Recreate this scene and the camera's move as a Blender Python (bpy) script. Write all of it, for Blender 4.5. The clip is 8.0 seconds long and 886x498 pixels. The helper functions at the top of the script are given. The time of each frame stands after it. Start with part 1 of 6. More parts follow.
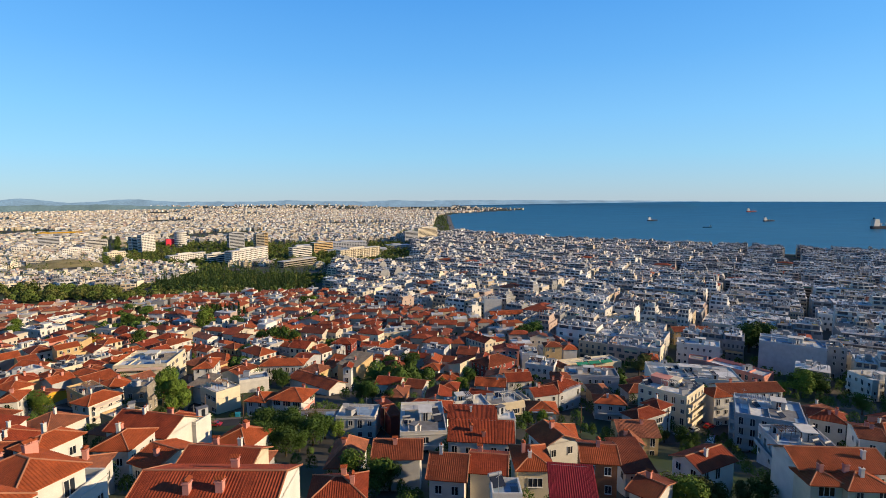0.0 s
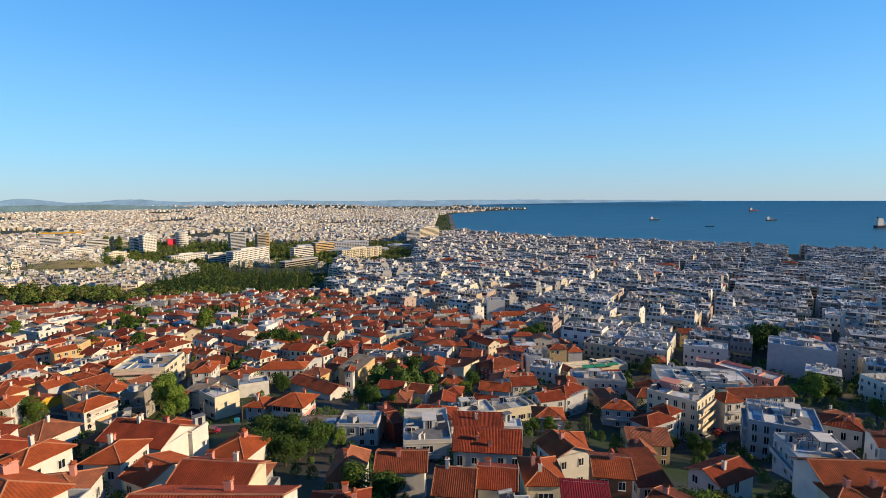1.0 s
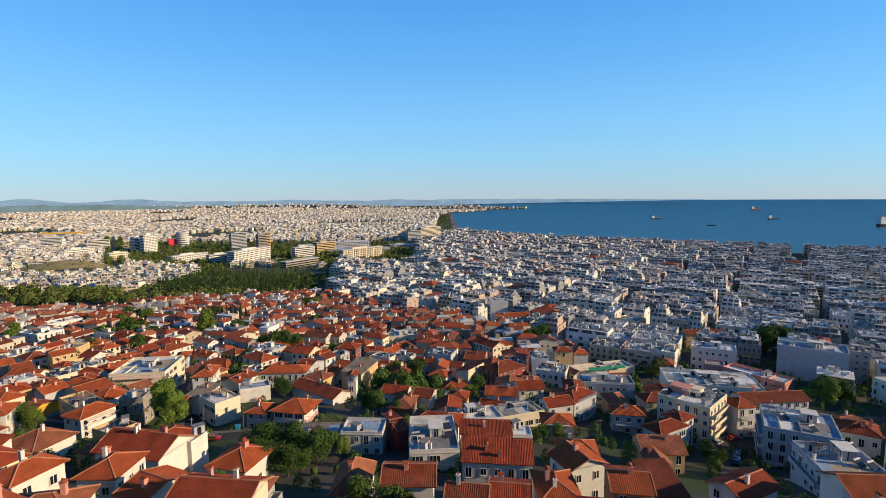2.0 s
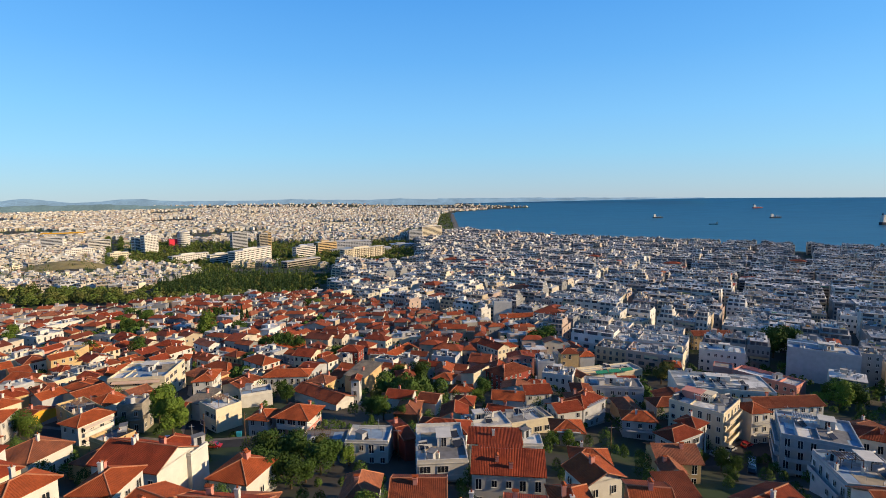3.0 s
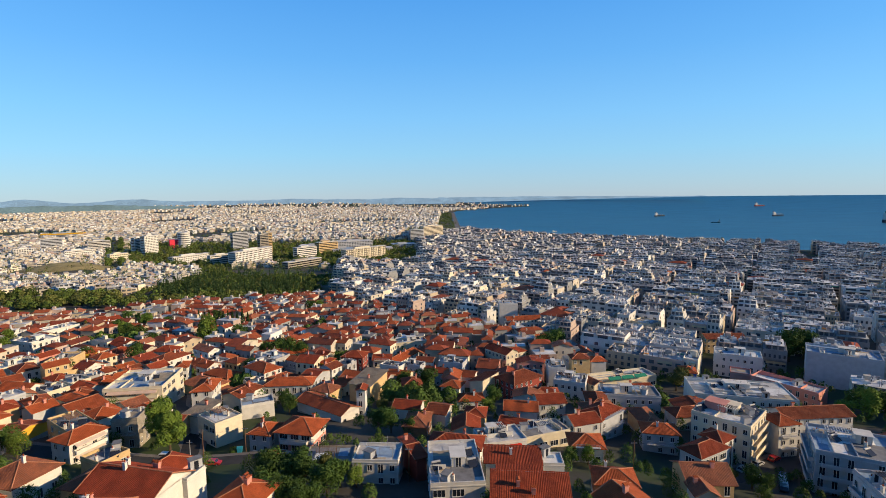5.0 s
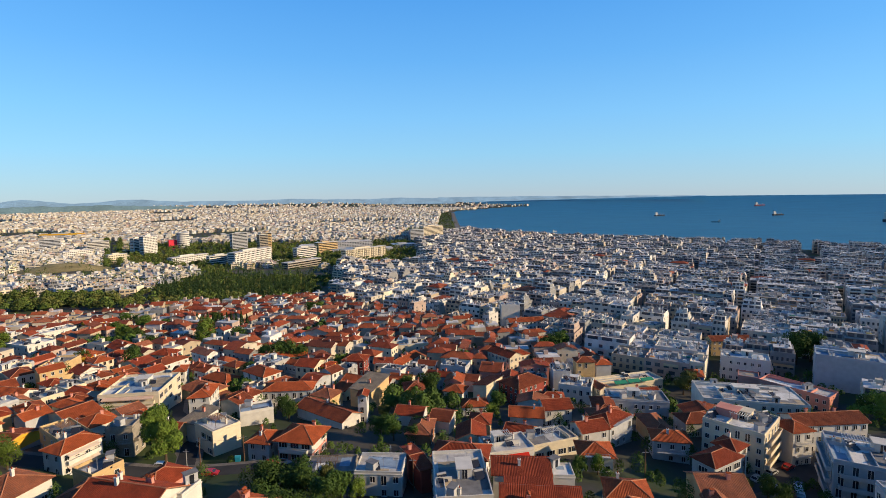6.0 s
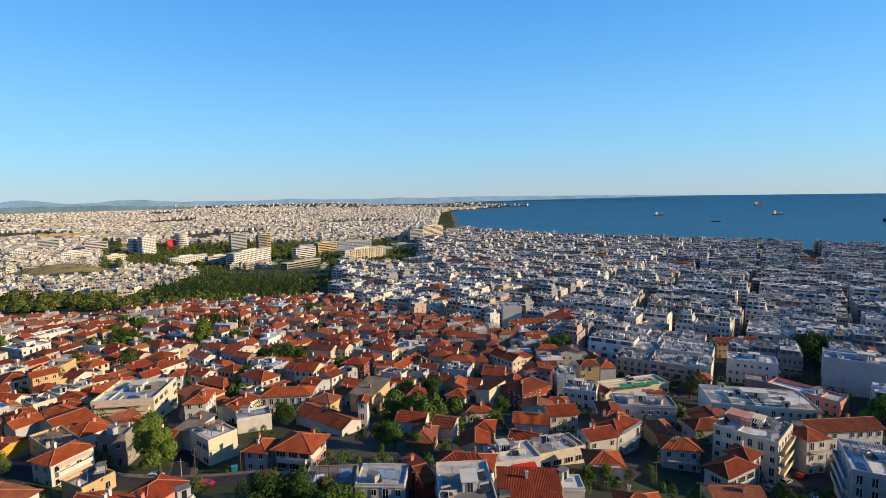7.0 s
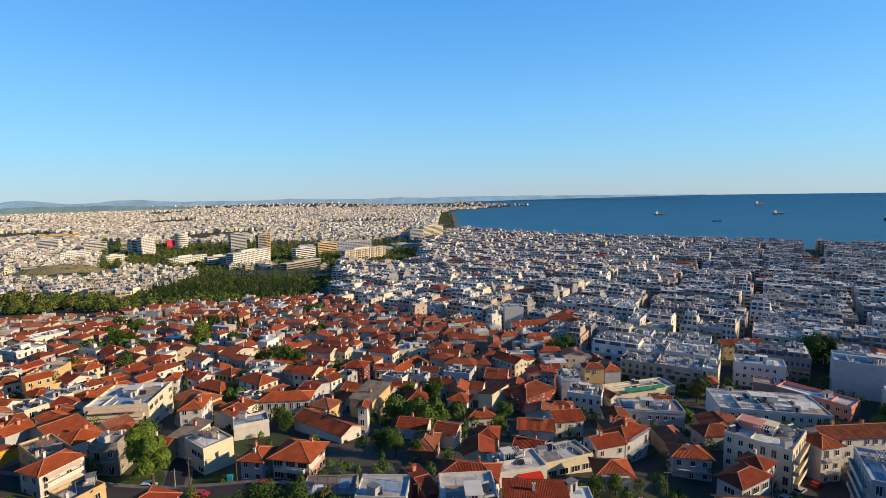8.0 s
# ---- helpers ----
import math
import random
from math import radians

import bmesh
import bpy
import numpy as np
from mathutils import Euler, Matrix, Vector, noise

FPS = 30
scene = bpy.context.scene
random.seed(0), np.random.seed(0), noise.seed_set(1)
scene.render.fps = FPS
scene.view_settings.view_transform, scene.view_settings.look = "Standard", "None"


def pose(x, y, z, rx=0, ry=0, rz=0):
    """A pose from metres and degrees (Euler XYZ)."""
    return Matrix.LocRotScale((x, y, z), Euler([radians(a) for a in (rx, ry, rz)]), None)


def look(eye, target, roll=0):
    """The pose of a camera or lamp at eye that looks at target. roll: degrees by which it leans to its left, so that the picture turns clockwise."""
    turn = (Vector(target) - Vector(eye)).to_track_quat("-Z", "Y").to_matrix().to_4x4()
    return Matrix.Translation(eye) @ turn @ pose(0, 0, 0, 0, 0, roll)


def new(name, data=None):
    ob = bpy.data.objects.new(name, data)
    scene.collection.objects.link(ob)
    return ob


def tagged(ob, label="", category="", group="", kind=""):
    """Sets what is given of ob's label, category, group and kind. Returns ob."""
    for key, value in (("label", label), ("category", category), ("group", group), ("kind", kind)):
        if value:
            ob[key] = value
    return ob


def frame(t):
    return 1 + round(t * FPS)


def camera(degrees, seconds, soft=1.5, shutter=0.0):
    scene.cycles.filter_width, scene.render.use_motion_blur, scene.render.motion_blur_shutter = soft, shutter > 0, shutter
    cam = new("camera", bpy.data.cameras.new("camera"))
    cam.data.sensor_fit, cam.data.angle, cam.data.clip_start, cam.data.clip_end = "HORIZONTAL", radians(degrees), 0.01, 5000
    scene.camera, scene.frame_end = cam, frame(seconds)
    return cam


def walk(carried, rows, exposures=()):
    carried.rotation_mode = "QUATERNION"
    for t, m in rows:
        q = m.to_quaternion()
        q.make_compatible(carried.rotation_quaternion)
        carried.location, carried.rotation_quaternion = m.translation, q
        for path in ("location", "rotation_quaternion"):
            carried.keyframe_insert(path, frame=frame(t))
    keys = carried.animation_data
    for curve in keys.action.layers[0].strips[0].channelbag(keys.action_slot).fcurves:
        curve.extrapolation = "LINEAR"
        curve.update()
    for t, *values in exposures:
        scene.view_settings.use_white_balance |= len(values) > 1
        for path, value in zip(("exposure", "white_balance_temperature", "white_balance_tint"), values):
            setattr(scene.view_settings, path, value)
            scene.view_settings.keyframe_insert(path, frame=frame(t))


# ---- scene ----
cam = camera(83.0, 8.0, soft=0.6)
# seconds, eye (sea level is z = 0), yaw to the left, pitch up, roll
PATH = [
    (0.0, 0.00, -0.00, 136.00, 0.002, -5.752, -0.166),
    (0.5, -0.29, 2.11, 136.15, 0.086, -5.760, -0.239),
    (1.0, -0.71, 4.05, 136.30, 0.179, -5.797, -0.241),
    (1.5, -1.37, 6.05, 136.49, 0.237, -5.835, -0.297),
    (3.0, -3.71, 12.04, 137.28, 0.380, -5.994, -0.486),
    (3.5, -4.54, 14.01, 137.54, 0.430, -6.051, -0.553),
    (4.0, -5.33, 15.99, 137.80, 0.454, -6.069, -0.596),
    (4.5, -5.99, 17.93, 137.98, 0.447, -6.088, -0.661),
    (6.0, -7.90, 24.22, 138.50, 0.404, -6.130, -0.774),
    (6.5, -8.46, 26.47, 138.65, 0.351, -6.121, -0.825),
    (7.0, -8.84, 28.66, 138.78, 0.346, -6.155, -0.844),
    (7.5, -9.20, 30.93, 138.81, 0.361, -6.173, -0.887),
    (8.0, -9.47, 33.07, 138.87, 0.358, -6.180, -0.907),
]
walk(cam, [(t, pose(x, y, z, 90 + pitch, 0, yaw) @ pose(0, 0, 0, 0, 0, roll)) for t, x, y, z, yaw, pitch, roll in PATH],
     exposures=[(0.0, 0.46), (8.0, 0.46)])

# ---- world and sun ----
SUN_AZ, SUN_EL = radians(101), radians(19.5)   # clockwise from +y, above the horizon
world = bpy.data.worlds.new("sky")
scene.world = world
world.use_nodes = True
wn = world.node_tree.nodes
sky = wn.new("ShaderNodeTexSky")
sky.sky_type = "NISHITA"
sky.sun_disc = False
sky.sun_elevation, sky.sun_rotation = SUN_EL, SUN_AZ
sky.altitude, sky.air_density, sky.dust_density, sky.ozone_density = 150, 1.0, 0.1, 3.0
wn["Background"].inputs["Strength"].default_value = 0.105
wl = world.node_tree.links
tint = wn.new("ShaderNodeMix")
tint.data_type, tint.blend_type = "RGBA", "MULTIPLY"
tint.inputs["Factor"].default_value = 1.0
tint.inputs[7].default_value = (0.585, 1.05, 1.36, 1)      # the deep blue of the clip's white balance
wl.new(sky.outputs[0], tint.inputs[6])
# clear air: pale and slightly rosy at the horizon, deep blue above
where = wn.new("ShaderNodeTexCoord")
part_z = wn.new("ShaderNodeSeparateXYZ")
wl.new(where.outputs["Generated"], part_z.inputs[0])
air = wn.new("ShaderNodeValToRGB")
AIR = [(0.0, (3.25, 3.75, 4.70)), (0.03, (2.90, 4.00, 5.20)), (0.08, (2.30, 4.35, 6.10)), (0.15, (1.75, 4.15, 6.80)), (0.25, (1.08, 3.40, 6.80)), (0.36, (0.65, 2.72, 6.50)), (0.50, (0.15, 0.92, 2.80)), (1.0, (0.07, 0.42, 1.50))]
for k, (at, rgb) in enumerate(AIR):
    e = air.color_ramp.elements[k] if k < 2 else air.color_ramp.elements.new(at)
    e.position, e.color = at, (*rgb, 1)
wl.new(part_z.outputs["Z"], air.inputs["Fac"])
haze = wn.new("ShaderNodeMix")
haze.data_type = "RGBA"
haze.inputs["Factor"].default_value = 0.76
wl.new(tint.outputs[2], haze.inputs[6])
wl.new(air.outputs[0], haze.inputs[7])
wl.new(haze.outputs[2], wn["Background"].inputs[0])
sun = new("sun", bpy.data.lights.new("sun", "SUN"))
sun.data.energy, sun.data.angle, sun.data.color = 4.7, radians(0.6), (1.0, 0.76, 0.47)
sun.matrix_world = look((0, 0, 500), (-math.sin(SUN_AZ) * 500, -math.cos(SUN_AZ) * 500, 500 - math.tan(SUN_EL) * 500))

# ---- materials ----
def material(name, colour, rough=0.85, vary=0.12, grain=1.5, spots=0.06, bump=0.15, metal=0.0, random_tint=0.0, island=False, palette=None, coat=0.0):
    """A surface with stains (large noise), grain (fine noise), relief, and a tone of its own for each object or island."""
    m = bpy.data.materials.new(name)
    m.use_nodes = True
    nt = m.node_tree
    n, l = nt.nodes, nt.links
    bsdf = n["Principled BSDF"]
    bsdf.inputs["Roughness"].default_value, bsdf.inputs["Metallic"].default_value = rough, metal
    if rough > 0.7:
        bsdf.inputs["Specular IOR Level"].default_value = 0.18
    co = n.new("ShaderNodeTexCoord")
    big = n.new("ShaderNodeTexNoise")
    big.inputs["Scale"].default_value, big.inputs["Detail"].default_value = 0.35 * grain, 5
    fine = n.new("ShaderNodeTexNoise")
    fine.inputs["Scale"].default_value, fine.inputs["Detail"].default_value = 6.0 * grain, 4
    l.new(co.outputs["Object"], big.inputs["Vector"])
    l.new(co.outputs["Object"], fine.inputs["Vector"])
    ramp = n.new("ShaderNodeMapRange")
    ramp.inputs["From Min"].default_value, ramp.inputs["From Max"].default_value = 0.3, 0.7
    ramp.inputs["To Min"].default_value, ramp.inputs["To Max"].default_value = 1 - vary, 1 + vary * 0.6
    l.new(big.outputs["Fac"], ramp.inputs["Value"])
    ramp2 = n.new("ShaderNodeMapRange")
    ramp2.inputs["From Min"].default_value, ramp2.inputs["From Max"].default_value = 0.3, 0.7
    ramp2.inputs["To Min"].default_value, ramp2.inputs["To Max"].default_value = 1 - spots, 1 + spots
    l.new(fine.outputs["Fac"], ramp2.inputs["Value"])
    mul = n.new("ShaderNodeMath")
    mul.operation = "MULTIPLY"
    l.new(ramp.outputs[0], mul.inputs[0])
    l.new(ramp2.outputs[0], mul.inputs[1])
    if island:
        src = n.new("ShaderNodeNewGeometry").outputs["Random Per Island"]
    else:
        src = n.new("ShaderNodeObjectInfo").outputs["Random"]
    if palette:
        pal = n.new("ShaderNodeValToRGB")
        pal.color_ramp.interpolation = "CONSTANT"
        pal.color_ramp.elements[0].color = (*palette[0], 1)
        pal.color_ramp.elements[1].position, pal.color_ramp.elements[1].color = 1 / len(palette), (*palette[1], 1)
        for i, c in enumerate(palette[2:], 2):
            e = pal.color_ramp.elements.new(i / len(palette))
            e.color = (*c, 1)
        l.new(src, pal.inputs["Fac"])
        base = pal.outputs[0]
    else:
        rgb = n.new("ShaderNodeRGB")
        rgb.outputs[0].default_value = (*[0.80 * q for q in colour], 1)      # all base colours lowered evenly, so that shade comes out deeper
        base = rgb.outputs[0]
    if random_tint:
        rt = n.new("ShaderNodeMapRange")
        rt.inputs["To Min"].default_value, rt.inputs["To Max"].default_value = 1 - random_tint, 1 + random_tint
        l.new(src, rt.inputs["Value"])
        mul2 = n.new("ShaderNodeMath")
        mul2.operation = "MULTIPLY"
        l.new(mul.outputs[0], mul2.inputs[0])
        l.new(rt.outputs[0], mul2.inputs[1])
        mul = mul2
    mix = n.new("ShaderNodeVectorMath")
    mix.operation = "SCALE"
    l.new(base, mix.inputs[0])
    l.new(mul.outputs[0], mix.inputs["Scale"])
    l.new(mix.outputs[0], bsdf.inputs["Base Color"])
    if coat:
        bsdf.inputs["Coat Weight"].default_value = coat
    if bump:
        b = n.new("ShaderNodeBump")
        b.inputs["Strength"].default_value, b.inputs["Distance"].default_value = bump, 0.05
        l.new(fine.outputs["Fac"], b.inputs["Height"])
        l.new(b.outputs[0], bsdf.inputs["Normal"])
    return m


def tile_material(name, colour, dark, **kw):
    """Clay roof tiles: rows and rolls laid out by the mesh's UV map in metres, with weathered patches."""
    m = material(name, colour, rough=0.8, vary=0.28, grain=1.2, spots=0.16, bump=0, random_tint=0.14, **kw)
    nt = m.node_tree
    n, l = nt.nodes, nt.links
    uv = n.new("ShaderNodeUVMap")
    uv.uv_map = "UVMap"
    sep = n.new("ShaderNodeSeparateXYZ")
    l.new(uv.outputs[0], sep.inputs[0])

    def saw(out, step, kind):
        k = n.new("ShaderNodeMath")
        k.operation = "MULTIPLY"
        k.inputs[1].default_value = (2 * math.pi if kind == "SINE" else 1) / step
        l.new(out, k.inputs[0])
        w = n.new("ShaderNodeMath")
        w.operation = kind
        l.new(k.outputs[0], w.inputs[0])
        return w.outputs[0]

    roll = saw(sep.outputs["X"], 0.32, "SINE")
    row = saw(sep.outputs["Y"], 0.42, "FRACT")
    h = n.new("ShaderNodeMath")
    h.operation = "MULTIPLY_ADD"
    h.inputs[1].default_value = 0.35
    l.new(row, h.inputs[0])
    l.new(roll, h.inputs[2])
    b = n.new("ShaderNodeBump")
    b.inputs["Strength"].default_value, b.inputs["Distance"].default_value = 0.35, 0.05
    l.new(h.outputs[0], b.inputs["Height"])
    bsdf = n["Principled BSDF"]
    l.new(b.outputs[0], bsdf.inputs["Normal"])
    # single tiles, darker or paler
    cell = n.new("ShaderNodeTexVoronoi")
    cell.inputs["Scale"].default_value = 2.6
    l.new(uv.outputs[0], cell.inputs["Vector"])
    mx = n.new("ShaderNodeMix")
    mx.data_type, mx.blend_type = "RGBA", "MIX"
    link = bsdf.inputs["Base Color"].links[0].from_socket
    pick = n.new("ShaderNodeMapRange")
    pick.inputs["From Min"].default_value, pick.inputs["From Max"].default_value = 0.55, 1.0
    pick.inputs["To Max"].default_value = 0.55
    sc = n.new("ShaderNodeSeparateColor")
    l.new(cell.outputs["Color"], sc.inputs[0])
    l.new(sc.outputs[0], pick.inputs["Value"])
    l.new(pick.outputs[0], mx.inputs["Factor"])
    l.new(link, mx.inputs[6])
    mx.inputs[7].default_value = (*dark, 1)
    l.new(mx.outputs[2], bsdf.inputs["Base Color"])
    return m


TILE = [tile_material("clay_tile_orange", (0.40, 0.090, 0.029), (0.22, 0.050, 0.021)),
        tile_material("clay_tile_red", (0.31, 0.058, 0.023), (0.16, 0.032, 0.016)),
        tile_material("clay_tile_brown", (0.24, 0.060, 0.026), (0.11, 0.035, 0.02)),
        tile_material("clay_tile_weathered", (0.33, 0.115, 0.06), (0.15, 0.07, 0.05)),
        tile_material("sheet_roof_crimson", (0.26, 0.022, 0.030), (0.16, 0.02, 0.02)),
        tile_material("slab_roof_grey", (0.27, 0.23, 0.18), (0.16, 0.13, 0.10))]
RIDGE = material("ridge_mortar", (0.52, 0.22, 0.12), vary=0.25)
WALL = dict(
    white=material("white_plaster", (0.74, 0.71, 0.65), vary=0.10, random_tint=0.06),
    cream=material("cream_plaster", (0.78, 0.68, 0.50), vary=0.10, random_tint=0.06),
    ochre=material("ochre_plaster", (0.66, 0.47, 0.24), vary=0.12, random_tint=0.06),
    yellow=material("yellow_plaster", (0.80, 0.46, 0.05), vary=0.08),
    grey=material("grey_plaster", (0.42, 0.41, 0.40), vary=0.14, random_tint=0.10),
    pale=material("pale_grey_plaster", (0.50, 0.51, 0.53), vary=0.12, random_tint=0.06),
    pink=material("pink_plaster", (0.68, 0.30, 0.24), vary=0.10),
    red=material("oxblood_plaster", (0.34, 0.075, 0.055), vary=0.12),
    blue=material("blue_plaster", (0.10, 0.19, 0.55), vary=0.10),
    brick=material("bare_brick", (0.40, 0.17, 0.085), vary=0.18, spots=0.15),
    stone=material("old_stone", (0.36, 0.32, 0.26), vary=0.25, spots=0.2),
    lilac=material("lilac_plaster", (0.34, 0.30, 0.52), vary=0.10),
    mint=material("mint_plaster", (0.45, 0.58, 0.50), vary=0.10))
DECK = dict(
    pale=material("roof_screed_pale", (0.60, 0.59, 0.57), vary=0.28, spots=0.12, random_tint=0.12),
    white=material("roof_paint_white", (0.80, 0.80, 0.78), vary=0.22, random_tint=0.08),
    grey=material("roof_felt_grey", (0.24, 0.24, 0.245), vary=0.30, random_tint=0.15),
    # the sky's blue on shaded decks put into the colour; blue hall roofs too
    blue=material("roof_skylit_blue", (0.32, 0.43, 0.56), vary=0.25),
    yellow=material("roof_sheet_yellow", (0.75, 0.42, 0.03), vary=0.1),
    ochre=material("roof_screed_ochre", (0.46, 0.38, 0.27), vary=0.28, random_tint=0.1))
GLASS = material("dark_window_glass", (0.025, 0.03, 0.04), rough=0.12, vary=0.3, bump=0, random_tint=0.5)
FRAME = material("white_window_frame", (0.72, 0.70, 0.66), rough=0.5, vary=0.05)
WOOD = material("brown_shutter_wood", (0.16, 0.08, 0.04), rough=0.6, vary=0.2)
SHADE = material("awning_cloth", (0.62, 0.56, 0.46), vary=0.1, palette=[(0.58, 0.42, 0.33), (0.46, 0.32, 0.20), (0.60, 0.50, 0.42), (0.52, 0.34, 0.25)])
METAL = material("grey_metal", (0.42, 0.43, 0.45), rough=0.68, metal=0.5, vary=0.1)
DARK = material("black_panel", (0.03, 0.035, 0.05), rough=0.25, vary=0.2, bump=0)
CONCRETE = material("concrete", (0.44, 0.42, 0.39), vary=0.2, spots=0.1)
ASPHALT = material("asphalt", (0.055, 0.055, 0.058), vary=0.25, grain=0.6)
PAVING = material("paving", (0.20, 0.18, 0.16), vary=0.25)
GRASS = material("grass", (0.07, 0.12, 0.025), vary=0.35, grain=0.8, spots=0.3)
BARK = material("bark", (0.12, 0.085, 0.055), vary=0.3, spots=0.25, bump=0.5)
LEAF = [material("leaf_deep", (0.065, 0.118, 0.022), vary=0.35, spots=0.3, bump=0, random_tint=0.25),
        material("leaf_bright", (0.135, 0.205, 0.030), vary=0.35, spots=0.3, bump=0, random_tint=0.25),
        material("leaf_cypress", (0.032, 0.062, 0.019), vary=0.35, spots=0.3, bump=0, random_tint=0.2),
        material("leaf_olive", (0.125, 0.135, 0.035), vary=0.35, spots=0.3, bump=0, random_tint=0.2),
        material("leaf_park", (0.105, 0.15, 0.03), vary=0.45, grain=0.12, spots=0.3, bump=0, island=True, random_tint=0.35),
        material("leaf_shrub", (0.085, 0.145, 0.028), vary=0.4, grain=0.5, spots=0.3, bump=0, island=True, random_tint=0.3)]
DRY_GRASS = material("dry_grass", (0.33, 0.27, 0.12), vary=0.4, grain=0.15, spots=0.3, bump=0)
CITY_SHADE = material("city_awning", (0.5, 0.4, 0.3), vary=0.1, island=True, palette=[(0.55, 0.50, 0.42), (0.50, 0.24, 0.08), (0.60, 0.58, 0.54), (0.10, 0.26, 0.18), (0.45, 0.34, 0.20), (0.16, 0.22, 0.36), (0.58, 0.44, 0.16)])
CITY_WALLS = [material("city_" + nm, c, vary=0.16, grain=0.6, bump=0) for nm, c in (
    ("white", (0.84, 0.82, 0.78)), ("bone", (0.62, 0.56, 0.46)), ("chalk", (0.66, 0.64, 0.59)), ("sand", (0.52, 0.43, 0.31)), ("ash", (0.31, 0.315, 0.32)),
    ("cream", (0.82, 0.73, 0.57)), ("rose", (0.52, 0.40, 0.34)))]
CITY_DECKS = [material("city_deck_" + nm, c, vary=0.3, grain=0.5, bump=0) for nm, c in (("pale", (0.50, 0.50, 0.50)), ("white", (0.72, 0.72, 0.72)), ("felt", (0.25, 0.25, 0.26)))]
CITY_TILE = tile_material("clay_tile_mixed", (0.4, 0.08, 0.03), (0.2, 0.05, 0.03), island=True,
                          palette=[(0.31, 0.076, 0.028), (0.26, 0.054, 0.023), (0.33, 0.086, 0.033), (0.16, 0.050, 0.028), (0.28, 0.062, 0.025), (0.25, 0.060, 0.030), (0.15, 0.038, 0.020), (0.29, 0.105, 0.055)])
CITY_GLASS = material("city_window_glass", (0.085, 0.095, 0.115), rough=0.25, vary=0.3, bump=0, island=True, random_tint=0.6)
CITY_MATS = CITY_WALLS + [CITY_GLASS] + CITY_DECKS + [CITY_TILE, METAL, CITY_SHADE]      # slots 0-6, 7, 8-10, 11, 12, 13

# ---- mesh tools ----
class Shape:
    """Collects faces of one mesh: points, faces, material slots and UVs."""

    def __init__(self):
        self.v, self.f, self.m, self.uv, self.flat = [], [], [], [], True

    def face(self, pts, mat=0, uv=None):
        i = len(self.v)
        self.v.extend(pts)
        self.f.append(tuple(range(i, i + len(pts))))
        self.m.append(mat)
        self.uv.extend(uv or [(p[0] + p[1], p[2]) for p in pts])

    def poly(self, pts, faces, mat=0):
        """A closed body whose faces share their points, so that it counts as one island."""
        i = len(self.v)
        self.v.extend(pts)
        for f in faces:
            self.f.append(tuple(i + k for k in f))
            self.m.append(mat)
            self.uv.extend((pts[k][0] + pts[k][1], pts[k][2]) for k in f)

    def box(self, x0, y0, z0, x1, y1, z1, mat=0, top=None, turn=None):
        p = [(x0, y0, z0), (x1, y0, z0), (x1, y1, z0), (x0, y1, z0), (x0, y0, z1), (x1, y0, z1), (x1, y1, z1), (x0, y1, z1)]
        if turn:
            p = [turn(q) for q in p]
        i = len(self.v)
        self.v.extend(p)
        for k, f in enumerate(((0, 1, 5, 4), (1, 2, 6, 5), (2, 3, 7, 6), (3, 0, 4, 7), (4, 5, 6, 7), (3, 2, 1, 0))):
            self.f.append(tuple(i + j for j in f))
            self.m.append(top if top is not None and k == 4 else mat)
            self.uv.extend((p[j][0] + p[j][1], p[j][2]) for j in f)

    def tube(self, path, r, mat=0, sides=6):
        rings = []
        for k, c in enumerate(path):
            a, b = Vector(path[max(k - 1, 0)]), Vector(path[min(k + 1, len(path) - 1)])
            d = (b - a).normalized()
            e = d.orthogonal().normalized()
            g = d.cross(e)
            rr = r[k] if isinstance(r, (list, tuple)) else r
            rings.append([tuple(Vector(c) + rr * (math.cos(q) * e + math.sin(q) * g)) for q in [2 * math.pi * s / sides for s in range(sides)]])
        pts = [p for ring in rings for p in ring]
        fs = []
        for k in range(len(rings) - 1):
            for s in range(sides):
                t = (s + 1) % sides
                fs.append((k * sides + s, k * sides + t, (k + 1) * sides + t, (k + 1) * sides + s))
        fs.append(tuple(range(sides))[::-1])
        fs.append(tuple((len(rings) - 1) * sides + s for s in range(sides)))
        self.poly(pts, fs, mat)

    def merge(self, other, m, slot=None):
        """Adds another Shape, moved by the matrix m; slot maps its material slots."""
        i = len(self.v)
        self.v.extend(tuple(m @ Vector(p)) for p in other.v)
        self.f.extend(tuple(i + k for k in f) for f in other.f)
        self.m.extend(slot[k] if slot else k for k in other.m)
        self.uv.extend(other.uv)

    def mesh(self, name, mats):
        me = bpy.data.meshes.new(name)
        me.from_pydata(self.v, [], self.f)
        for m in mats:
            me.materials.append(m)
        me.polygons.foreach_set("material_index", self.m)
        layer = me.uv_layers.new(name="UVMap")
        layer.data.foreach_set("uv", np.array(self.uv, dtype=np.float32).ravel())
        me.update()
        return me


def part(name, shape, mats, parent, label="", at=None):
    """Links a Shape (or a ready mesh) as one mesh object under a thing or a part."""
    me = shape if isinstance(shape, bpy.types.Mesh) else shape.mesh(name, mats)
    ob = new(name, me)
    ob.parent = parent
    if at is not None:
        ob.matrix_basis = at
    if label:
        ob["label"] = label
    return ob


def thing(name, m, label, category, group="", kind=""):
    ob = new(name)
    ob.empty_display_size = 0.5
    ob.matrix_basis = m
    return tagged(ob, label, category, group, kind)


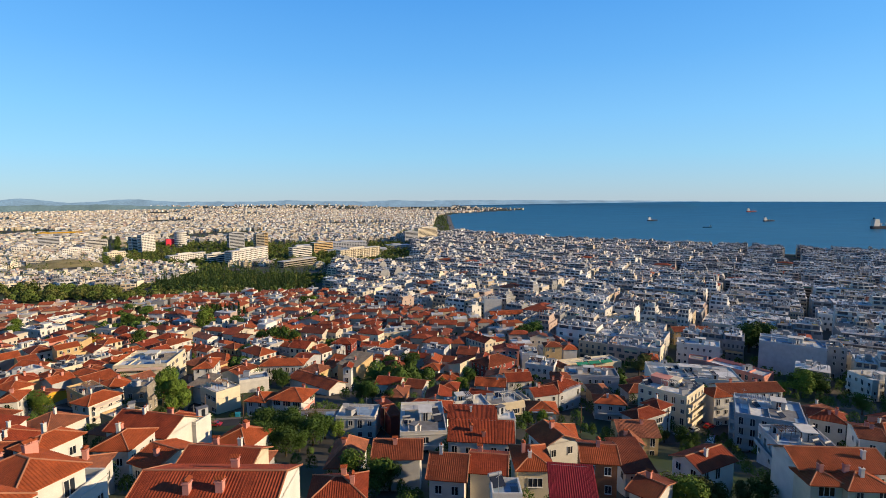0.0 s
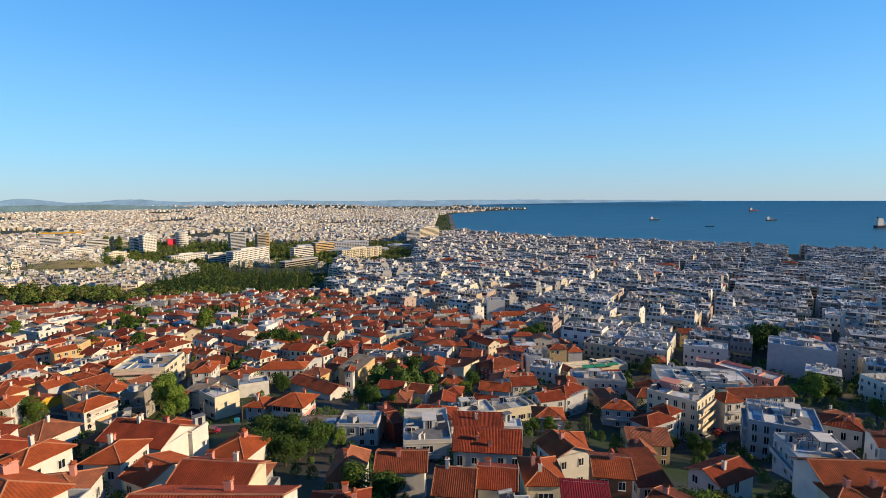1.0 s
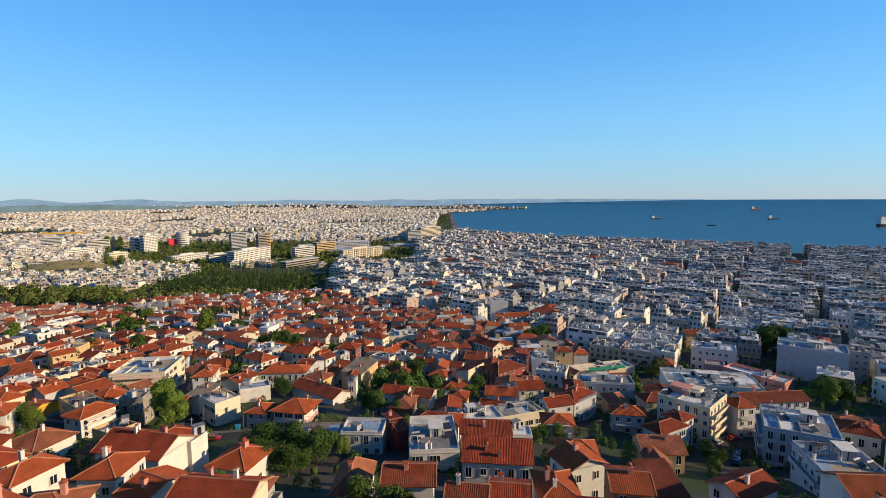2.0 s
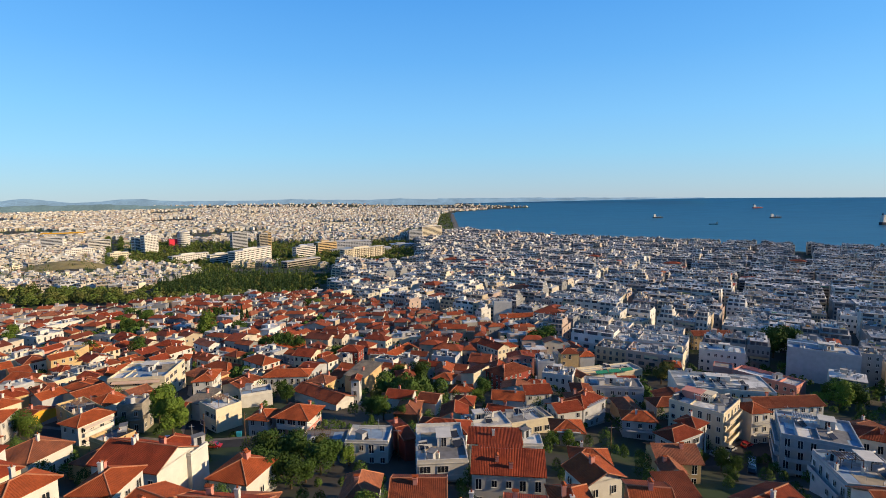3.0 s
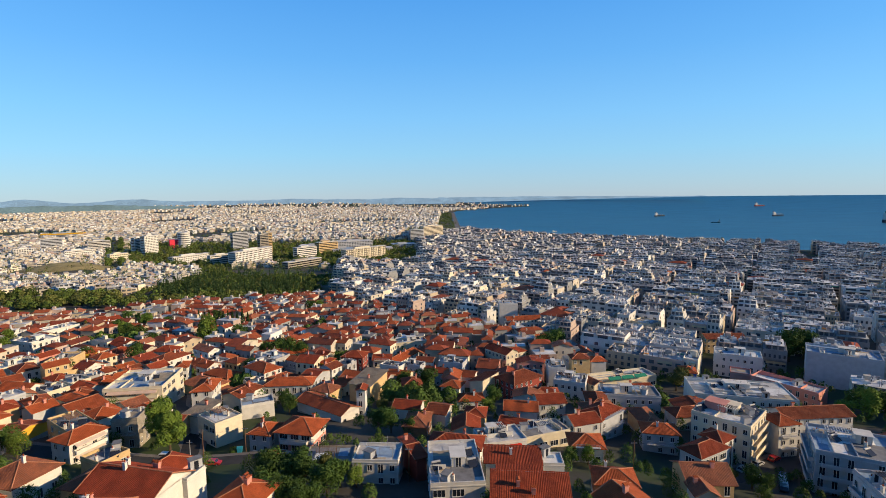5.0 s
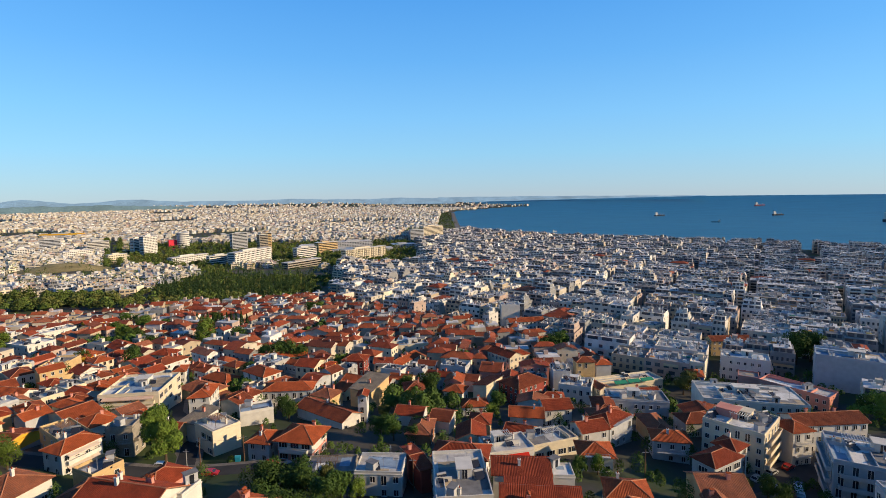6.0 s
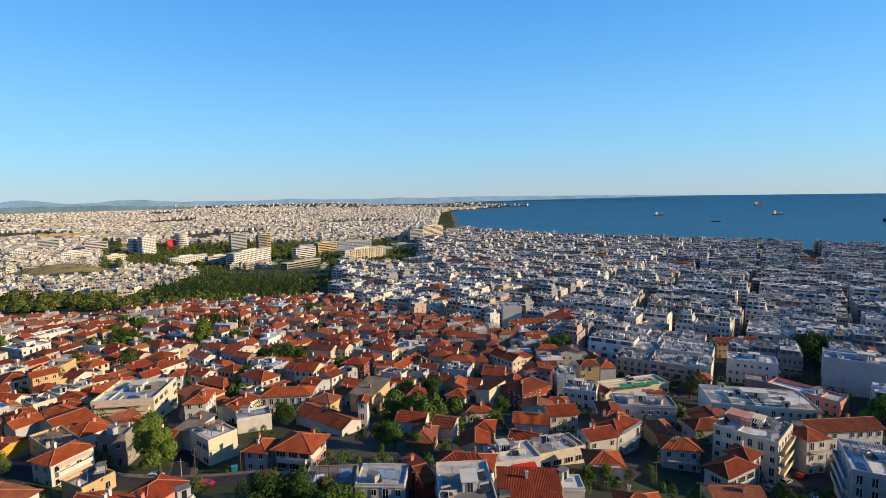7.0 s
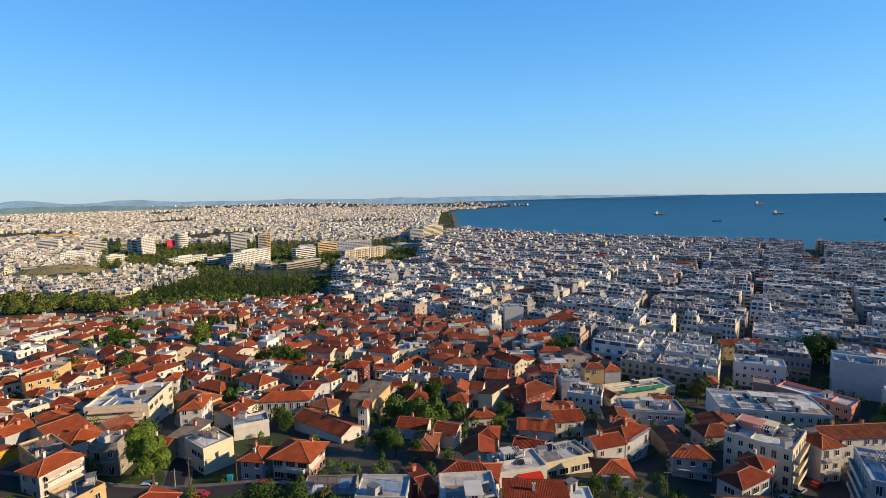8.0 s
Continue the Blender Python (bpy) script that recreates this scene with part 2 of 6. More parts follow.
# ---- the lie of the land ----
EYE_Z = 136.0
SLOPE_Y = [-600, 0, 33, 56, 80, 97, 112, 137, 160, 190, 228, 250, 320, 450, 600, 800, 1000, 1200, 1500, 20000]
SLOPE_Z = [170, 112, 104, 95.5, 84, 78.5, 75, 70.5, 66, 60.5, 52.5, 50, 44.5, 35, 26, 15, 8, 4, 3, 3]
COAST = [(26000, -9000), (2500, 60), (1500, 712), (829, 1174), (300, 1525), (120, 1760), (40, 2075), (38, 2900), (30, 3880), (90, 4500),
         (508, 5233), (1080, 6100), (709, 7295), (300, 9500), (-500, 30000)]


def height(x, y):
    """The height of the land above the sea."""
    z = float(np.interp(y + 0.13 * x, SLOPE_Y, SLOPE_Z))
    if y > 900 and x < -100:    # the suburbs climb towards the hills
        z += 60 * min(1, max(0, (y - 1500) / 6000)) * min(1, max(0, (16000 - y) / 6000)) * min(1, (-x - 100) / 1500)
    # two street hollows, and the grassy mound
    z -= 4.0 * math.exp(-(((x + 80) / 34) ** 2 + ((y - 150) / 26) ** 2)) + 5.0 * math.exp(-(((x - 88) / 46) ** 2 + ((y - 146) / 32) ** 2))
    z += 19 * math.exp(-(((x + 625) / 72) ** 2 + ((y - 825) / 55) ** 2))
    return z


def at_sea(x, y):
    """Whether a place lies on the water's side of the coast line."""
    inside = False
    ring = COAST + [(-500, 900000), (900000, 900000), (900000, -9000)]
    j = len(ring) - 1
    for i in range(len(ring)):
        (xa, ya), (xb, yb) = ring[i], ring[j]
        if (ya > y) != (yb > y) and x < (xb - xa) * (y - ya) / (yb - ya) + xa:
            inside = not inside
        j = i
    return inside


def far_scale(x, y):
    """Past 2.45 km the land is drawn together, so that the horizon lies within 5 km of the eye."""
    d = math.hypot(x, y)
    return 1.0 if d < 2450 else (2450 + 2450 * (1 - 2450 / d)) / d


def far(x, y, z):
    k = far_scale(x, y)
    return (x * k, y * k, EYE_Z + (z - EYE_Z) * k)

# ---- ground, sea and hills ----
def fan(name, radii, angles, z_of, mats, label, category):
    s = Shape()
    n = len(angles)
    for r in radii:
        for a in angles:
            x, y = r * math.sin(a), r * math.cos(a)
            s.v.append(far(x, y, z_of(x, y)))
    for i in range(len(radii) - 1):
        for j in range(n - 1):
            q = (i * n + j, (i + 1) * n + j, (i + 1) * n + j + 1, i * n + j + 1)
            s.f.append((q[0], q[3], q[2], q[1]))
            s.m.append(0)
            s.uv.extend((s.v[k][0], s.v[k][1]) for k in s.f[-1])
    ob = new(name, s.mesh(name, mats))
    for p in ob.data.polygons:
        p.use_smooth = True
    return tagged(ob, label, category, kind="structure")


def ground_material():
    """Streets, yards, bare earth and rough grass, seen between the houses."""
    m = material("town_ground", (0.07, 0.065, 0.055), vary=0.3, grain=0.12, spots=0.25, bump=0)
    nt = m.node_tree
    n, l = nt.nodes, nt.links
    bsdf = n["Principled BSDF"]
    co = n.new("ShaderNodeTexCoord")
    nz = n.new("ShaderNodeTexNoise")
    nz.inputs["Scale"].default_value, nz.inputs["Detail"].default_value = 0.022, 6
    l.new(co.outputs["Object"], nz.inputs["Vector"])
    cr = n.new("ShaderNodeValToRGB")
    e = cr.color_ramp.elements
    e[0].position, e[0].color = 0.40, (0.04, 0.07, 0.016, 1)
    e[1].position, e[1].color = 0.62, (0.10, 0.09, 0.075, 1)
    mid = e.new(0.5)
    mid.color = (0.06, 0.058, 0.05, 1)
    l.new(nz.outputs["Fac"], cr.inputs["Fac"])
    mx = n.new("ShaderNodeMix")
    mx.data_type = "RGBA"
    mx.inputs["Factor"].default_value = 0.7
    l.new(bsdf.inputs["Base Color"].links[0].from_socket, mx.inputs[6])
    l.new(cr.outputs[0], mx.inputs[7])
    l.new(mx.outputs[2], bsdf.inputs["Base Color"])
    return m


def sea_material():
    m = bpy.data.materials.new("sea_water")
    m.use_nodes = True
    n, l = m.node_tree.nodes, m.node_tree.links
    b = n["Principled BSDF"]
    b.inputs["Roughness"].default_value = 0.42
    b.inputs["IOR"].default_value = 1.33
    b.inputs["Specular IOR Level"].default_value = 0.22
    co = n.new("ShaderNodeTexCoord")
    mp = n.new("ShaderNodeMapping")
    mp.inputs["Scale"].default_value = (0.0012, 0.004, 0.004)
    mp.inputs["Rotation"].default_value = (0, 0, 0.5)
    l.new(co.outputs["Object"], mp.inputs["Vector"])
    nz = n.new("ShaderNodeTexNoise")
    nz.inputs["Detail"].default_value = 6
    l.new(mp.outputs[0], nz.inputs["Vector"])
    cr = n.new("ShaderNodeValToRGB")
    e = cr.color_ramp.elements
    e[0].position, e[0].color = 0.35, (0.007, 0.092, 0.182, 1)
    e[1].position, e[1].color = 0.68, (0.013, 0.125, 0.230, 1)
    l.new(nz.outputs["Fac"], cr.inputs["Fac"])
    l.new(cr.outputs[0], b.inputs["Base Color"])
    wv = n.new("ShaderNodeTexNoise")
    wv.inputs["Scale"].default_value, wv.inputs["Detail"].default_value = 0.25, 6
    l.new(co.outputs["Object"], wv.inputs["Vector"])
    bp = n.new("ShaderNodeBump")
    bp.inputs["Strength"].default_value, bp.inputs["Distance"].default_value = 0.5, 0.6
    l.new(wv.outputs["Fac"], bp.inputs["Height"])
    l.new(bp.outputs[0], b.inputs["Normal"])
    return m


FRONT = [radians(a) for a in np.arange(-60, 60.01, 0.4)]
ROUND = [radians(a) for a in list(np.arange(-180, -60, 6)) + list(np.arange(-60, 60, 0.4)) + list(np.arange(60, 180.1, 6))]
RINGS = list(np.geomspace(0.3, 8, 10)[:-1]) + list(np.geomspace(8, 2400, 110)) + [2450 / (1 - q) for q in np.linspace(0.01, 0.845, 34)]
fan("ground", RINGS, ROUND, lambda x, y: -6.0 if at_sea(x, y) else height(x, y), [ground_material()],
    "town ground of streets, yards and rough grass", "ground")
SEA_RINGS = list(np.geomspace(500, 2400, 24)) + [2450 / (1 - q) for q in np.linspace(0.01, 0.8815, 44)]
SEA_ROUND = [radians(a) for a in np.arange(-8, 120, 0.8)]
fan("water", SEA_RINGS, SEA_ROUND, lambda x, y: 0.0, [sea_material()], "calm deep blue sea reaching to the horizon", "sea")


def bump_at(deg, at, high, wide):
    return high * math.exp(-((deg - at) / wide) ** 2)


def hills(name, d, a0, a1, top, seed, colour, label, foot, rough=0.7):
    """A far range of hills; top and foot give its crest and its foot in metres below or above the eye, by bearing in degrees."""
    rng = random.Random(seed)
    s = Shape()
    steps = 260
    ph = [rng.uniform(0, 6.28) for _ in range(4)]
    rows = 6
    for i in range(steps + 1):
        deg = a0 + (a1 - a0) * i / steps
        a = radians(deg)
        w = top(deg) + rough * (2.2 * math.sin(1.1 * deg + ph[0]) + 1.4 * math.sin(2.7 * deg + ph[1]) + 0.9 * math.sin(6.3 * deg + ph[2]) + 0.6 * math.sin(15 * deg + ph[3]))
        b = min(foot(deg), w)
        for k in range(rows):
            t = k / (rows - 1)
            dd = d + 120 * t
            s.v.append((dd * math.sin(a), dd * math.cos(a), EYE_Z + b + (w - b) * math.sin(t * math.pi / 2)))
    for i in range(steps):
        for k in range(rows - 1):
            q = (i * rows + k, (i + 1) * rows + k, (i + 1) * rows + k + 1, i * rows + k + 1)
            s.f.append(q)
            s.m.append(0)
            s.uv.extend((0, 0) for _ in q)
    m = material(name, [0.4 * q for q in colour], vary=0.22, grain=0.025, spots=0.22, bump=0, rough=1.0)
    haze_glow = m.node_tree.nodes["Principled BSDF"]      # haze of many kilometres painted as emission of the hills' own colour
    m.node_tree.links.new(haze_glow.inputs["Base Color"].links[0].from_socket, haze_glow.inputs["Emission Color"])
    haze_glow.inputs["Emission Strength"].default_value = 1.7
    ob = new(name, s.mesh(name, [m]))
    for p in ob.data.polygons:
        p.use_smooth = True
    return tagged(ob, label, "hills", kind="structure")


# blue-grey and dull green: distance haze is mixed into these colours
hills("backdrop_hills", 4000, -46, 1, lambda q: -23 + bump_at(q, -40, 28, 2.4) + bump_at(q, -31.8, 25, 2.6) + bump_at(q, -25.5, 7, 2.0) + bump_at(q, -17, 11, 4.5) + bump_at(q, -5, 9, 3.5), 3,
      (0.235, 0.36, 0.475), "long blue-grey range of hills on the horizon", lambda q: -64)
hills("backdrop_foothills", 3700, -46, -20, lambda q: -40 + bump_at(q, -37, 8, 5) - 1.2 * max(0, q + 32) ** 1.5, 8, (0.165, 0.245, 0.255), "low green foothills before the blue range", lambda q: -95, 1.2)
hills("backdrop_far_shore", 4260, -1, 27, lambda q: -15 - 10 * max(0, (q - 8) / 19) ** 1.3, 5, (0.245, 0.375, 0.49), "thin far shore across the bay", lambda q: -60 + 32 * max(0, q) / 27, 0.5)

# ---- houses ----
TAKEN = []      # x, y and radius of what stands already


def free(x, y, r):
    return all((x - a) ** 2 + (y - b) ** 2 > (0.82 * (r + c)) ** 2 for a, b, c in TAKEN)

def window_mesh(w, h, panes, frame, sill=0.12):
    """A window in one piece: a frame that stands proud of the wall, with panes set back in it and a sill that juts out."""
    t, d, back = 0.09, 0.10, 0.03
    g = (w - (panes - 1) * t) / panes
    xs = [-w / 2 - t, -w / 2]
    for k in range(panes):
        xs += [xs[-1] + g, xs[-1] + g + t]
    zs = [-t, 0.0, h, h + t]
    pts, fs, ms, at = [], [], [], {}

    def v(x, y, z):
        key = (round(x, 4), round(y, 4), round(z, 4))
        if key not in at:
            at[key] = len(pts)
            pts.append(key)
        return at[key]

    def front(z):
        return -d - (sill if z < -0.01 else 0)

    def quad(a, b, c, e, m):
        fs.append((v(*a), v(*b), v(*c), v(*e)))
        ms.append(m)

    for i in range(len(xs) - 1):
        for j in range(3):
            x0, x1, z0, z1 = xs[i], xs[i + 1], zs[j], zs[j + 1]
            if i % 2 == 1 and j == 1:
                quad((x0, -back, z0), (x1, -back, z0), (x1, -back, z1), (x0, -back, z1), 1)
                for (xa, za), (xb, zb) in (((x0, z0), (x1, z0)), ((x1, z0), (x1, z1)), ((x1, z1), (x0, z1)), ((x0, z1), (x0, z0))):
                    quad((xa, -d, za), (xb, -d, zb), (xb, -back, zb), (xa, -back, za), 0)
            else:
                quad((x0, front(z0), z0), (x1, front(z0), z0), (x1, front(z1), z1), (x0, front(z1), z1), 0)
    x0, x1, z0, z1 = xs[0], xs[-1], zs[0], zs[-1]
    for (xa, za), (xb, zb) in (((x1, z0), (x0, z0)), ((x0, z1), (x1, z1))):
        quad((xa, front(za), za), (xb, front(zb), zb), (xb, 0, zb), (xa, 0, za), 0)
    s = Shape()
    s.v, s.f, s.m = pts, fs, ms
    s.uv = [(0, 0)] * (4 * len(fs))
    return s.mesh("window", [frame, GLASS])


WINDOWS = {"plain": window_mesh(1.0, 1.35, 2, FRAME), "shutter": window_mesh(0.95, 1.4, 2, WOOD),
           "tall": window_mesh(1.1, 2.15, 2, FRAME), "band": window_mesh(2.4, 1.5, 3, FRAME)}


def chimney_mesh(kind):
    s = Shape()
    if kind == 0:
        s.box(-0.38, -0.32, -1.2, 0.38, 0.32, 1.0, 0)
        s.box(-0.46, -0.40, 1.0, 0.46, 0.40, 1.12, 0)
        for x in (-0.34, 0.22):
            s.box(x, -0.28, 1.12, x + 0.12, 0.28, 1.36, 0)
        s.poly([(-0.52, -0.42, 1.36), (0.52, -0.42, 1.36), (0.52, 0.42, 1.36), (-0.52, 0.42, 1.36), (-0.52, 0, 1.62), (0.52, 0, 1.62)],
               [(0, 1, 5, 4), (2, 3, 4, 5), (1, 2, 5), (3, 0, 4), (3, 2, 1, 0)], 1)
    else:
        s.box(-0.28, -0.28, -1.2, 0.28, 0.28, 1.3, 0)
        s.box(-0.36, -0.36, 1.3, 0.36, 0.36, 1.42, 0)
        s.tube([(0, 0, 1.42), (0, 0, 1.8)], 0.13, 1, 7)
    return s.mesh("chimney", [WALL["pink"] if kind == 0 else WALL["white"], TILE[0]])


CHIMNEYS = [chimney_mesh(0), chimney_mesh(1)]


def slope(s, pts, thick=0.16, ribs=None):
    """One roof slope: a slab with tile rolls that run from the eave up. The first two points are the eave, left to right."""
    a, b = Vector(pts[0]), Vector(pts[1])
    u = (b - a).normalized()
    nrm = (b - a).cross(Vector(pts[2]) - a).normalized()
    v = nrm.cross(u)
    uv = [((Vector(p) - a).dot(u), (Vector(p) - a).dot(v)) for p in pts]
    s.face([tuple(p) for p in pts], 0, uv)
    low = [tuple(Vector(p) - Vector((0, 0, thick))) for p in pts]
    s.face(low[::-1], 1)
    s.face([low[0], low[1], tuple(pts[1]), tuple(pts[0])], 0)
    if ribs is None:
        return
    step, w, h = 0.34, 0.08, 0.03
    x = 0.2
    umin, umax = min(q[0] for q in uv), max(q[0] for q in uv)
    x = umin + 0.2
    while x < umax - 0.1:
        ys = []
        for i in range(len(uv)):
            (xa, ya), (xb, yb) = uv[i], uv[(i + 1) % len(uv)]
            if (xa <= x) != (xb <= x):
                ys.append(ya + (yb - ya) * (x - xa) / (xb - xa))
        if len(ys) >= 2 and max(ys) - min(ys) > 0.3:
            y0, y1 = min(ys) - 0.05, max(ys)
            p = lambda du, y, dn: tuple(a + u * (x + du) + v * y + nrm * dn)
            ribs.face([p(-w, y0, 0), p(-w / 2, y0, h), p(-w / 2, y1, h), p(-w, y1, 0)][::-1], 0, [(x, y1), (x, y1), (x, y0), (x, y0)])
            ribs.face([p(-w / 2, y0, h), p(w / 2, y0, h), p(w / 2, y1, h), p(-w / 2, y1, h)], 0, [(x - w, y0), (x + w, y0), (x + w, y1), (x - w, y1)])
            ribs.face([p(w / 2, y0, h), p(w, y0, 0), p(w, y1, 0), p(w / 2, y1, h)], 0, [(x, y0), (x, y0), (x, y1), (x, y1)])
        x += step


def roof_shapes(kind, w, d, h, rise, over, ribs=True):
    """The roof's slabs, its ridge caps, and the gable walls that close it, in the house's own axes."""
    s, caps, gab = Shape(), Shape(), Shape()
    ribs = Shape() if ribs else None
    x, y = w / 2 + over, d / 2 + over
    drop = rise * over / (min(w, d) / 2) if kind != "shed" else 0
    e = h - drop * 0.6
    if kind == "hip":
        if w >= d:
            r0, r1 = (-(x - y), 0, h + rise), (x - y, 0, h + rise)
            if abs(x - y) < 0.3:
                r0, r1 = (-0.15, 0, h + rise), (0.15, 0, h + rise)
            slope(s, [(-x, -y, e), (x, -y, e), r1, r0], ribs=ribs)
            slope(s, [(x, y, e), (-x, y, e), r0, r1], ribs=ribs)
            slope(s, [(x, -y, e), (x, y, e), r1], ribs=ribs)
            slope(s, [(-x, y, e), (-x, -y, e), r0], ribs=ribs)
        else:
            r0, r1 = (0, -(y - x), h + rise), (0, y - x, h + rise)
            slope(s, [(-x, -y, e), (x, -y, e), r0], ribs=ribs)
            slope(s, [(x, y, e), (-x, y, e), r1], ribs=ribs)
            slope(s, [(x, -y, e), (x, y, e), r1, r0], ribs=ribs)
            slope(s, [(-x, y, e), (-x, -y, e), r0, r1], ribs=ribs)
        ends = [((-x, -y, e), r0), ((x, y, e), r1)] + ([((x, -y, e), r1), ((-x, y, e), r0)] if w >= d else [((x, -y, e), r0), ((-x, y, e), r1)])
        for p, q in ends + [(r0, r1)]:
            caps.tube([p, q], 0.13, 0, 6)
    elif kind == "gable":        # the ridge runs along x
        r0, r1 = (-x, 0, h + rise), (x, 0, h + rise)
        slope(s, [(-x, -y, e), (x, -y, e), r1, r0], ribs=ribs)
        slope(s, [(x, y, e), (-x, y, e), r0, r1], ribs=ribs)
        caps.tube([r0, r1], 0.14, 0, 6)
        for sx in (-1, 1):
            gx, k = sx * w / 2, rise
            g = [(gx, -d / 2, h - 0.3), (gx, d / 2, h - 0.3), (gx, 0, h + k - 0.25)]
            gab.face(g if sx > 0 else g[::-1], 0)
            caps.tube([(sx * x, -y, e), (sx * x, 0, h + rise)], 0.10, 0, 5)
            caps.tube([(sx * x, y, e), (sx * x, 0, h + rise)], 0.10, 0, 5)
    elif kind == "gablex":       # the ridge runs along y
        r0, r1 = (0, -y, h + rise), (0, y, h + rise)
        slope(s, [(x, -y, e), (x, y, e), r1, r0], ribs=ribs)
        slope(s, [(-x, y, e), (-x, -y, e), r0, r1], ribs=ribs)
        caps.tube([r0, r1], 0.14, 0, 6)
        for sy in (-1, 1):
            gy = sy * d / 2
            g = [(w / 2, gy, h - 0.3), (-w / 2, gy, h - 0.3), (0, gy, h + rise - 0.25)]
            gab.face(g if sy > 0 else g[::-1], 0)
            caps.tube([(-x, sy * y, e), (0, sy * y, h + rise)], 0.10, 0, 5)
            caps.tube([(x, sy * y, e), (0, sy * y, h + rise)], 0.10, 0, 5)
    elif kind == "shed":         # low in front, high behind
        slope(s, [(-x, -y, h), (x, -y, h), (x, y, h + rise), (-x, y, h + rise)], ribs=ribs)
        for sx in (-1, 1):
            g = [(sx * w / 2, -d / 2, h - 0.3), (sx * w / 2, d / 2, h - 0.3), (sx * w / 2, d / 2, h + rise - 0.1), (sx * w / 2, -d / 2, h - 0.1)]
            gab.face(g if sx > 0 else g[::-1], 0)
        gab.face([(w / 2, d / 2, h - 0.3), (-w / 2, d / 2, h - 0.3), (-w / 2, d / 2, h + rise - 0.1), (w / 2, d / 2, h + rise - 0.1)], 0)
    return s, caps, gab, ribs


SIDES = {"f": (0, 1), "b": (180, 1), "r": (90, 0), "l": (270, 0)}


def openings(parent, w, d, h, rng, sides="frl", win="plain", storeys=None, base=0.0, skip=0.12):
    """Rows of windows on the walls that are named: front, right, left, back."""
    n = storeys or max(1, int(h / 2.9))
    fl = h / n
    for side in sides:
        deg, along = SIDES[side]
        length, off = (w, d / 2) if along else (d, w / 2)
        k = max(1, int(length / (2.6 if win != "band" else 3.4)))
        turn = pose(0, 0, 0, 0, 0, deg)
        for i in range(n):
            for j in range(k):
                if rng.random() < skip:
                    continue
                kind = win
                if win == "plain" and rng.random() < 0.25:
                    kind = "tall"
                zz = i * fl + (0.35 if kind == "tall" else 0.95) + base
                xx = -length / 2 + (j + 0.5) * length / k + rng.uniform(-0.15, 0.15)
                part("window", WINDOWS[kind], None, parent, at=turn @ pose(xx, -off - 0.012, zz))


def balcony(parent, w, d, z, side, x0, x1, deep, wall, awning=False, solid=True):
    """A slab with a front rail or parapet, and an awning over it."""
    deg, along = SIDES[side]
    off = d / 2 if along else w / 2
    s = Shape()
    s.box(x0, -off - deep, z - 0.18, x1, -off, z, 0)
    if solid:
        s.box(x0, -off - deep, z, x1, -off - deep + 0.1, z + 0.9, 0)
        s.box(x0, -off - deep + 0.1, z, x0 + 0.1, -off, z + 0.9, 0)
        s.box(x1 - 0.1, -off - deep + 0.1, z, x1, -off, z + 0.9, 0)
    else:
        s.box(x0, -off - deep, z + 0.9, x1, -off - deep + 0.05, z + 0.96, 1)
        k = int((x1 - x0) / 0.35)
        for i in range(k + 1):
            xx = x0 + (x1 - x0 - 0.04) * i / k
            s.box(xx, -off - deep, z, xx + 0.04, -off - deep + 0.04, z + 0.9, 1)
    ob = part("balcony", s, [wall, METAL], parent, at=pose(0, 0, 0, 0, 0, deg))
    if awning:
        a = Shape()
        a.poly([(x0 + 0.2, -off, z + 2.55), (x1 - 0.2, -off, z + 2.55), (x1 - 0.2, -off - deep - 0.2, z + 2.05), (x0 + 0.2, -off - deep - 0.2, z + 2.05),
                (x0 + 0.2, -off, z + 2.5), (x1 - 0.2, -off, z + 2.5), (x1 - 0.2, -off - deep - 0.2, z + 1.75), (x0 + 0.2, -off - deep - 0.2, z + 1.75)],
               [(0, 3, 2, 1), (4, 5, 6, 7), (3, 7, 6, 2), (0, 4, 7, 3), (1, 2, 6, 5), (0, 1, 5, 4)], 0)
        part("awning", a, [SHADE], parent, "cloth awning over the balcony", at=pose(0, 0, 0, 0, 0, deg))
    return ob


ROOF_WORDS = {0: "orange clay tiles", 1: "red clay tiles", 2: "brown clay tiles", 3: "weathered clay tiles", 4: "crimson sheet", 5: "grey slabs"}
WALL_WORDS = {"white": "white", "cream": "cream", "ochre": "ochre", "yellow": "bright yellow", "grey": "grey", "pale": "pale grey", "pink": "pink",
              "red": "oxblood red", "blue": "blue", "brick": "bare brick", "stone": "old stone", "lilac": "lilac", "mint": "pale green"}
KIND_WORDS = {"hip": "hipped", "gable": "gabled", "gablex": "gabled", "shed": "sloping"}


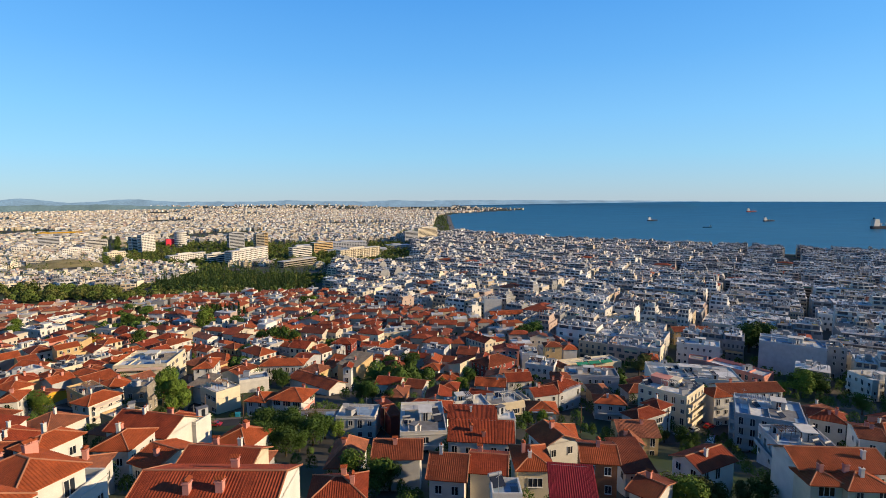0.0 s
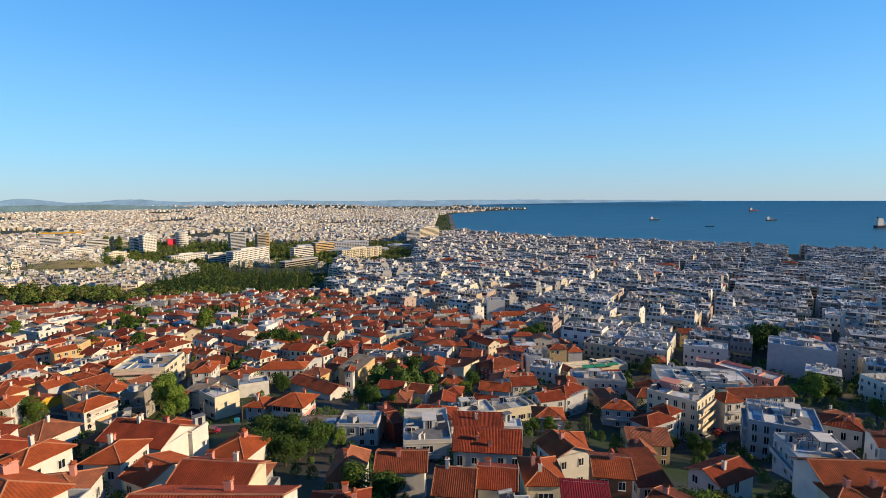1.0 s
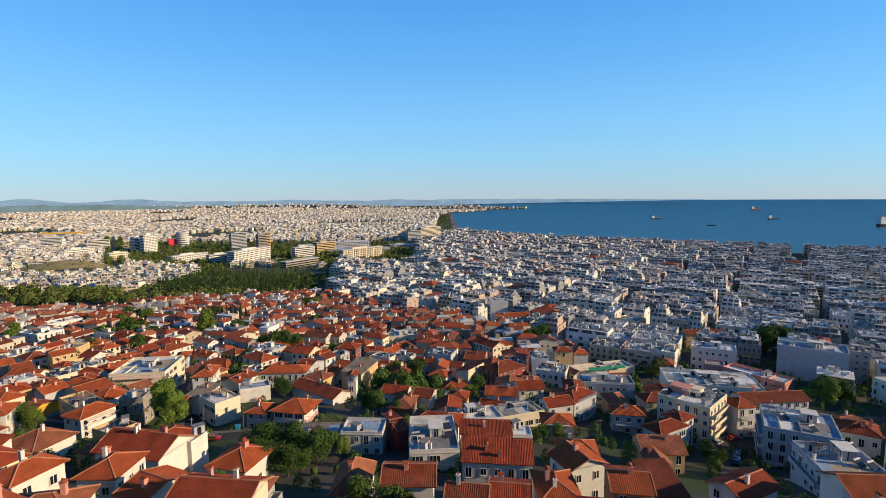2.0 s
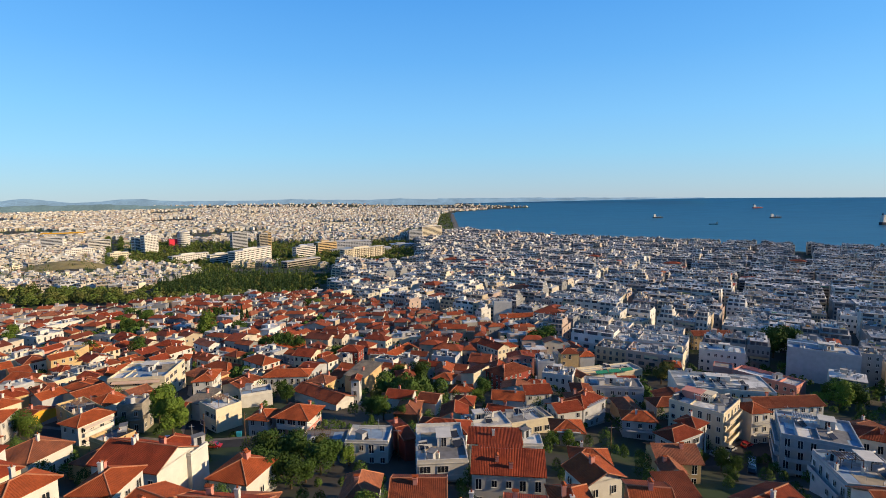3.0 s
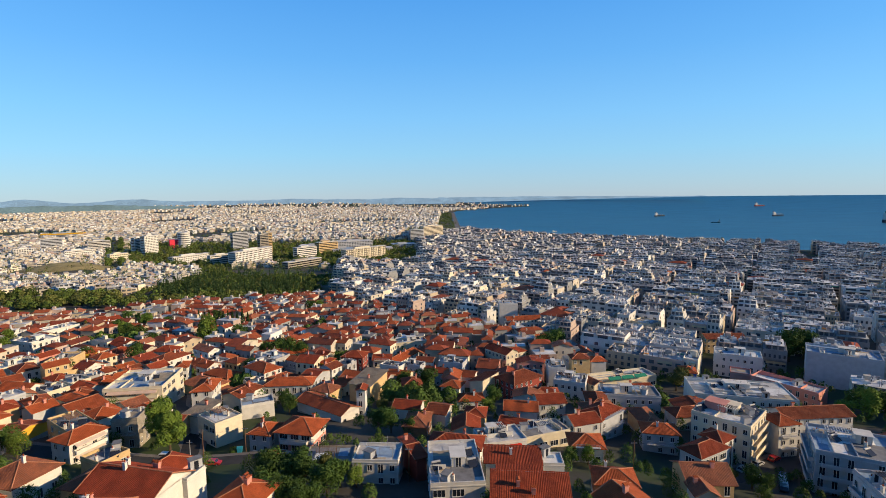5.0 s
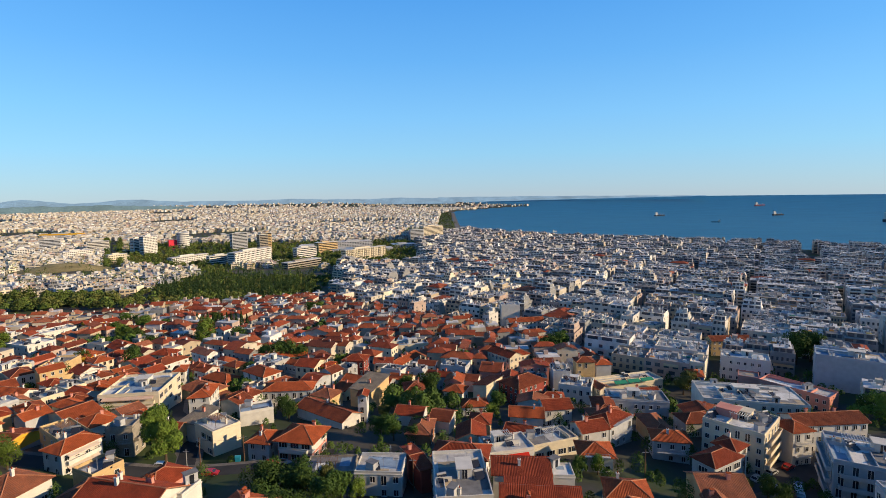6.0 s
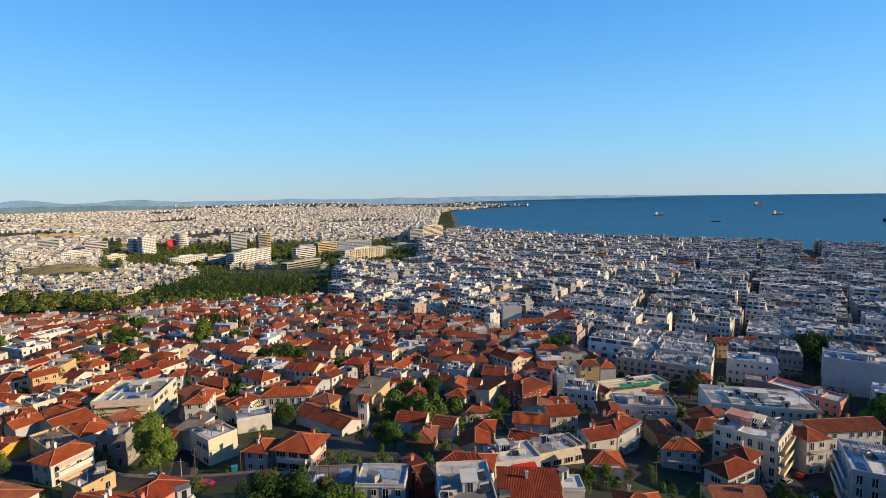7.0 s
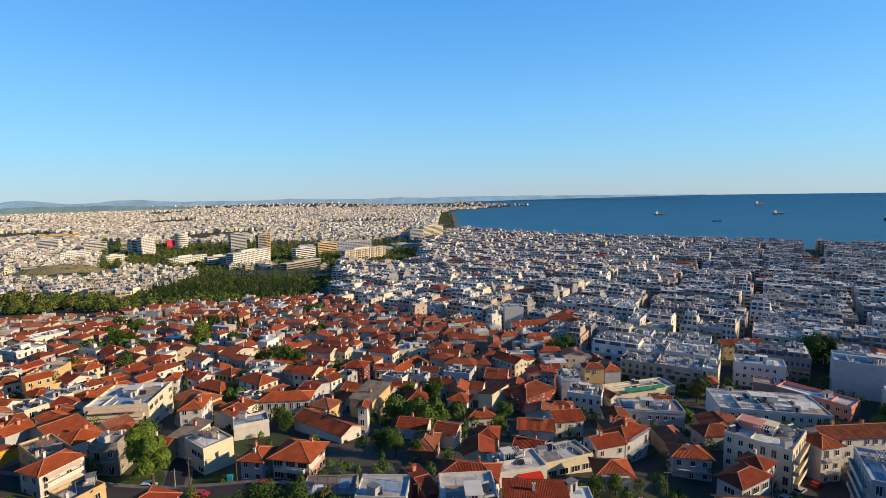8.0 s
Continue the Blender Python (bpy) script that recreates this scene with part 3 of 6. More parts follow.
def house(x, y, z, yaw, w, d, h, kind="hip", tile=0, wall="white", rise=None, over=0.55, win="plain", sides="frl", chim=1, balconies="", seed=None, ribs=True, deep=3.0, skip=0.12, lower="", wing=False):
    """A tiled house: walls, roof with its ridge, chimneys, windows and balconies. The front faces -y of its own axes."""
    rng = random.Random(seed if seed is not None else int(x * 7 + y * 13))
    TAKEN.append((x, y, math.hypot(w, d) / 2))
    rise = rise if rise is not None else 0.23 * min(w, d)
    ob = thing("house", pose(x, y, z, 0, 0, yaw), f"{WALL_WORDS[wall]} house under a {KIND_WORDS[kind]} roof of {ROOF_WORDS[tile]}", "house", "old town houses")
    s = Shape()
    s.box(-w / 2, -d / 2, -deep, w / 2, d / 2, h - 0.05, 0)
    roof, caps, gab, rolls = roof_shapes(kind, w, d, h, rise, over, ribs)
    i = len(s.v)
    s.v += gab.v
    s.f += [tuple(i + k for k in f) for f in gab.f]
    s.m += gab.m
    s.uv += gab.uv
    s.box(-w / 2 - 0.06, -d / 2 - 0.06, -deep, w / 2 + 0.06, d / 2 + 0.06, 0.5, 1)
    part("wall", s, [WALL[wall], CONCRETE], ob)
    if lower:      # the ground floor painted in another colour
        g = Shape()
        g.box(-w / 2 - 0.015, -d / 2 - 0.015, 0.5, w / 2 + 0.015, d / 2 + 0.015, 0.48 * h, 0)
        part("ground_floor_wall", g, [WALL[lower]], ob, WALL_WORDS[lower] + " ground floor")
    r = part("roof", roof, [TILE[tile], CONCRETE], ob)
    if rolls:
        part("tiling", rolls, [TILE[tile]], r)["kind"] = "stuff"
    if caps.f:
        part("ridge", caps, [RIDGE], r)
    openings(ob, w, d, h, rng, sides, win, skip=skip)
    for c in range(chim):
        cx, cy = rng.uniform(-0.3, 0.3) * w, rng.uniform(-0.25, 0.3) * d
        top = h + rise * max(0.15, 1 - 2 * (abs(cy) / d if kind != "gablex" else abs(cx) / w)) if kind != "shed" else h + rise * (cy / d + 0.5)
        part("chimney", CHIMNEYS[rng.random() < 0.4], None, ob, at=pose(cx, cy, top, 0, 0, 90 * rng.randrange(2)))
    if wing:       # a lower annex under its own sloping roof
        side, a, b, hh = rng.choice((-1, 1)), rng.uniform(0.25, 0.4) * w, rng.uniform(0.55, 0.8) * d, h * rng.uniform(0.5, 0.75)
        cx, cy = side * (w / 2 + a / 2 + 0.02), rng.uniform(-0.1, 0.1) * d
        q = Shape()
        q.box(cx - a / 2, cy - b / 2, -deep, cx + a / 2, cy + b / 2, hh, 0)
        ax = part("annex", q, [WALL[wall]], ob)
        q = Shape()
        if rng.random() < 0.6:
            zi, zo = (hh + 1.0, hh + 0.12)
            xi, xo = cx - side * a / 2, cx + side * (a / 2 + 0.3)
            p = [(xo, cy - b / 2 - 0.3, zo), (xo, cy + b / 2 + 0.3, zo), (xi, cy + b / 2 + 0.3, zi), (xi, cy - b / 2 - 0.3, zi)]
            slope(q, p if side > 0 else [p[1], p[0], p[3], p[2]])
            part("annex_roof", q, [TILE[tile], CONCRETE], ax)
        else:
            part("annex_parapet", ring(a, b, hh, hh + 0.8, 0.15), [WALL[wall]], ax, at=pose(cx, cy, 0))
    n = max(1, int(h / 2.9))
    for b in balconies.split():
        side, fl = b[0], int(b[1])
        half = (w if SIDES[side][1] else d) / 2
        balcony(ob, w, d, fl * h / n, side, -half * 0.8, half * 0.8, 1.1, WALL[wall], awning="a" in b[2:], solid="s" in b[2:])
    return ob


def heater_mesh():
    """A solar water heater: a tilted panel on a rack with its tank."""
    s = Shape()
    s.poly([(-1, -0.9, 0.3), (1, -0.9, 0.3), (1, 0.6, 1.25), (-1, 0.6, 1.25), (-1, -0.86, 0.22), (1, -0.86, 0.22), (1, 0.64, 1.17), (-1, 0.64, 1.17)],
           [(0, 1, 2, 3), (7, 6, 5, 4), (0, 4, 5, 1), (1, 5, 6, 2), (2, 6, 7, 3), (3, 7, 4, 0)], 1)
    s.tube([(-1.05, 0.75, 1.35), (1.05, 0.75, 1.35)], 0.28, 0, 10)
    for x in (-0.9, 0.86):
        s.box(x, 0.55, 0, x + 0.05, 0.6, 1.2, 0)
        s.box(x, -0.85, 0, x + 0.05, -0.8, 0.3, 0)
    return s.mesh("water_heater", [METAL, DARK])


HEATER = heater_mesh()


def pergola_pieces(mat):
    post, slat = Shape(), Shape()
    post.box(-0.05, -0.05, 0, 0.05, 0.05, 2.1, 0)
    slat.box(-0.04, -1.8, 0, 0.04, 1.8, 0.12, 0)
    return post.mesh("post", [mat]), slat.mesh("slat", [mat])


PERGOLA = [pergola_pieces(FRAME), pergola_pieces(WOOD)]


def aerial_mesh():
    s = Shape()
    s.tube([(0, 0, 0), (0, 0, 3.2)], 0.04, 0, 5)
    for k, z in enumerate((2.5, 2.8, 3.1)):
        s.box(-0.6 + 0.1 * k, -0.02, z, 0.6 - 0.1 * k, 0.02, z + 0.03, 0)
    s.box(-0.02, -0.7, 2.8, 0.02, 0.7, 2.83, 0)
    return s.mesh("aerial", [METAL])


AERIAL = aerial_mesh()


def dish_mesh():
    s = Shape()
    pts, fs = [(0, 0.16, 0.9)], []
    for k in range(10):
        a = 2 * math.pi * k / 10
        pts.append((0.45 * math.cos(a), 0, 0.9 + 0.45 * math.sin(a)))
    for k in range(10):
        fs += [(0, 1 + k, 1 + (k + 1) % 10), (0, 1 + (k + 1) % 10, 1 + k)]
    s.poly(pts, fs[0::2], 0)
    s.tube([(0, 0.2, 0), (0, 0.2, 0.85)], 0.04, 1, 5)
    s.tube([(0, 0.1, 0.5), (0, -0.4, 0.8)], 0.02, 1, 4)
    return s.mesh("dish", [WALL["pale"], METAL])


DISH = dish_mesh()


def shed_mesh():
    s = Shape()
    s.box(-1.1, -0.8, 0, 1.1, 0.8, 1.9, 0)
    s.box(-1.25, -0.95, 1.9, 1.25, 0.95, 2.0, 1)
    s.box(-0.4, -0.84, 0.05, 0.4, -0.8, 1.7, 2)
    return s.mesh("roof_shed", [WALL["pale"], DECK["grey"], GLASS])


LUMBER = shed_mesh()


def ring(w, d, z0, z1, t):
    """A low wall round a rectangle, in one piece."""
    s = Shape()
    pts = []
    for k in (0, t):
        for z in (z0, z1):
            a, b = w / 2 - k, d / 2 - k
            pts += [(-a, -b, z), (a, -b, z), (a, b, z), (-a, b, z)]
    fs = []
    for i in range(4):
        j = (i + 1) % 4
        fs += [(i, j, 4 + j, 4 + i), (8 + j, 8 + i, 12 + i, 12 + j), (4 + i, 4 + j, 12 + j, 12 + i), (j, i, 8 + i, 8 + j)]
    s.poly(pts, fs, 0)
    return s


def flat_house(x, y, z, yaw, w, d, h, wall="white", deck="pale", win="plain", sides="frl", pent=None, clutter=6, balconies="", seed=None, parapet=0.8, deep=3.0, rail=False):
    """A flat-roofed building: walls, a deck behind a parapet, stair heads, tanks and panels on it, windows and balconies."""
    rng = random.Random(seed if seed is not None else int(x * 7 + y * 13))
    TAKEN.append((x, y, math.hypot(w, d) / 2))
    ob = thing("apartment_building", pose(x, y, z, 0, 0, yaw), f"{WALL_WORDS[wall]} flat-roofed apartment building with a cluttered roof terrace", "apartment building", "flat-roofed buildings")
    s = Shape()
    s.box(-w / 2, -d / 2, -deep, w / 2, d / 2, h - 0.02, 0)
    part("wall", s, [WALL[wall]], ob)
    t = 0.22
    part("parapet", ring(w, d, h - 0.02, h + parapet, t), [WALL[wall]], ob)
    part("cornice", ring(w + 0.24, d + 0.24, h - 0.32, h - 0.08, 0.118), [WALL[wall]], ob)
    k = Shape()
    k.box(-w / 2 + t, -d / 2 + t, h - 0.1, w / 2 - t, d / 2 - t, h + 0.04, 0)
    part("roof_deck", k, [DECK[deck]], ob)
    if pent if pent is not None else rng.random() < 0.3:
        pw, pd, ph = w * rng.uniform(0.18, 0.28), d * rng.uniform(0.2, 0.35), 2.3
        px, py = rng.uniform(-0.2, 0.2) * w, rng.uniform(0, 0.2) * d
        p = Shape()
        p.box(px - pw / 2, py - pd / 2, h + 0.04, px + pw / 2, py + pd / 2, h + ph, 0)
        p.box(px - pw / 2 - 0.3, py - pd / 2 - 0.3, h + ph, px + pw / 2 + 0.3, py + pd / 2 + 0.3, h + ph + 0.16, 0)
        po = part("stair_head", p, [WALL["white" if rng.random() < 0.6 else wall]], ob)
        part("door", WINDOWS["tall"], None, po, at=pose(px, py - pd / 2 - 0.01, h + 0.1))
    for c in range(1 + int(w * d / 40)):
        a, b = rng.uniform(0.12, 0.3) * w, rng.uniform(0.12, 0.3) * d
        cx, cy = rng.uniform(-1, 1) * (w / 2 - t - a), rng.uniform(-1, 1) * (d / 2 - t - b)
        q = Shape()
        q.box(cx - a, cy - b, h + 0.03, cx + a, cy + b, h + 0.06 + 0.012 * c, 0)
        part("roof_patch", q, [DECK[rng.choice(("pale", "white", "grey", "ochre", "blue"))]], ob)
    for c in range(int(w * d / 70)):
        q, cx, cy = Shape(), rng.uniform(-0.35, 0.35) * w, rng.uniform(-0.35, 0.35) * d
        if rng.random() < 0.5:
            q.box(cx, -d / 2 + t, h, cx + 0.18, cy, h + rng.uniform(0.5, 1.2), 0)
        else:
            q.box(-w / 2 + t, cy, h, cx, cy + 0.18, h + rng.uniform(0.5, 1.2), 0)
        part("roof_wall", q, [WALL[wall]], ob)
    if w * d > 85 and rng.random() < 0.5:
        q, cx, cy = Shape(), rng.uniform(-0.2, 0.2) * w, rng.uniform(-0.2, 0.2) * d
        posts, slats = PERGOLA[0 if rng.random() < 0.6 else 1]
        for py in (-1.5, 1.5):
            q.box(cx - 2.5, cy + py - 0.05, h + 2.1, cx + 2.5, cy + py + 0.05, h + 2.2, 0)
        po = part("pergola", q, [posts.materials[0]], ob)
        for px in (-2.2, 0.0, 2.2):
            for py in (-1.5, 1.5):
                part("post", posts, None, po, at=pose(cx + px, cy + py, h))
        for k in range(9):
            part("slat", slats, None, po, at=pose(cx - 2.36 + k * 0.59, cy, h + 2.2))
    for c in range(clutter):
        cx, cy = rng.uniform(-0.42, 0.42) * w, rng.uniform(-0.42, 0.42) * d
        me, nm = rng.choice([(HEATER, "water_heater"), (AERIAL, "aerial"), (DISH, "satellite_dish"), (CHIMNEYS[1], "chimney"), (CHIMNEYS[1], "chimney"), (LUMBER, "roof_shed"), (HEATER, "water_heater")])
        part(nm, me, None, ob, at=pose(cx, cy, h + 0.04, 0, 0, rng.uniform(0, 360) if nm != "water_heater" else -yaw + 20))
    openings(ob, w, d, h, rng, sides, win)
    n = max(1, int(h / 2.9))
    for b in balconies.split():
        side, fl = b[0], int(b[1])
        if fl >= n:
            continue
        half = (w if SIDES[side][1] else d) / 2
        balcony(ob, w, d, fl * h / n, side, -half * 0.86, half * 0.86, 1.2, WALL[wall], awning="a" in b[2:], solid="s" in b[2:])
    return ob


def glazing(s, x0, x1, n, share, y, z0, z1, sy, glass, wall):
    """One storey's row of n panes with the wall piers between them, as one piece."""
    step = (x1 - x0) / n
    xs = [x0 + step * (1 - share) / 2]
    for j in range(n):
        a = x0 + step * (j + (1 - share) / 2)
        xs += [a + step * share] + ([a + step] if j < n - 1 else [])
    i, k = len(s.v), len(xs)
    s.v.extend([(x, y, z0) for x in xs] + [(x, y, z1) for x in xs])
    for j in range(k - 1):
        f = (i + j, i + j + 1, i + k + j + 1, i + k + j)
        s.f.append(f if sy < 0 else f[::-1])
        s.m.append(glass if j % 2 == 0 else wall)
        s.uv.extend((s.v[q][0], s.v[q][2]) for q in s.f[-1])


def campus_block(x, y, z, yaw, w, d, h, wall="white", deck="pale", bands=True, fins=False, cap=0.7):
    """A long modern block: plain ends, a glazed band for each floor, a thin roof slab, and plant rooms on top."""
    TAKEN.append((x, y, max(w, d) * 0.55))
    ob = thing("institute_building", pose(x, y, z, 0, 0, yaw), f"long {WALL_WORDS[wall]} concrete institute building with rows of windows", "building", "campus buildings")
    s = Shape()
    s.box(-w / 2, -d / 2, -3, w / 2, d / 2, h, 0)
    part("wall", s, [WALL[wall]], ob)
    r = Shape()
    r.box(-w / 2 - 0.4, -d / 2 - 0.4, h, w / 2 + 0.4, d / 2 + 0.4, h + cap, 0)
    r.box(-w / 4, -d / 4, h + cap, w / 8, d / 4, h + cap + 2.4, 1)
    part("roof", r, [DECK[deck], WALL[wall]], ob)
    n = max(2, int(h / 3.6))
    fl = h / n
    for i in range(n):
        for sy, length in ((-1, w), (1, w)):
            b = Shape()
            lo, hi = sorted((sy * d / 2, sy * (d / 2 + 0.06)))
            if bands:
                b.box(-w / 2 + 1, lo, i * fl + 1.1, w / 2 - 1, hi, i * fl + 2.9, 0)
            else:
                glazing(b, -w / 2, w / 2, int(w / 4), 0.6, sy * (d / 2 + 0.06), i * fl + 0.8, i * fl + 2.8, sy, 0, 1)
            part("window", b, [GLASS, WALL[wall]], ob)
        for sx in (-1, 1):
            b = Shape()
            lo, hi = sorted((sx * w / 2, sx * (w / 2 + 0.06)))
            b.box(lo, -d / 2 + 1.5, i * fl + 1.1, hi, d / 2 - 1.5, i * fl + 2.9, 0)
            part("window", b, [GLASS], ob)
    if fins:
        for j in range(int(w / 5) + 1):
            f = Shape()
            xx = -w / 2 + j * (w - 0.8) / int(w / 5)
            f.box(xx, -d / 2 - 1.2, 0, xx + 0.8, -d / 2, h, 0)
            part("pillar", f, [WALL[wall]], ob)
    return ob

# ---- trees ----
def crown_mesh(seed, w, h, leaves, size, mat, kind="broad"):
    """A crown of many small leaf clumps, with an uneven outline and gaps."""
    rng = random.Random(seed)
    s = Shape()
    lobes = []
    if kind == "broad":
        for k in range(11):
            a, r, z = rng.uniform(0, 6.28), rng.uniform(0.1, 0.33) * w, rng.uniform(0.2, 0.8) * h
            lobes.append((r * math.cos(a), r * math.sin(a), z, rng.uniform(0.16, 0.27) * w))
    for i in range(leaves):
        if kind == "broad":
            cx, cy, cz, r = rng.choice(lobes)
            a, e = rng.uniform(0, 6.28), math.asin(rng.uniform(-0.8, 1))
            q = r * rng.uniform(0.72, 1.08)
            p = Vector((cx + q * math.cos(a) * math.cos(e), cy + q * math.sin(a) * math.cos(e), cz + q * math.sin(e)))
            out = (p - Vector((cx, cy, cz))).normalized()
        else:
            t = rng.random() ** 0.8
            r = w / 2 * (math.sin(math.pi * min(1, 0.12 + 0.88 * (1 - t) ** 0.7) * 0.5 + 0.0)) * (1 - t ** 3) * rng.uniform(0.75, 1.1)
            a = rng.uniform(0, 6.28)
            p = Vector((r * math.cos(a), r * math.sin(a), 0.04 * h + t * h * 0.96))
            out = Vector((math.cos(a), math.sin(a), 0.9)).normalized()
        nrm = (out + Vector((rng.uniform(-.7, .7), rng.uniform(-.7, .7), rng.uniform(-.4, .8)))).normalized()
        e1 = nrm.orthogonal().normalized()
        e1 = (Matrix.Rotation(rng.uniform(0, 6.28), 3, nrm) @ e1)
        e2 = nrm.cross(e1)
        z = size * rng.uniform(0.6, 1.35)
        s.face([tuple(p + e1 * z), tuple(p + e2 * z * 0.55 + nrm * z * 0.2), tuple(p - e1 * z), tuple(p - e2 * z * 0.6 + nrm * z * 0.15)], 0)
    return s.mesh("crown", [mat])


def trunk_mesh(seed, h, r, reach):
    rng = random.Random(seed)
    s = Shape()
    s.tube([(0, 0, -0.5), (0.05, 0, h * 0.4), (-0.06, 0.08, h * 0.8), (0.05, 0, h * 1.1)], [r * 1.25, r, r * 0.75, r * 0.4], 0, 8)
    for k in range(6):
        a = k * 1.05 + rng.uniform(-0.3, 0.3)
        z = h * rng.uniform(0.65, 1.0)
        s.tube([(0, 0, z), (reach * 0.5 * math.cos(a), reach * 0.5 * math.sin(a), z + reach * 0.45), (reach * math.cos(a), reach * math.sin(a), z + reach * 0.8)], [r * 0.5, r * 0.3, r * 0.1], 0, 5)
    return s.mesh("trunk", [BARK])


TREES = [(trunk_mesh(k, 3.0, 0.28, 2.2), crown_mesh(20 + k, 7.5, 6.5, 2300, 0.27, LEAF[(0, 1, 0, 3)[k]])) for k in range(4)]
BIG_TREE = (trunk_mesh(9, 4.5, 0.34, 3.0), crown_mesh(33, 9.5, 11.0, 9000, 0.26, LEAF[1]))
CYPRESS = [(trunk_mesh(40 + k, 1.2, 0.2, 0.5), crown_mesh(50 + k, 2.6, 11.0, 700, 0.38, LEAF[2], "cone")) for k in range(2)]


def tree(x, y, z, size=1.0, kind=0, group="town trees"):
    rng = random.Random(int(x * 11 + y * 3))
    TAKEN.append((x, y, (4.5 if kind == 'big' else 1.0 if kind == 'cypress' else 3.6 if y > 220 else 2.6) * size))
    if kind == "big":
        (tr, cr), name, low, lab = BIG_TREE, "tree", 3.2, "tall leafy green street tree with a bare trunk"
    elif kind == "cypress":
        (tr, cr), name, low, lab = CYPRESS[rng.randrange(2)], "cypress_tree", 0.5, "slim dark green cypress"
    else:
        (tr, cr), name, low, lab = TREES[kind], "tree", 1.8, ("deep green leafy garden tree", "bright green leafy garden tree", "dense dark green garden tree", "olive green garden tree")[kind]
    t = thing(name, pose(x, y, z, 0, 0, rng.uniform(0, 360)) @ Matrix.Diagonal((size, size, size * rng.uniform(0.9, 1.1), 1)), lab, "tree", group)
    part("trunk", tr, None, t)
    part("crown", cr, None, t, at=pose(0, 0, low))
    return t

# ---- streets, cars and poles of the near quarter ----
def strip(name, path, width, mat, lift, label, kerb=0.0):
    """A band of road or pavement that follows the ground along a path."""
    s = Shape()
    fine = []
    for (xa, ya), (xb, yb) in zip(path, path[1:]):
        n = max(1, int(math.hypot(xb - xa, yb - ya) / 4))
        fine += [(xa + (xb - xa) * k / n, ya + (yb - ya) * k / n) for k in range(n)]
    fine.append(path[-1])
    rows = []
    for k, (x, y) in enumerate(fine):
        a, b = fine[max(k - 1, 0)], fine[min(k + 1, len(fine) - 1)]
        d = math.hypot(b[0] - a[0], b[1] - a[1])
        nx, ny = -(b[1] - a[1]) / d, (b[0] - a[0]) / d
        z = height(x, y) + lift
        rows.append(((x + nx * width / 2, y + ny * width / 2, z), (x - nx * width / 2, y - ny * width / 2, z)))
    for (a, b), (c, d) in zip(rows, rows[1:]):
        s.face([b, d, c, a], 0)
        for p, q in ((a, c), (d, b)):
            s.face([p, q, (q[0], q[1], q[2] - 1.2), (p[0], p[1], p[2] - 1.2)], 0)
    return tagged(new(name, s.mesh(name, [mat])), label, name.split("_")[0], kind="structure")


STREETS = []


def street(path, width=6.5):
    STREETS.append((path, width))
    strip("pavement", path, width + 3.0, PAVING, 0.30, "worn paved footway along the street")
    strip("road", path, width, ASPHALT, 0.34, "dark asphalt street between the houses")


def on_street(x, y, r):
    for path, width in STREETS:
        for (xa, ya), (xb, yb) in zip(path, path[1:]):
            dx, dy = xb - xa, yb - ya
            t = max(0, min(1, ((x - xa) * dx + (y - ya) * dy) / (dx * dx + dy * dy)))
            if math.hypot(x - xa - t * dx, y - ya - t * dy) < width / 2 + r:
                return True
    return False


def lathe(s, x, z, r, w, mat, hub):
    """A wheel on the axis y: tyre and hub."""
    s.tube([(x, -w / 2, z), (x, w / 2, z)], r, mat, 10)
    s.tube([(x, -w / 2 - 0.02, z), (x, w / 2 + 0.02, z)], r * 0.55, hub, 8)


def car(x, y, yaw, paint, label):
    ob = thing("car", pose(x, y, height(x, y) + 0.36, 0, 0, yaw), label, "car", "parked cars")
    s = Shape()
    prof = [(-2.05, 0.35), (2.05, 0.35), (2.1, 0.72), (1.25, 0.90), (0.62, 1.42), (-1.25, 1.45), (-1.85, 0.98), (-2.1, 0.85)]
    n = len(prof)
    pts = [(px, -0.85, pz) for px, pz in prof] + [(px, 0.85, pz) for px, pz in prof]
    s.poly(pts, [tuple(range(n)), tuple(range(2 * n - 1, n - 1, -1))] + [(k, n + k, n + (k + 1) % n, (k + 1) % n) for k in range(n)], 0)
    part("body", s, [paint], ob)
    for sy in (-1, 1):
        g = Shape()
        lo, hi = sorted((sy * 0.85, sy * 0.87))
        g.poly([(1.1, lo, 0.93), (0.58, lo, 1.36), (-1.2, lo, 1.38), (-1.6, lo, 0.98), (1.1, hi, 0.93), (0.58, hi, 1.36), (-1.2, hi, 1.38), (-1.6, hi, 0.98)],
               [(0, 1, 2, 3), (7, 6, 5, 4), (0, 4, 5, 1), (1, 5, 6, 2), (2, 6, 7, 3), (3, 7, 4, 0)], 0)
        part("side_window", g, [GLASS], ob)
    for nm, a, b in (("windscreen", (1.22, 0.95), (0.68, 1.40)), ("rear_window", (-1.33, 1.42), (-1.83, 1.03))):
        f = Shape()
        f.face([(a[0] + 0.03, -0.72, a[1]), (a[0] + 0.03, 0.72, a[1]), (b[0] + 0.03, 0.66, b[1]), (b[0] + 0.03, -0.66, b[1])], 0)
        part(nm, f, [GLASS], ob)
    for wx in (-1.3, 1.3):
        for wy in (-0.78, 0.78):
            w = Shape()
            lathe(w, 0, 0, 0.31, 0.2, 0, 1)
            part("wheel", w, [DARK, METAL], ob, at=pose(wx, wy, 0.31))
    return ob


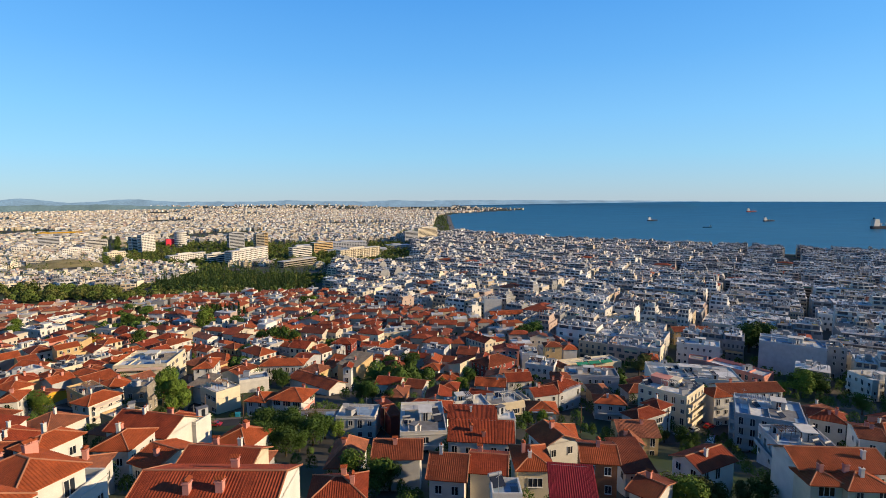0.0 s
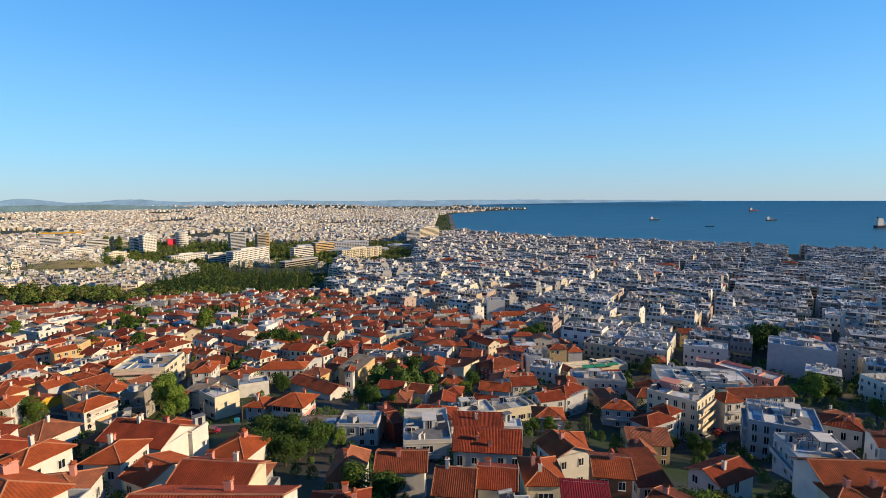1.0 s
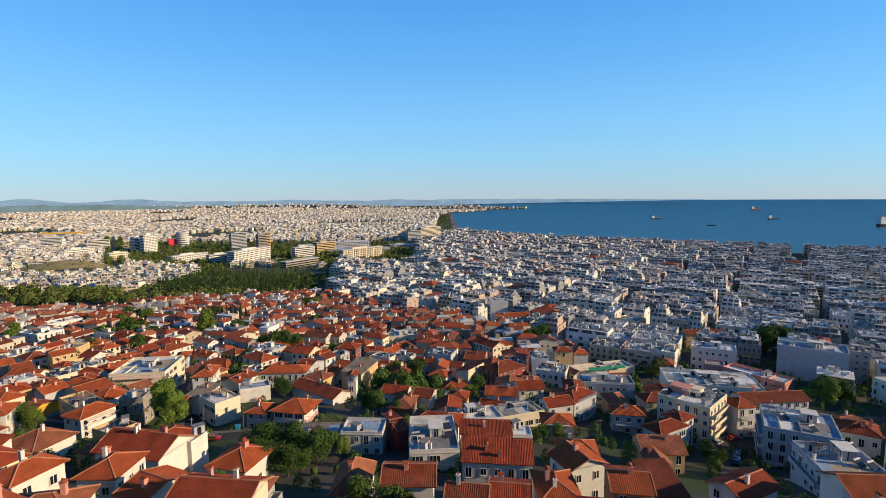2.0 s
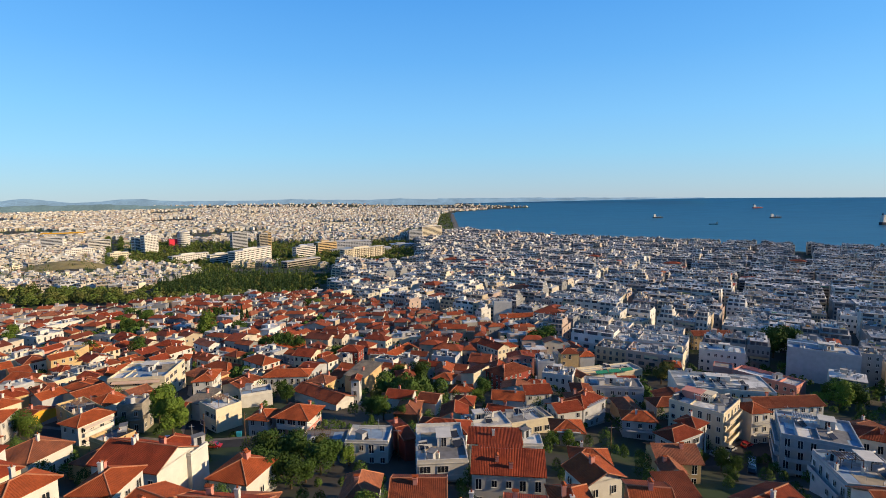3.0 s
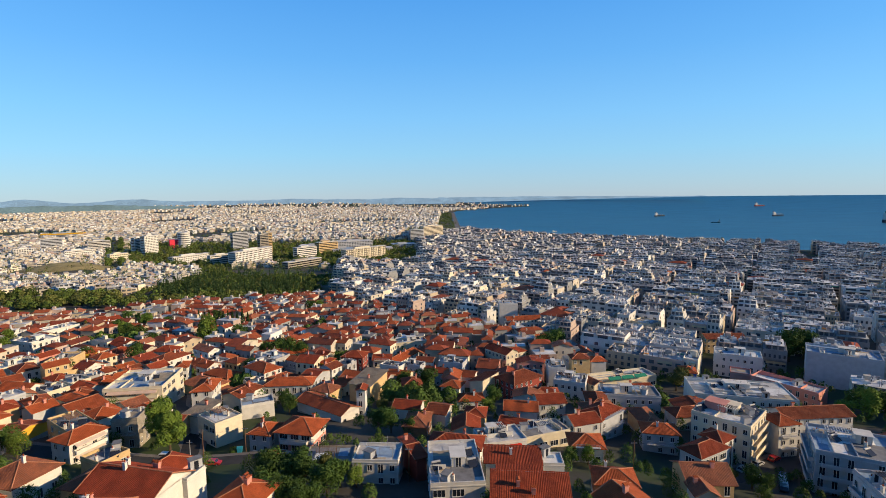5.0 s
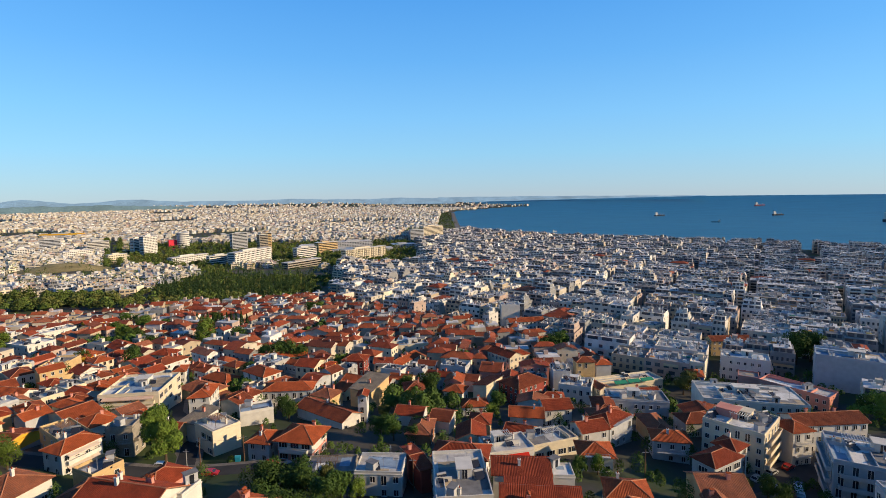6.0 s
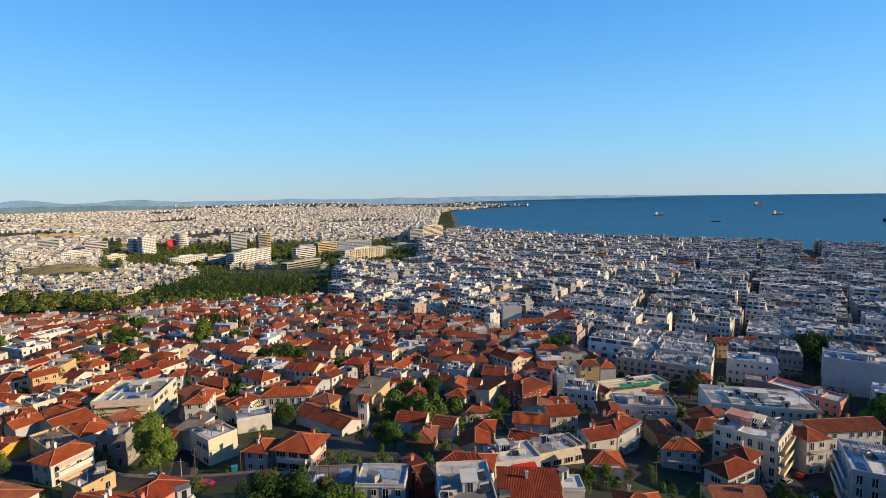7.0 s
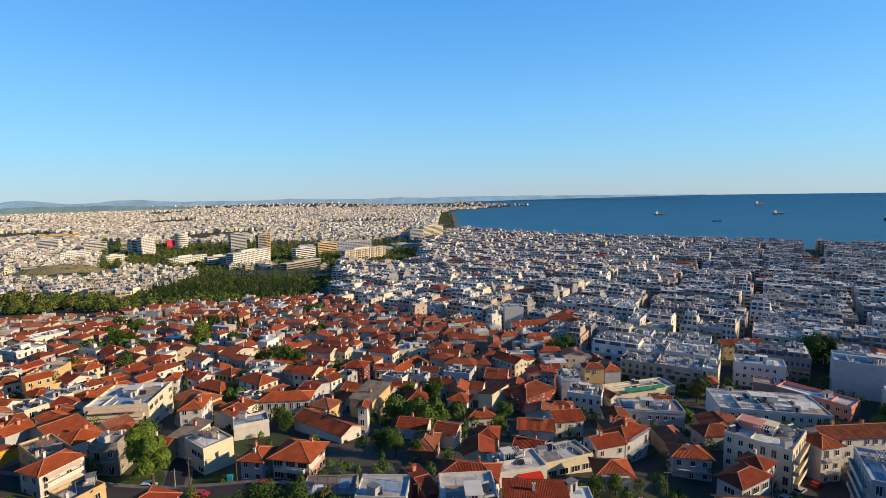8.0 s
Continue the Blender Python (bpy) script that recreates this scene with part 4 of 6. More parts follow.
PAINT = {nm: material("car_paint_" + nm, c, rough=0.3, vary=0.03, spots=0.02, bump=0, coat=0.6) for nm, c in (
    ("red", (0.50, 0.02, 0.02)), ("white", (0.75, 0.75, 0.75)), ("silver", (0.42, 0.43, 0.45)), ("black", (0.02, 0.02, 0.025)), ("blue", (0.03, 0.07, 0.25)))}


def pole(x, y, h, label="grey wooden power pole beside the street"):
    ob = thing("power_pole", pose(x, y, height(x, y)), label, "pole", "street poles")
    s = Shape()
    s.tube([(0, 0, -0.5), (0, 0, h * 0.5), (0.03, 0, h)], [0.16, 0.13, 0.10], 0, 8)
    part("post", s, [WOOD if h > 8 else METAL], ob)
    c = Shape()
    c.box(-0.8, -0.05, h - 0.7, 0.8, 0.05, h - 0.55, 0)
    part("crossarm", c, [METAL], ob)
    return ob


def cable(a, b, sag):
    s = Shape()
    pts = [(a[0] + (b[0] - a[0]) * t, a[1] + (b[1] - a[1]) * t, a[2] + (b[2] - a[2]) * t - sag * 4 * t * (1 - t)) for t in [k / 12 for k in range(13)]]
    s.tube(pts, 0.025, 0, 4)
    return tagged(new("overhead_cable", s.mesh("overhead_cable", [DARK])), "thin black overhead cable between two poles", "cable")


# ---- ships on the bay ----
def ship(x, y, yaw, length, hull, label, kk=1.0):
    px, py, pz = far(x, y, 0)
    k = far_scale(x, y)
    ob = thing("ship", pose(px, py, pz, 0, 0, yaw) @ Matrix.Scale(k, 4), label, "ship", "ships at anchor")
    L, w, h = length * 1.2, length * 0.16, length * 0.10
    s = Shape()
    prof = [(-0.5, 0.8), (-0.42, 1.0), (0.30, 1.0), (0.42, 0.6), (0.5, 0.05)]
    pts, fs = [], []
    for z, f in ((-1, 0.8), (h, 1.0)):
        pts += [(px * L, py * w / 2 * f, z) for px, py in prof] + [(px * L, -py * w / 2 * f, z) for px, py in prof[::-1]]
    n = 2 * len(prof)
    fs = [(k, n + k, n + (k + 1) % n, (k + 1) % n) for k in range(n)] + [tuple(range(n)), tuple(range(2 * n - 1, n - 1, -1))]
    s.poly(pts, [f[::-1] for f in fs], 0)
    part("hull", s, [hull], ob)
    b = Shape()
    b.box(-0.46 * L, -w * 0.46, h, -0.26 * L, w * 0.46, h + 0.19 * L, 0)
    b.box(-0.44 * L, -w * 0.5, h + 0.19 * L, -0.29 * L, w * 0.5, h + 0.23 * L, 0)
    part("superstructure", b, [WALL["white"]], ob)
    f = Shape()
    f.tube([(-0.43 * L, 0, h + 0.22 * L), (-0.43 * L, 0, h + 0.28 * L)], 0.018 * L, 0, 8)
    part("funnel", f, [DARK], ob)
    for q in (-0.15, 0.05, 0.25):
        c = Shape()
        c.box(q * L - 0.012 * L, -0.01 * L, h, q * L + 0.012 * L, 0.01 * L, h + 0.09 * L, 0)
        c.box(q * L - 0.06 * L, -0.008 * L, h + 0.07 * L, q * L + 0.06 * L, 0.008 * L, h + 0.085 * L, 0)
        part("crane", c, [METAL], ob)
    return ob


HULL_DARK = material("ship_hull_dark", (0.05, 0.06, 0.08), vary=0.2)
HULL_RED = material("ship_hull_red", (0.40, 0.10, 0.09), vary=0.2)

street([(-150, 150), (-110, 147), (-82, 147), (-61, 149), (-40, 142), (-18, 134)], 7.0)
street([(-80, 153), (-90, 178), (-106, 196), (-126, 236)], 5.0)
street([(58, 139), (84, 154), (100, 163), (124, 173)], 8.0)
for x, y, yaw, col, lab in ((-70, 147, 3, "red", "small red car parked at the kerb"), (-55.5, 150.8, -10, "red", "red hatchback parked before a house"),
                            (-86, 152.5, 5, "white", "white car parked at the kerb"), (-90, 183, 110, "silver", "silver car in the side street"),
                            (-93.5, 178, 112, "black", "black car in the side street"), (-50, 148.6, -25, "black", "black car parked at the kerb"),
                            (81, 155.5, 30, "silver", "silver car parked at the kerb"), (88, 159, 30, "red", "dark red car parked at the kerb"),
                            (94, 162.6, 28, "white", "white car parked at the kerb"), (74, 145.5, 28, "white", "white car parked beside the road"), (100, 160, 28, "blue", "blue car parked at the kerb"),
                            (78.0, 140.2, 62, "white", "white car in a row of parked cars"), (79.4, 142.6, 60, "silver", "silver car in a row of parked cars"), (80.9, 145.0, 60, "white", "white car in a row of parked cars"),
                            (76.4, 138.0, 62, "black", "black car in a row of parked cars"), (74.0, 150.6, 30, "silver", "silver car beside the road"), (82.6, 147.4, 58, "blue", "blue car in a row of parked cars")):
    car(x, y, yaw, PAINT[col], lab)
for x, y, h in ((-74.5, 151.0, 9.5), (-64.2, 154.6, 8.5), (40.7, 142.3, 8.5), (-135.8, 174.3, 8.5), (-16, 130, 8.5), (70, 150, 8.5)):
    pole(x, y, h)
pole(-78.5, 151.6, 6.0, "slim grey metal street lamp pole")
for a, b in (((-74.5, 151.0), (-64.2, 154.6)), ((-64.2, 154.6), (-16, 130)), ((40.7, 142.3), (70, 150))):
    za, zb = height(*a) + (9.0 if a[0] == -74.5 else 8.0), height(*b) + 8.0
    cable((*a, za), (*b, zb), 0.8)


def recycling_bin(x, y):
    ob = thing("recycling_bin", pose(x, y, height(x, y) + 0.32, 0, 0, 10), "bright blue recycling bin beside the street", "bin")
    s = Shape()
    s.poly([(-0.6, -0.5, 0.15), (0.6, -0.5, 0.15), (0.6, 0.5, 0.15), (-0.6, 0.5, 0.15), (-0.7, -0.6, 1.5), (0.7, -0.6, 1.5), (0.7, 0.6, 1.5), (-0.7, 0.6, 1.5)],
           [(0, 1, 5, 4), (1, 2, 6, 5), (2, 3, 7, 6), (3, 0, 4, 7), (3, 2, 1, 0), (4, 5, 6, 7)], 0)
    paint = material("bin_blue", (0.03, 0.30, 0.45), rough=0.4, vary=0.08)
    part("body", s, [paint], ob)
    lid = Shape()
    lid.tube([(-0.74, 0, 1.5), (0.74, 0, 1.5)], 0.45, 0, 12)
    part("lid", lid, [paint], ob)


recycling_bin(-66.6, 156.0)


def lawn(x, y, w, d, yaw):
    s = Shape()
    m = pose(x, y, 0, 0, 0, yaw)
    for i in range(6):
        for j in range(4):
            q = [m @ Vector((-w / 2 + (i + a) * w / 6, -d / 2 + (j + b) * d / 4, 0)) for a, b in ((0, 0), (1, 0), (1, 1), (0, 1))]
            s.face([(p.x, p.y, height(p.x, p.y) + 0.36) for p in q], 0)
    tagged(new("lawn", s.mesh("lawn", [GRASS])), "patch of sunlit grass round the street tree", "lawn", kind="structure")


lawn(-84, 139.5, 15, 7.5, 0)

ship(1258, 3005, 15, 58, HULL_DARK, "dark cargo ship at anchor on the bay")
ship(1881, 2890, 10, 62, HULL_DARK, "dark freighter at anchor on the bay")
ship(3006, 4888, 8, 88, HULL_RED, "red and white freighter far out on the bay")
ship(1214, 2300, 170, 32, HULL_DARK, "small dark tanker at anchor on the bay")
ship(1925, 2180, 8, 112, HULL_DARK, "large dark cargo ship at anchor on the bay")
ship(392, 1865, 20, 16, WALL["white"], "small white boat close to the shore")


def shore_walk():
    """The promenade that follows the shore, with its row of trees."""
    s = Shape()
    for k in range(40):
        ya, yb = 1950 + k * 48, 1950 + (k + 1) * 48
        xa, xb = 30, 30
        q = [far(xa, ya, 3.4), far(xa + 22, ya, 3.4), far(xb + 22, yb, 3.4), far(xb, yb, 3.4)]
        s.face(q, 0)
        s.face([q[1], q[2], (q[2][0], q[2][1], q[2][2] - 5), (q[1][0], q[1][1], q[1][2] - 5)][::-1], 0)
    tagged(new("pavement", s.mesh("pavement", [PAVING])), "long paved promenade along the shore", "pavement", kind="structure")


shore_walk()


def round_tower(x, y, r, h):
    TAKEN.append((x, y, r + 6))
    ob = thing("round_tower", pose(x, y, height(x, y)), "round white office tower with banded floors", "tower")
    n = 7
    s = Shape()
    s.tube([(0, 0, -2), (0, 0, h)], r, 0, 24)
    part("wall", s, [WALL["white"]], ob)
    for i in range(n):
        b = Shape()
        b.tube([(0, 0, 1 + i * h / n), (0, 0, 1 + i * h / n + 1.6)], r + 0.08, 0, 24)
        part("window", b, [GLASS], ob)
    c = Shape()
    c.tube([(0, 0, h), (0, 0, h + 0.8)], r + 0.5, 0, 24)
    part("roof", c, [DECK["pale"]], ob)


round_tower(-736, 1400, 16, 41)
RED_PANEL = material("red_cladding", (0.85, 0.025, 0.06), rough=0.5, vary=0.08)
ob = thing("pavilion", pose(-762, 1392, height(-762, 1392), 0, 0, 38), "bright red clad pavilion beside the round tower", "building")
s = Shape()
s.box(-10, -8, -2, 10, 8, 22, 0)
s.box(-10.5, -8.5, 22, 10.5, 8.5, 22.8, 0)
part("wall", s, [RED_PANEL], ob)
s = Shape()
s.box(-9, -8.06, 1, 9, -8.0, 3.5, 0)
part("window", s, [GLASS], ob)
TAKEN.append((-762, 1392, 16))

for x, y, yaw, w, d, h, dk in ((-262, 1230, 14, 74, 42, 9, "blue"), (-172, 1236, 14, 62, 40, 10, "pale"), (-350, 1330, 10, 84, 46, 9, "white"), (-120, 1320, 14, 60, 36, 11, "blue"), (-215, 1120, 18, 46, 26, 8, "white")):
    campus_block(x, y, height(x, y), yaw, w, d, h, wall="pale", deck=dk, bands=False)
house(-118, 905, height(-118, 905), 8, 46, 16, 11, kind="hip", tile=0, wall="cream", ribs=False, sides="f", chim=0)

# ---- the nearest houses and trees, one by one ----
house(-24.6, 51.2, 98.2, -0.7, 15.0, 10.2, 6.6, kind='gable', tile=1, wall='white', rise=2.2, over=0.3, sides='lr', skip=0.7, chim=3, seed=3)
house(-59.2, 89.0, 83.8, -1.0, 6.4, 8.0, 8.1, kind='hip', tile=0, wall='white', sides='fr', chim=2)
house(-46.6, 80.1, 86.5, -24.5, 5.5, 8.0, 7.2, kind='gable', tile=0, wall='white', chim=1)
house(-34.0, 74.3, 88.9, -6.4, 10.9, 6.6, 7.4, kind='gable', tile=1, wall='cream', chim=2)
house(-64.6, 107.2, 78.0, -13.0, 15.2, 10.0, 8.4, kind='gable', tile=1, wall='white', rise=2.5, sides='fl', chim=4, seed=8)
flat_house(-56.3, 110.6, 76.6, -13.0, 2.6, 5.0, 9.2, wall='white', deck='white', pent=0, clutter=2, sides='', parapet=0.4)
house(-45.6, 108.8, 77.0, -15.0, 8.6, 9.4, 5.6, kind='hip', tile=0, wall='white', sides='fr', chim=3)
house(-106.4, 148.6, 68.9, -20.0, 7.0, 10.4, 6.7, kind='hip', tile=0, wall='white', over=0.6, balconies='r0sa r1sa', sides='fr', chim=1)
flat_house(-101.0, 161.5, 66.2, 9.0, 7.0, 7.5, 8.6, wall='stone', deck='grey', pent=0, clutter=4, balconies='r1s r2s f1', sides='fr', parapet=0.5)
house(-92.5, 169.5, 64.0, -8.0, 8.0, 7.0, 5.6, kind='gable', tile=1, wall='ochre', chim=1)
house(-86.0, 174.5, 63.9, -22.0, 6.0, 9.0, 6.6, kind='shed', tile=5, wall='white', rise=1.6, sides='', chim=1)
flat_house(-77.1, 167.3, 64.0, -37.2, 10.4, 8.6, 7.6, wall='cream', deck='pale', clutter=3, pent=0, win='band', sides='f', parapet=0.5)
flat_house(-73.8, 188.6, 62.1, 25.0, 10.6, 7.0, 5.0, wall='white', deck='grey', clutter=2, pent=0, sides='r', parapet=0.7)
house(-49.4, 159.6, 65.6, -12.0, 10.2, 9.2, 6.6, kind='hip', tile=0, wall='white', over=1.1, win='band', balconies='f1s', sides='fr', chim=1, lower='pink')
house(-60.2, 159.8, 65.2, -10.0, 6.2, 7.4, 6.0, kind='hip', tile=0, wall='pale', over=0.7, chim=2)
house(-49.4, 189.9, 61.4, -35.0, 22.5, 8.4, 4.2, kind='gable', tile=2, wall='white', rise=1.8, chim=1, sides='r')
house(-70.2, 213.6, 57.4, 4.0, 18.6, 8.0, 7.4, kind='hip', tile=0, wall='white', win='tall', chim=2, sides='fr')
flat_house(-121.5, 202.5, 61.0, 8.0, 20.0, 20.0, 9.2, wall='cream', deck='white', clutter=7, win='band', balconies='f1sa f2sa', sides='fr', pent=1)
house(-95.7, 197.2, 61.3, 10.0, 6.8, 12.0, 8.7, kind='hip', tile=0, wall='white', sides='fr', chim=2)
house(-39.0, 216.3, 56.0, -22.0, 9.4, 14.0, 8.6, kind='shed', tile=5, wall='ochre', rise=1.8, sides='', chim=1)
house(-16.3, 169.6, 64.2, -7.0, 7.0, 10.0, 4.8, kind='hip', tile=3, wall='brick', chim=1, sides='fr')
house(-9.7, 180.1, 62.4, -17.0, 6.4, 8.0, 5.4, kind='gable', tile=2, wall='white', chim=0, sides='')
flat_house(-23.4, 132.7, 71.6, -3.0, 10.6, 8.2, 6.1, wall='white', deck='pale', pent=0, clutter=5, sides='fl', parapet=0.5)
flat_house(-37.5, 143.4, 68.8, 2.0, 12.2, 8.0, 2.8, wall='stone', deck='grey', pent=0, clutter=1, sides='', parapet=0.4)
flat_house(-5.5, 126.2, 72.2, 4.0, 11.4, 18.0, 6.6, wall='white', deck='pale', clutter=10, win='band', balconies='f1s', pent=1, parapet=0.7)
house(8.6, 109.5, 74.7, -6.0, 14.6, 5.8, 7.3, kind='shed', tile=1, wall='white', rise=2.6, chim=2, over=0.3, sides='f')
house(8.0, 118.2, 73.4, -5.0, 9.0, 8.0, 5.2, kind='shed', tile=1, wall='white', rise=1.6, chim=0, sides='')
house(7.6, 127.2, 71.8, -4.0, 12.0, 5.0, 7.6, kind='shed', tile=1, wall='white', rise=1.3, chim=1, sides='')
flat_house(16.6, 127.6, 71.4, -2.0, 4.6, 5.0, 7.2, wall='white', deck='white', pent=0, clutter=1, sides='', parapet=0.4)
house(30.6, 150.6, 66.3, -6.0, 8.0, 7.4, 5.1, kind='hip', tile=0, wall='white', chim=0, over=0.9, balconies='f1', sides='fr')
house(29.6, 124.5, 71.8, -8.0, 8.6, 7.0, 4.6, kind='hip', tile=0, wall='brick', chim=1, sides='fr')
terrace_house = flat_house(7.4, 152.8, 66.8, 14.0, 12.6, 9.0, 5.0, wall='white', deck='pale', clutter=8, pent=1, balconies='f1sa', parapet=0.5)
flat_house(20.8, 161.6, 64.8, 20.0, 14.2, 8.0, 4.6, wall='cream', deck='grey', clutter=3, pent=0, win='band', sides='f', parapet=0.4)
house(33.9, 167.1, 63.0, 17.0, 8.6, 7.0, 6.9, kind='gable', tile=1, wall='white', chim=2)
house(42.0, 173.2, 61.7, 40.0, 12.4, 8.0, 8.1, kind='hip', tile=1, wall='pale', chim=2, balconies='f1 f2', sides='fr')
house(29.3, 193.0, 58.9, 7.0, 9.4, 8.2, 6.5, kind='gable', tile=1, wall='white', chim=2, sides='fl')
house(8.8, 227.4, 52.4, -126.0, 13.0, 6.4, 8.0, kind='shed', tile=2, wall='cream', rise=1.6, sides='', chim=0)
flat_house(46.0, 228.0, 52.2, -22.0, 13.0, 11.0, 7.2, wall='white', deck='white', clutter=8, pent=1)
house(55.0, 228.0, 52.0, -62.0, 8.0, 5.0, 6.4, kind='gable', tile=3, wall='cream', chim=0)
flat_house(62.4, 205.2, 55.3, -8.0, 21.0, 10.0, 7.6, wall='pale', deck='grey', clutter=6, pent=1, parapet=0.5)
house(60.6, 146.3, 63.5, -61.0, 6.0, 11.0, 7.9, kind='hip', tile=1, wall='pale', over=0.6, win='band', chim=0, sides='fr')
house(67.2, 152.2, 62.0, -55.0, 6.0, 6.2, 9.6, kind='hip', tile=1, wall='white', over=0.5, chim=1, sides='fr')
house(56.0, 163.3, 61.6, -12.0, 9.7, 7.0, 6.8, kind='hip', tile=0, wall='pale', chim=1, balconies='f1', sides='fr')
house(50.6, 127.6, 69.0, -3.0, 9.6, 9.0, 6.2, kind='gable', tile=3, wall='ochre', rise=2.3, chim=1, sides='fr')
house(47.6, 121.4, 70.0, -3.0, 4.6, 4.6, 5.0, kind='gablex', tile=3, wall='white', rise=1.4, chim=1, sides='fr')
corner_block = flat_house(77.6, 165.0, 59.8, -46.0, 15.8, 15.4, 12.6, wall='cream', deck='pale', clutter=14, balconies='r1s r2s r3s', sides='fr', pent=1, parapet=0.6)
house(92.7, 164.8, 59.3, 10.0, 6.4, 7.0, 11.0, kind='hip', tile=0, wall='white', over=0.7, balconies='f1 f2', sides='fr', chim=0)
house(108.5, 174.0, 58.6, 4.0, 22.0, 8.0, 9.6, kind='gable', tile=2, wall='white', chim=2)
# white blocks in blue shade: pale grey walls and blue decks carry it
flat_house(95.0, 141.0, 62.3, -28.6, 17.0, 16.6, 12.0, wall='pale', deck='blue', clutter=12, balconies='f1s f2s f3s l1s l2s l3s', sides='fl', win='tall', pent=1, parapet=0.7)
flat_house(85.5, 114.6, 70.6, -12.0, 13.0, 14.3, 7.2, wall='pale', deck='blue', clutter=12, balconies='l1s', sides='fl', pent=1, parapet=0.7)
house(66.3, 82.2, 80.6, -4.0, 14.0, 8.0, 10.8, kind='gable', tile=0, wall='white', rise=1.9, chim=1, sides='f')
house(61.1, 77.6, 81.6, -5.0, 4.8, 4.4, 9.2, kind='hip', tile=0, wall='cream', win='band', chim=1, sides='f')
house(66.8, 76.6, 81.9, -4.0, 6.6, 5.6, 8.9, kind='hip', tile=0, wall='cream', chim=2, sides='f')
house(116.0, 146.0, 62.0, -31.4, 8.6, 8.4, 8.4, kind='hip', tile=1, wall='white', chim=2)
flat_house(137.5, 226.3, 50.7, -55.0, 25.5, 10.0, 6.4, wall='pink', deck='pale', clutter=3, pent=0, sides='f', parapet=0.9)
flat_house(126.0, 241.0, 49.4, -30.0, 8.0, 8.0, 7.6, wall='pink', deck='grey', clutter=1, pent=0, sides='', parapet=0.6)
flat_house(109.8, 214.9, 52.2, -13.4, 36.0, 19.0, 7.2, wall='white', deck='pale', clutter=26, pent=1, sides='fr', parapet=0.5)
flat_house(174.3, 244.3, 48.6, -34.0, 27.3, 16.0, 15.6, wall='pale', deck='blue', clutter=6, sides='', pent=1)
flat_house(136.6, 261.8, 47.6, -27.5, 20.3, 11.6, 11.0, wall='white', deck='white', clutter=8, balconies='r1s r2s r3s', pent=1)
house(104.0, 245.0, 49.2, -20.0, 6.6, 8.0, 7.6, kind='hip', tile=0, wall='blue', chim=1)
flat_house(-247.7, 304.0, 48.3, -19.5, 18.0, 15.0, 9.0, wall='white', deck='white', clutter=4, sides='fr')
flat_house(-196.0, 259.0, 52.0, 8.0, 10.0, 16.0, 8.6, wall='ochre', deck='pale', clutter=4, sides='f')
house(-197.8, 276.0, 50.2, 14.0, 9.0, 10.0, 7.7, kind='hip', tile=0, wall='yellow', balconies='f1s f2s', sides='fr')
house(-185.5, 284.5, 49.3, -20.0, 8.2, 11.4, 7.0, kind='hip', tile=1, wall='pink')
house(-56.1, 71.2, 91.7, 12.8, 9.0, 7.0, 4.3, kind='hip', tile=3, wall='white', chim=2)
house(-89.6, 98.6, 81.7, -20.0, 9.0, 8.0, 5.8, kind='hip', tile=1, wall='cream', chim=2)
house(48.4, 89.0, 78.9, -64.0, 6.0, 9.0, 9.0, kind='gablex', tile=1, wall='white', chim=1, sides='fr')
house(13.5, 168.6, 63.9, -23.0, 7.6, 7.0, 4.2, kind='gable', tile=1, wall='cream', chim=1)
house(1.7, 202.9, 57.7, 5.0, 9.2, 6.8, 4.4, kind='hip', tile=0, wall='white', chim=2)
house(-20.5, 187.6, 61.3, -13.0, 9.0, 7.4, 4.7, kind='gable', tile=1, wall='white', chim=1)
house(-47.2, 53.6, 98.7, 67.7, 7.1, 9.4, 7.0, kind='hip', tile=0, wall='white', chim=2)
house(-44.0, 44.9, 101.7, 73.3, 3.4, 7.4, 6.2, kind='hip', tile=0, wall='white')
flat_house(-45.1, 53.3, 98.7, 89.7, 9.5, 8.0, 4.0, wall='white', deck='blue', pent=0, clutter=4)
house(-129.9, 156.7, 69.5, -8.1, 6.0, 11.4, 3.4, kind='gable', tile=2, wall='yellow', sides='f', win='shutter')
house(-126.5, 142.0, 72.0, 21.0, 5.0, 8.4, 6.7, kind='hip', tile=0, wall='white')
house(-66.6, 80.8, 87.8, -19.3, 5.5, 7.4, 8.0, kind='hip', tile=0, wall='white')
house(-101.3, 107.9, 79.0, 103.2, 11.1, 7.4, 5.6, kind='shed', tile=1, wall='white')
house(-57.1, 59.7, 96.9, 71.2, 2.2, 7.4, 6.3, kind='hip', tile=2, wall='white')
house(-130.9, 246.5, 52.3, 17.9, 5.2, 8.4, 8.7, kind='hip', tile=0, wall='white')
house(-37.2, 189.8, 61.4, 0.0, 3.0, 4.4, 9.9, kind='gablex', tile=1, wall='white', chim=0)
house(-19.7, 97.8, 79.1, 0.0, 6.1, 10.4, 5.3, kind='hip', tile=3, wall='white', chim=1, sides='', rise=2.7)
house(1.0, 79.7, 84.1, -8.6, 5.6, 7.4, 7.5, kind='gable', tile=2, wall='white', rise=2.2, chim=1, sides='f')
house(-8.7, 92.2, 80.4, 0.0, 8.5, 7.4, 7.9, kind='gable', tile=2, wall='white', rise=1.7, chim=1, sides='')
house(-15.5, 70.2, 89.7, 6.7, 7.5, 6.4, 4.1, kind='hip', tile=1, wall='white', chim=2)
house(-15.6, 135.5, 71.0, 26.3, 2.5, 11.4, 6.9, kind='gable', tile=1, wall='red', sides='r')
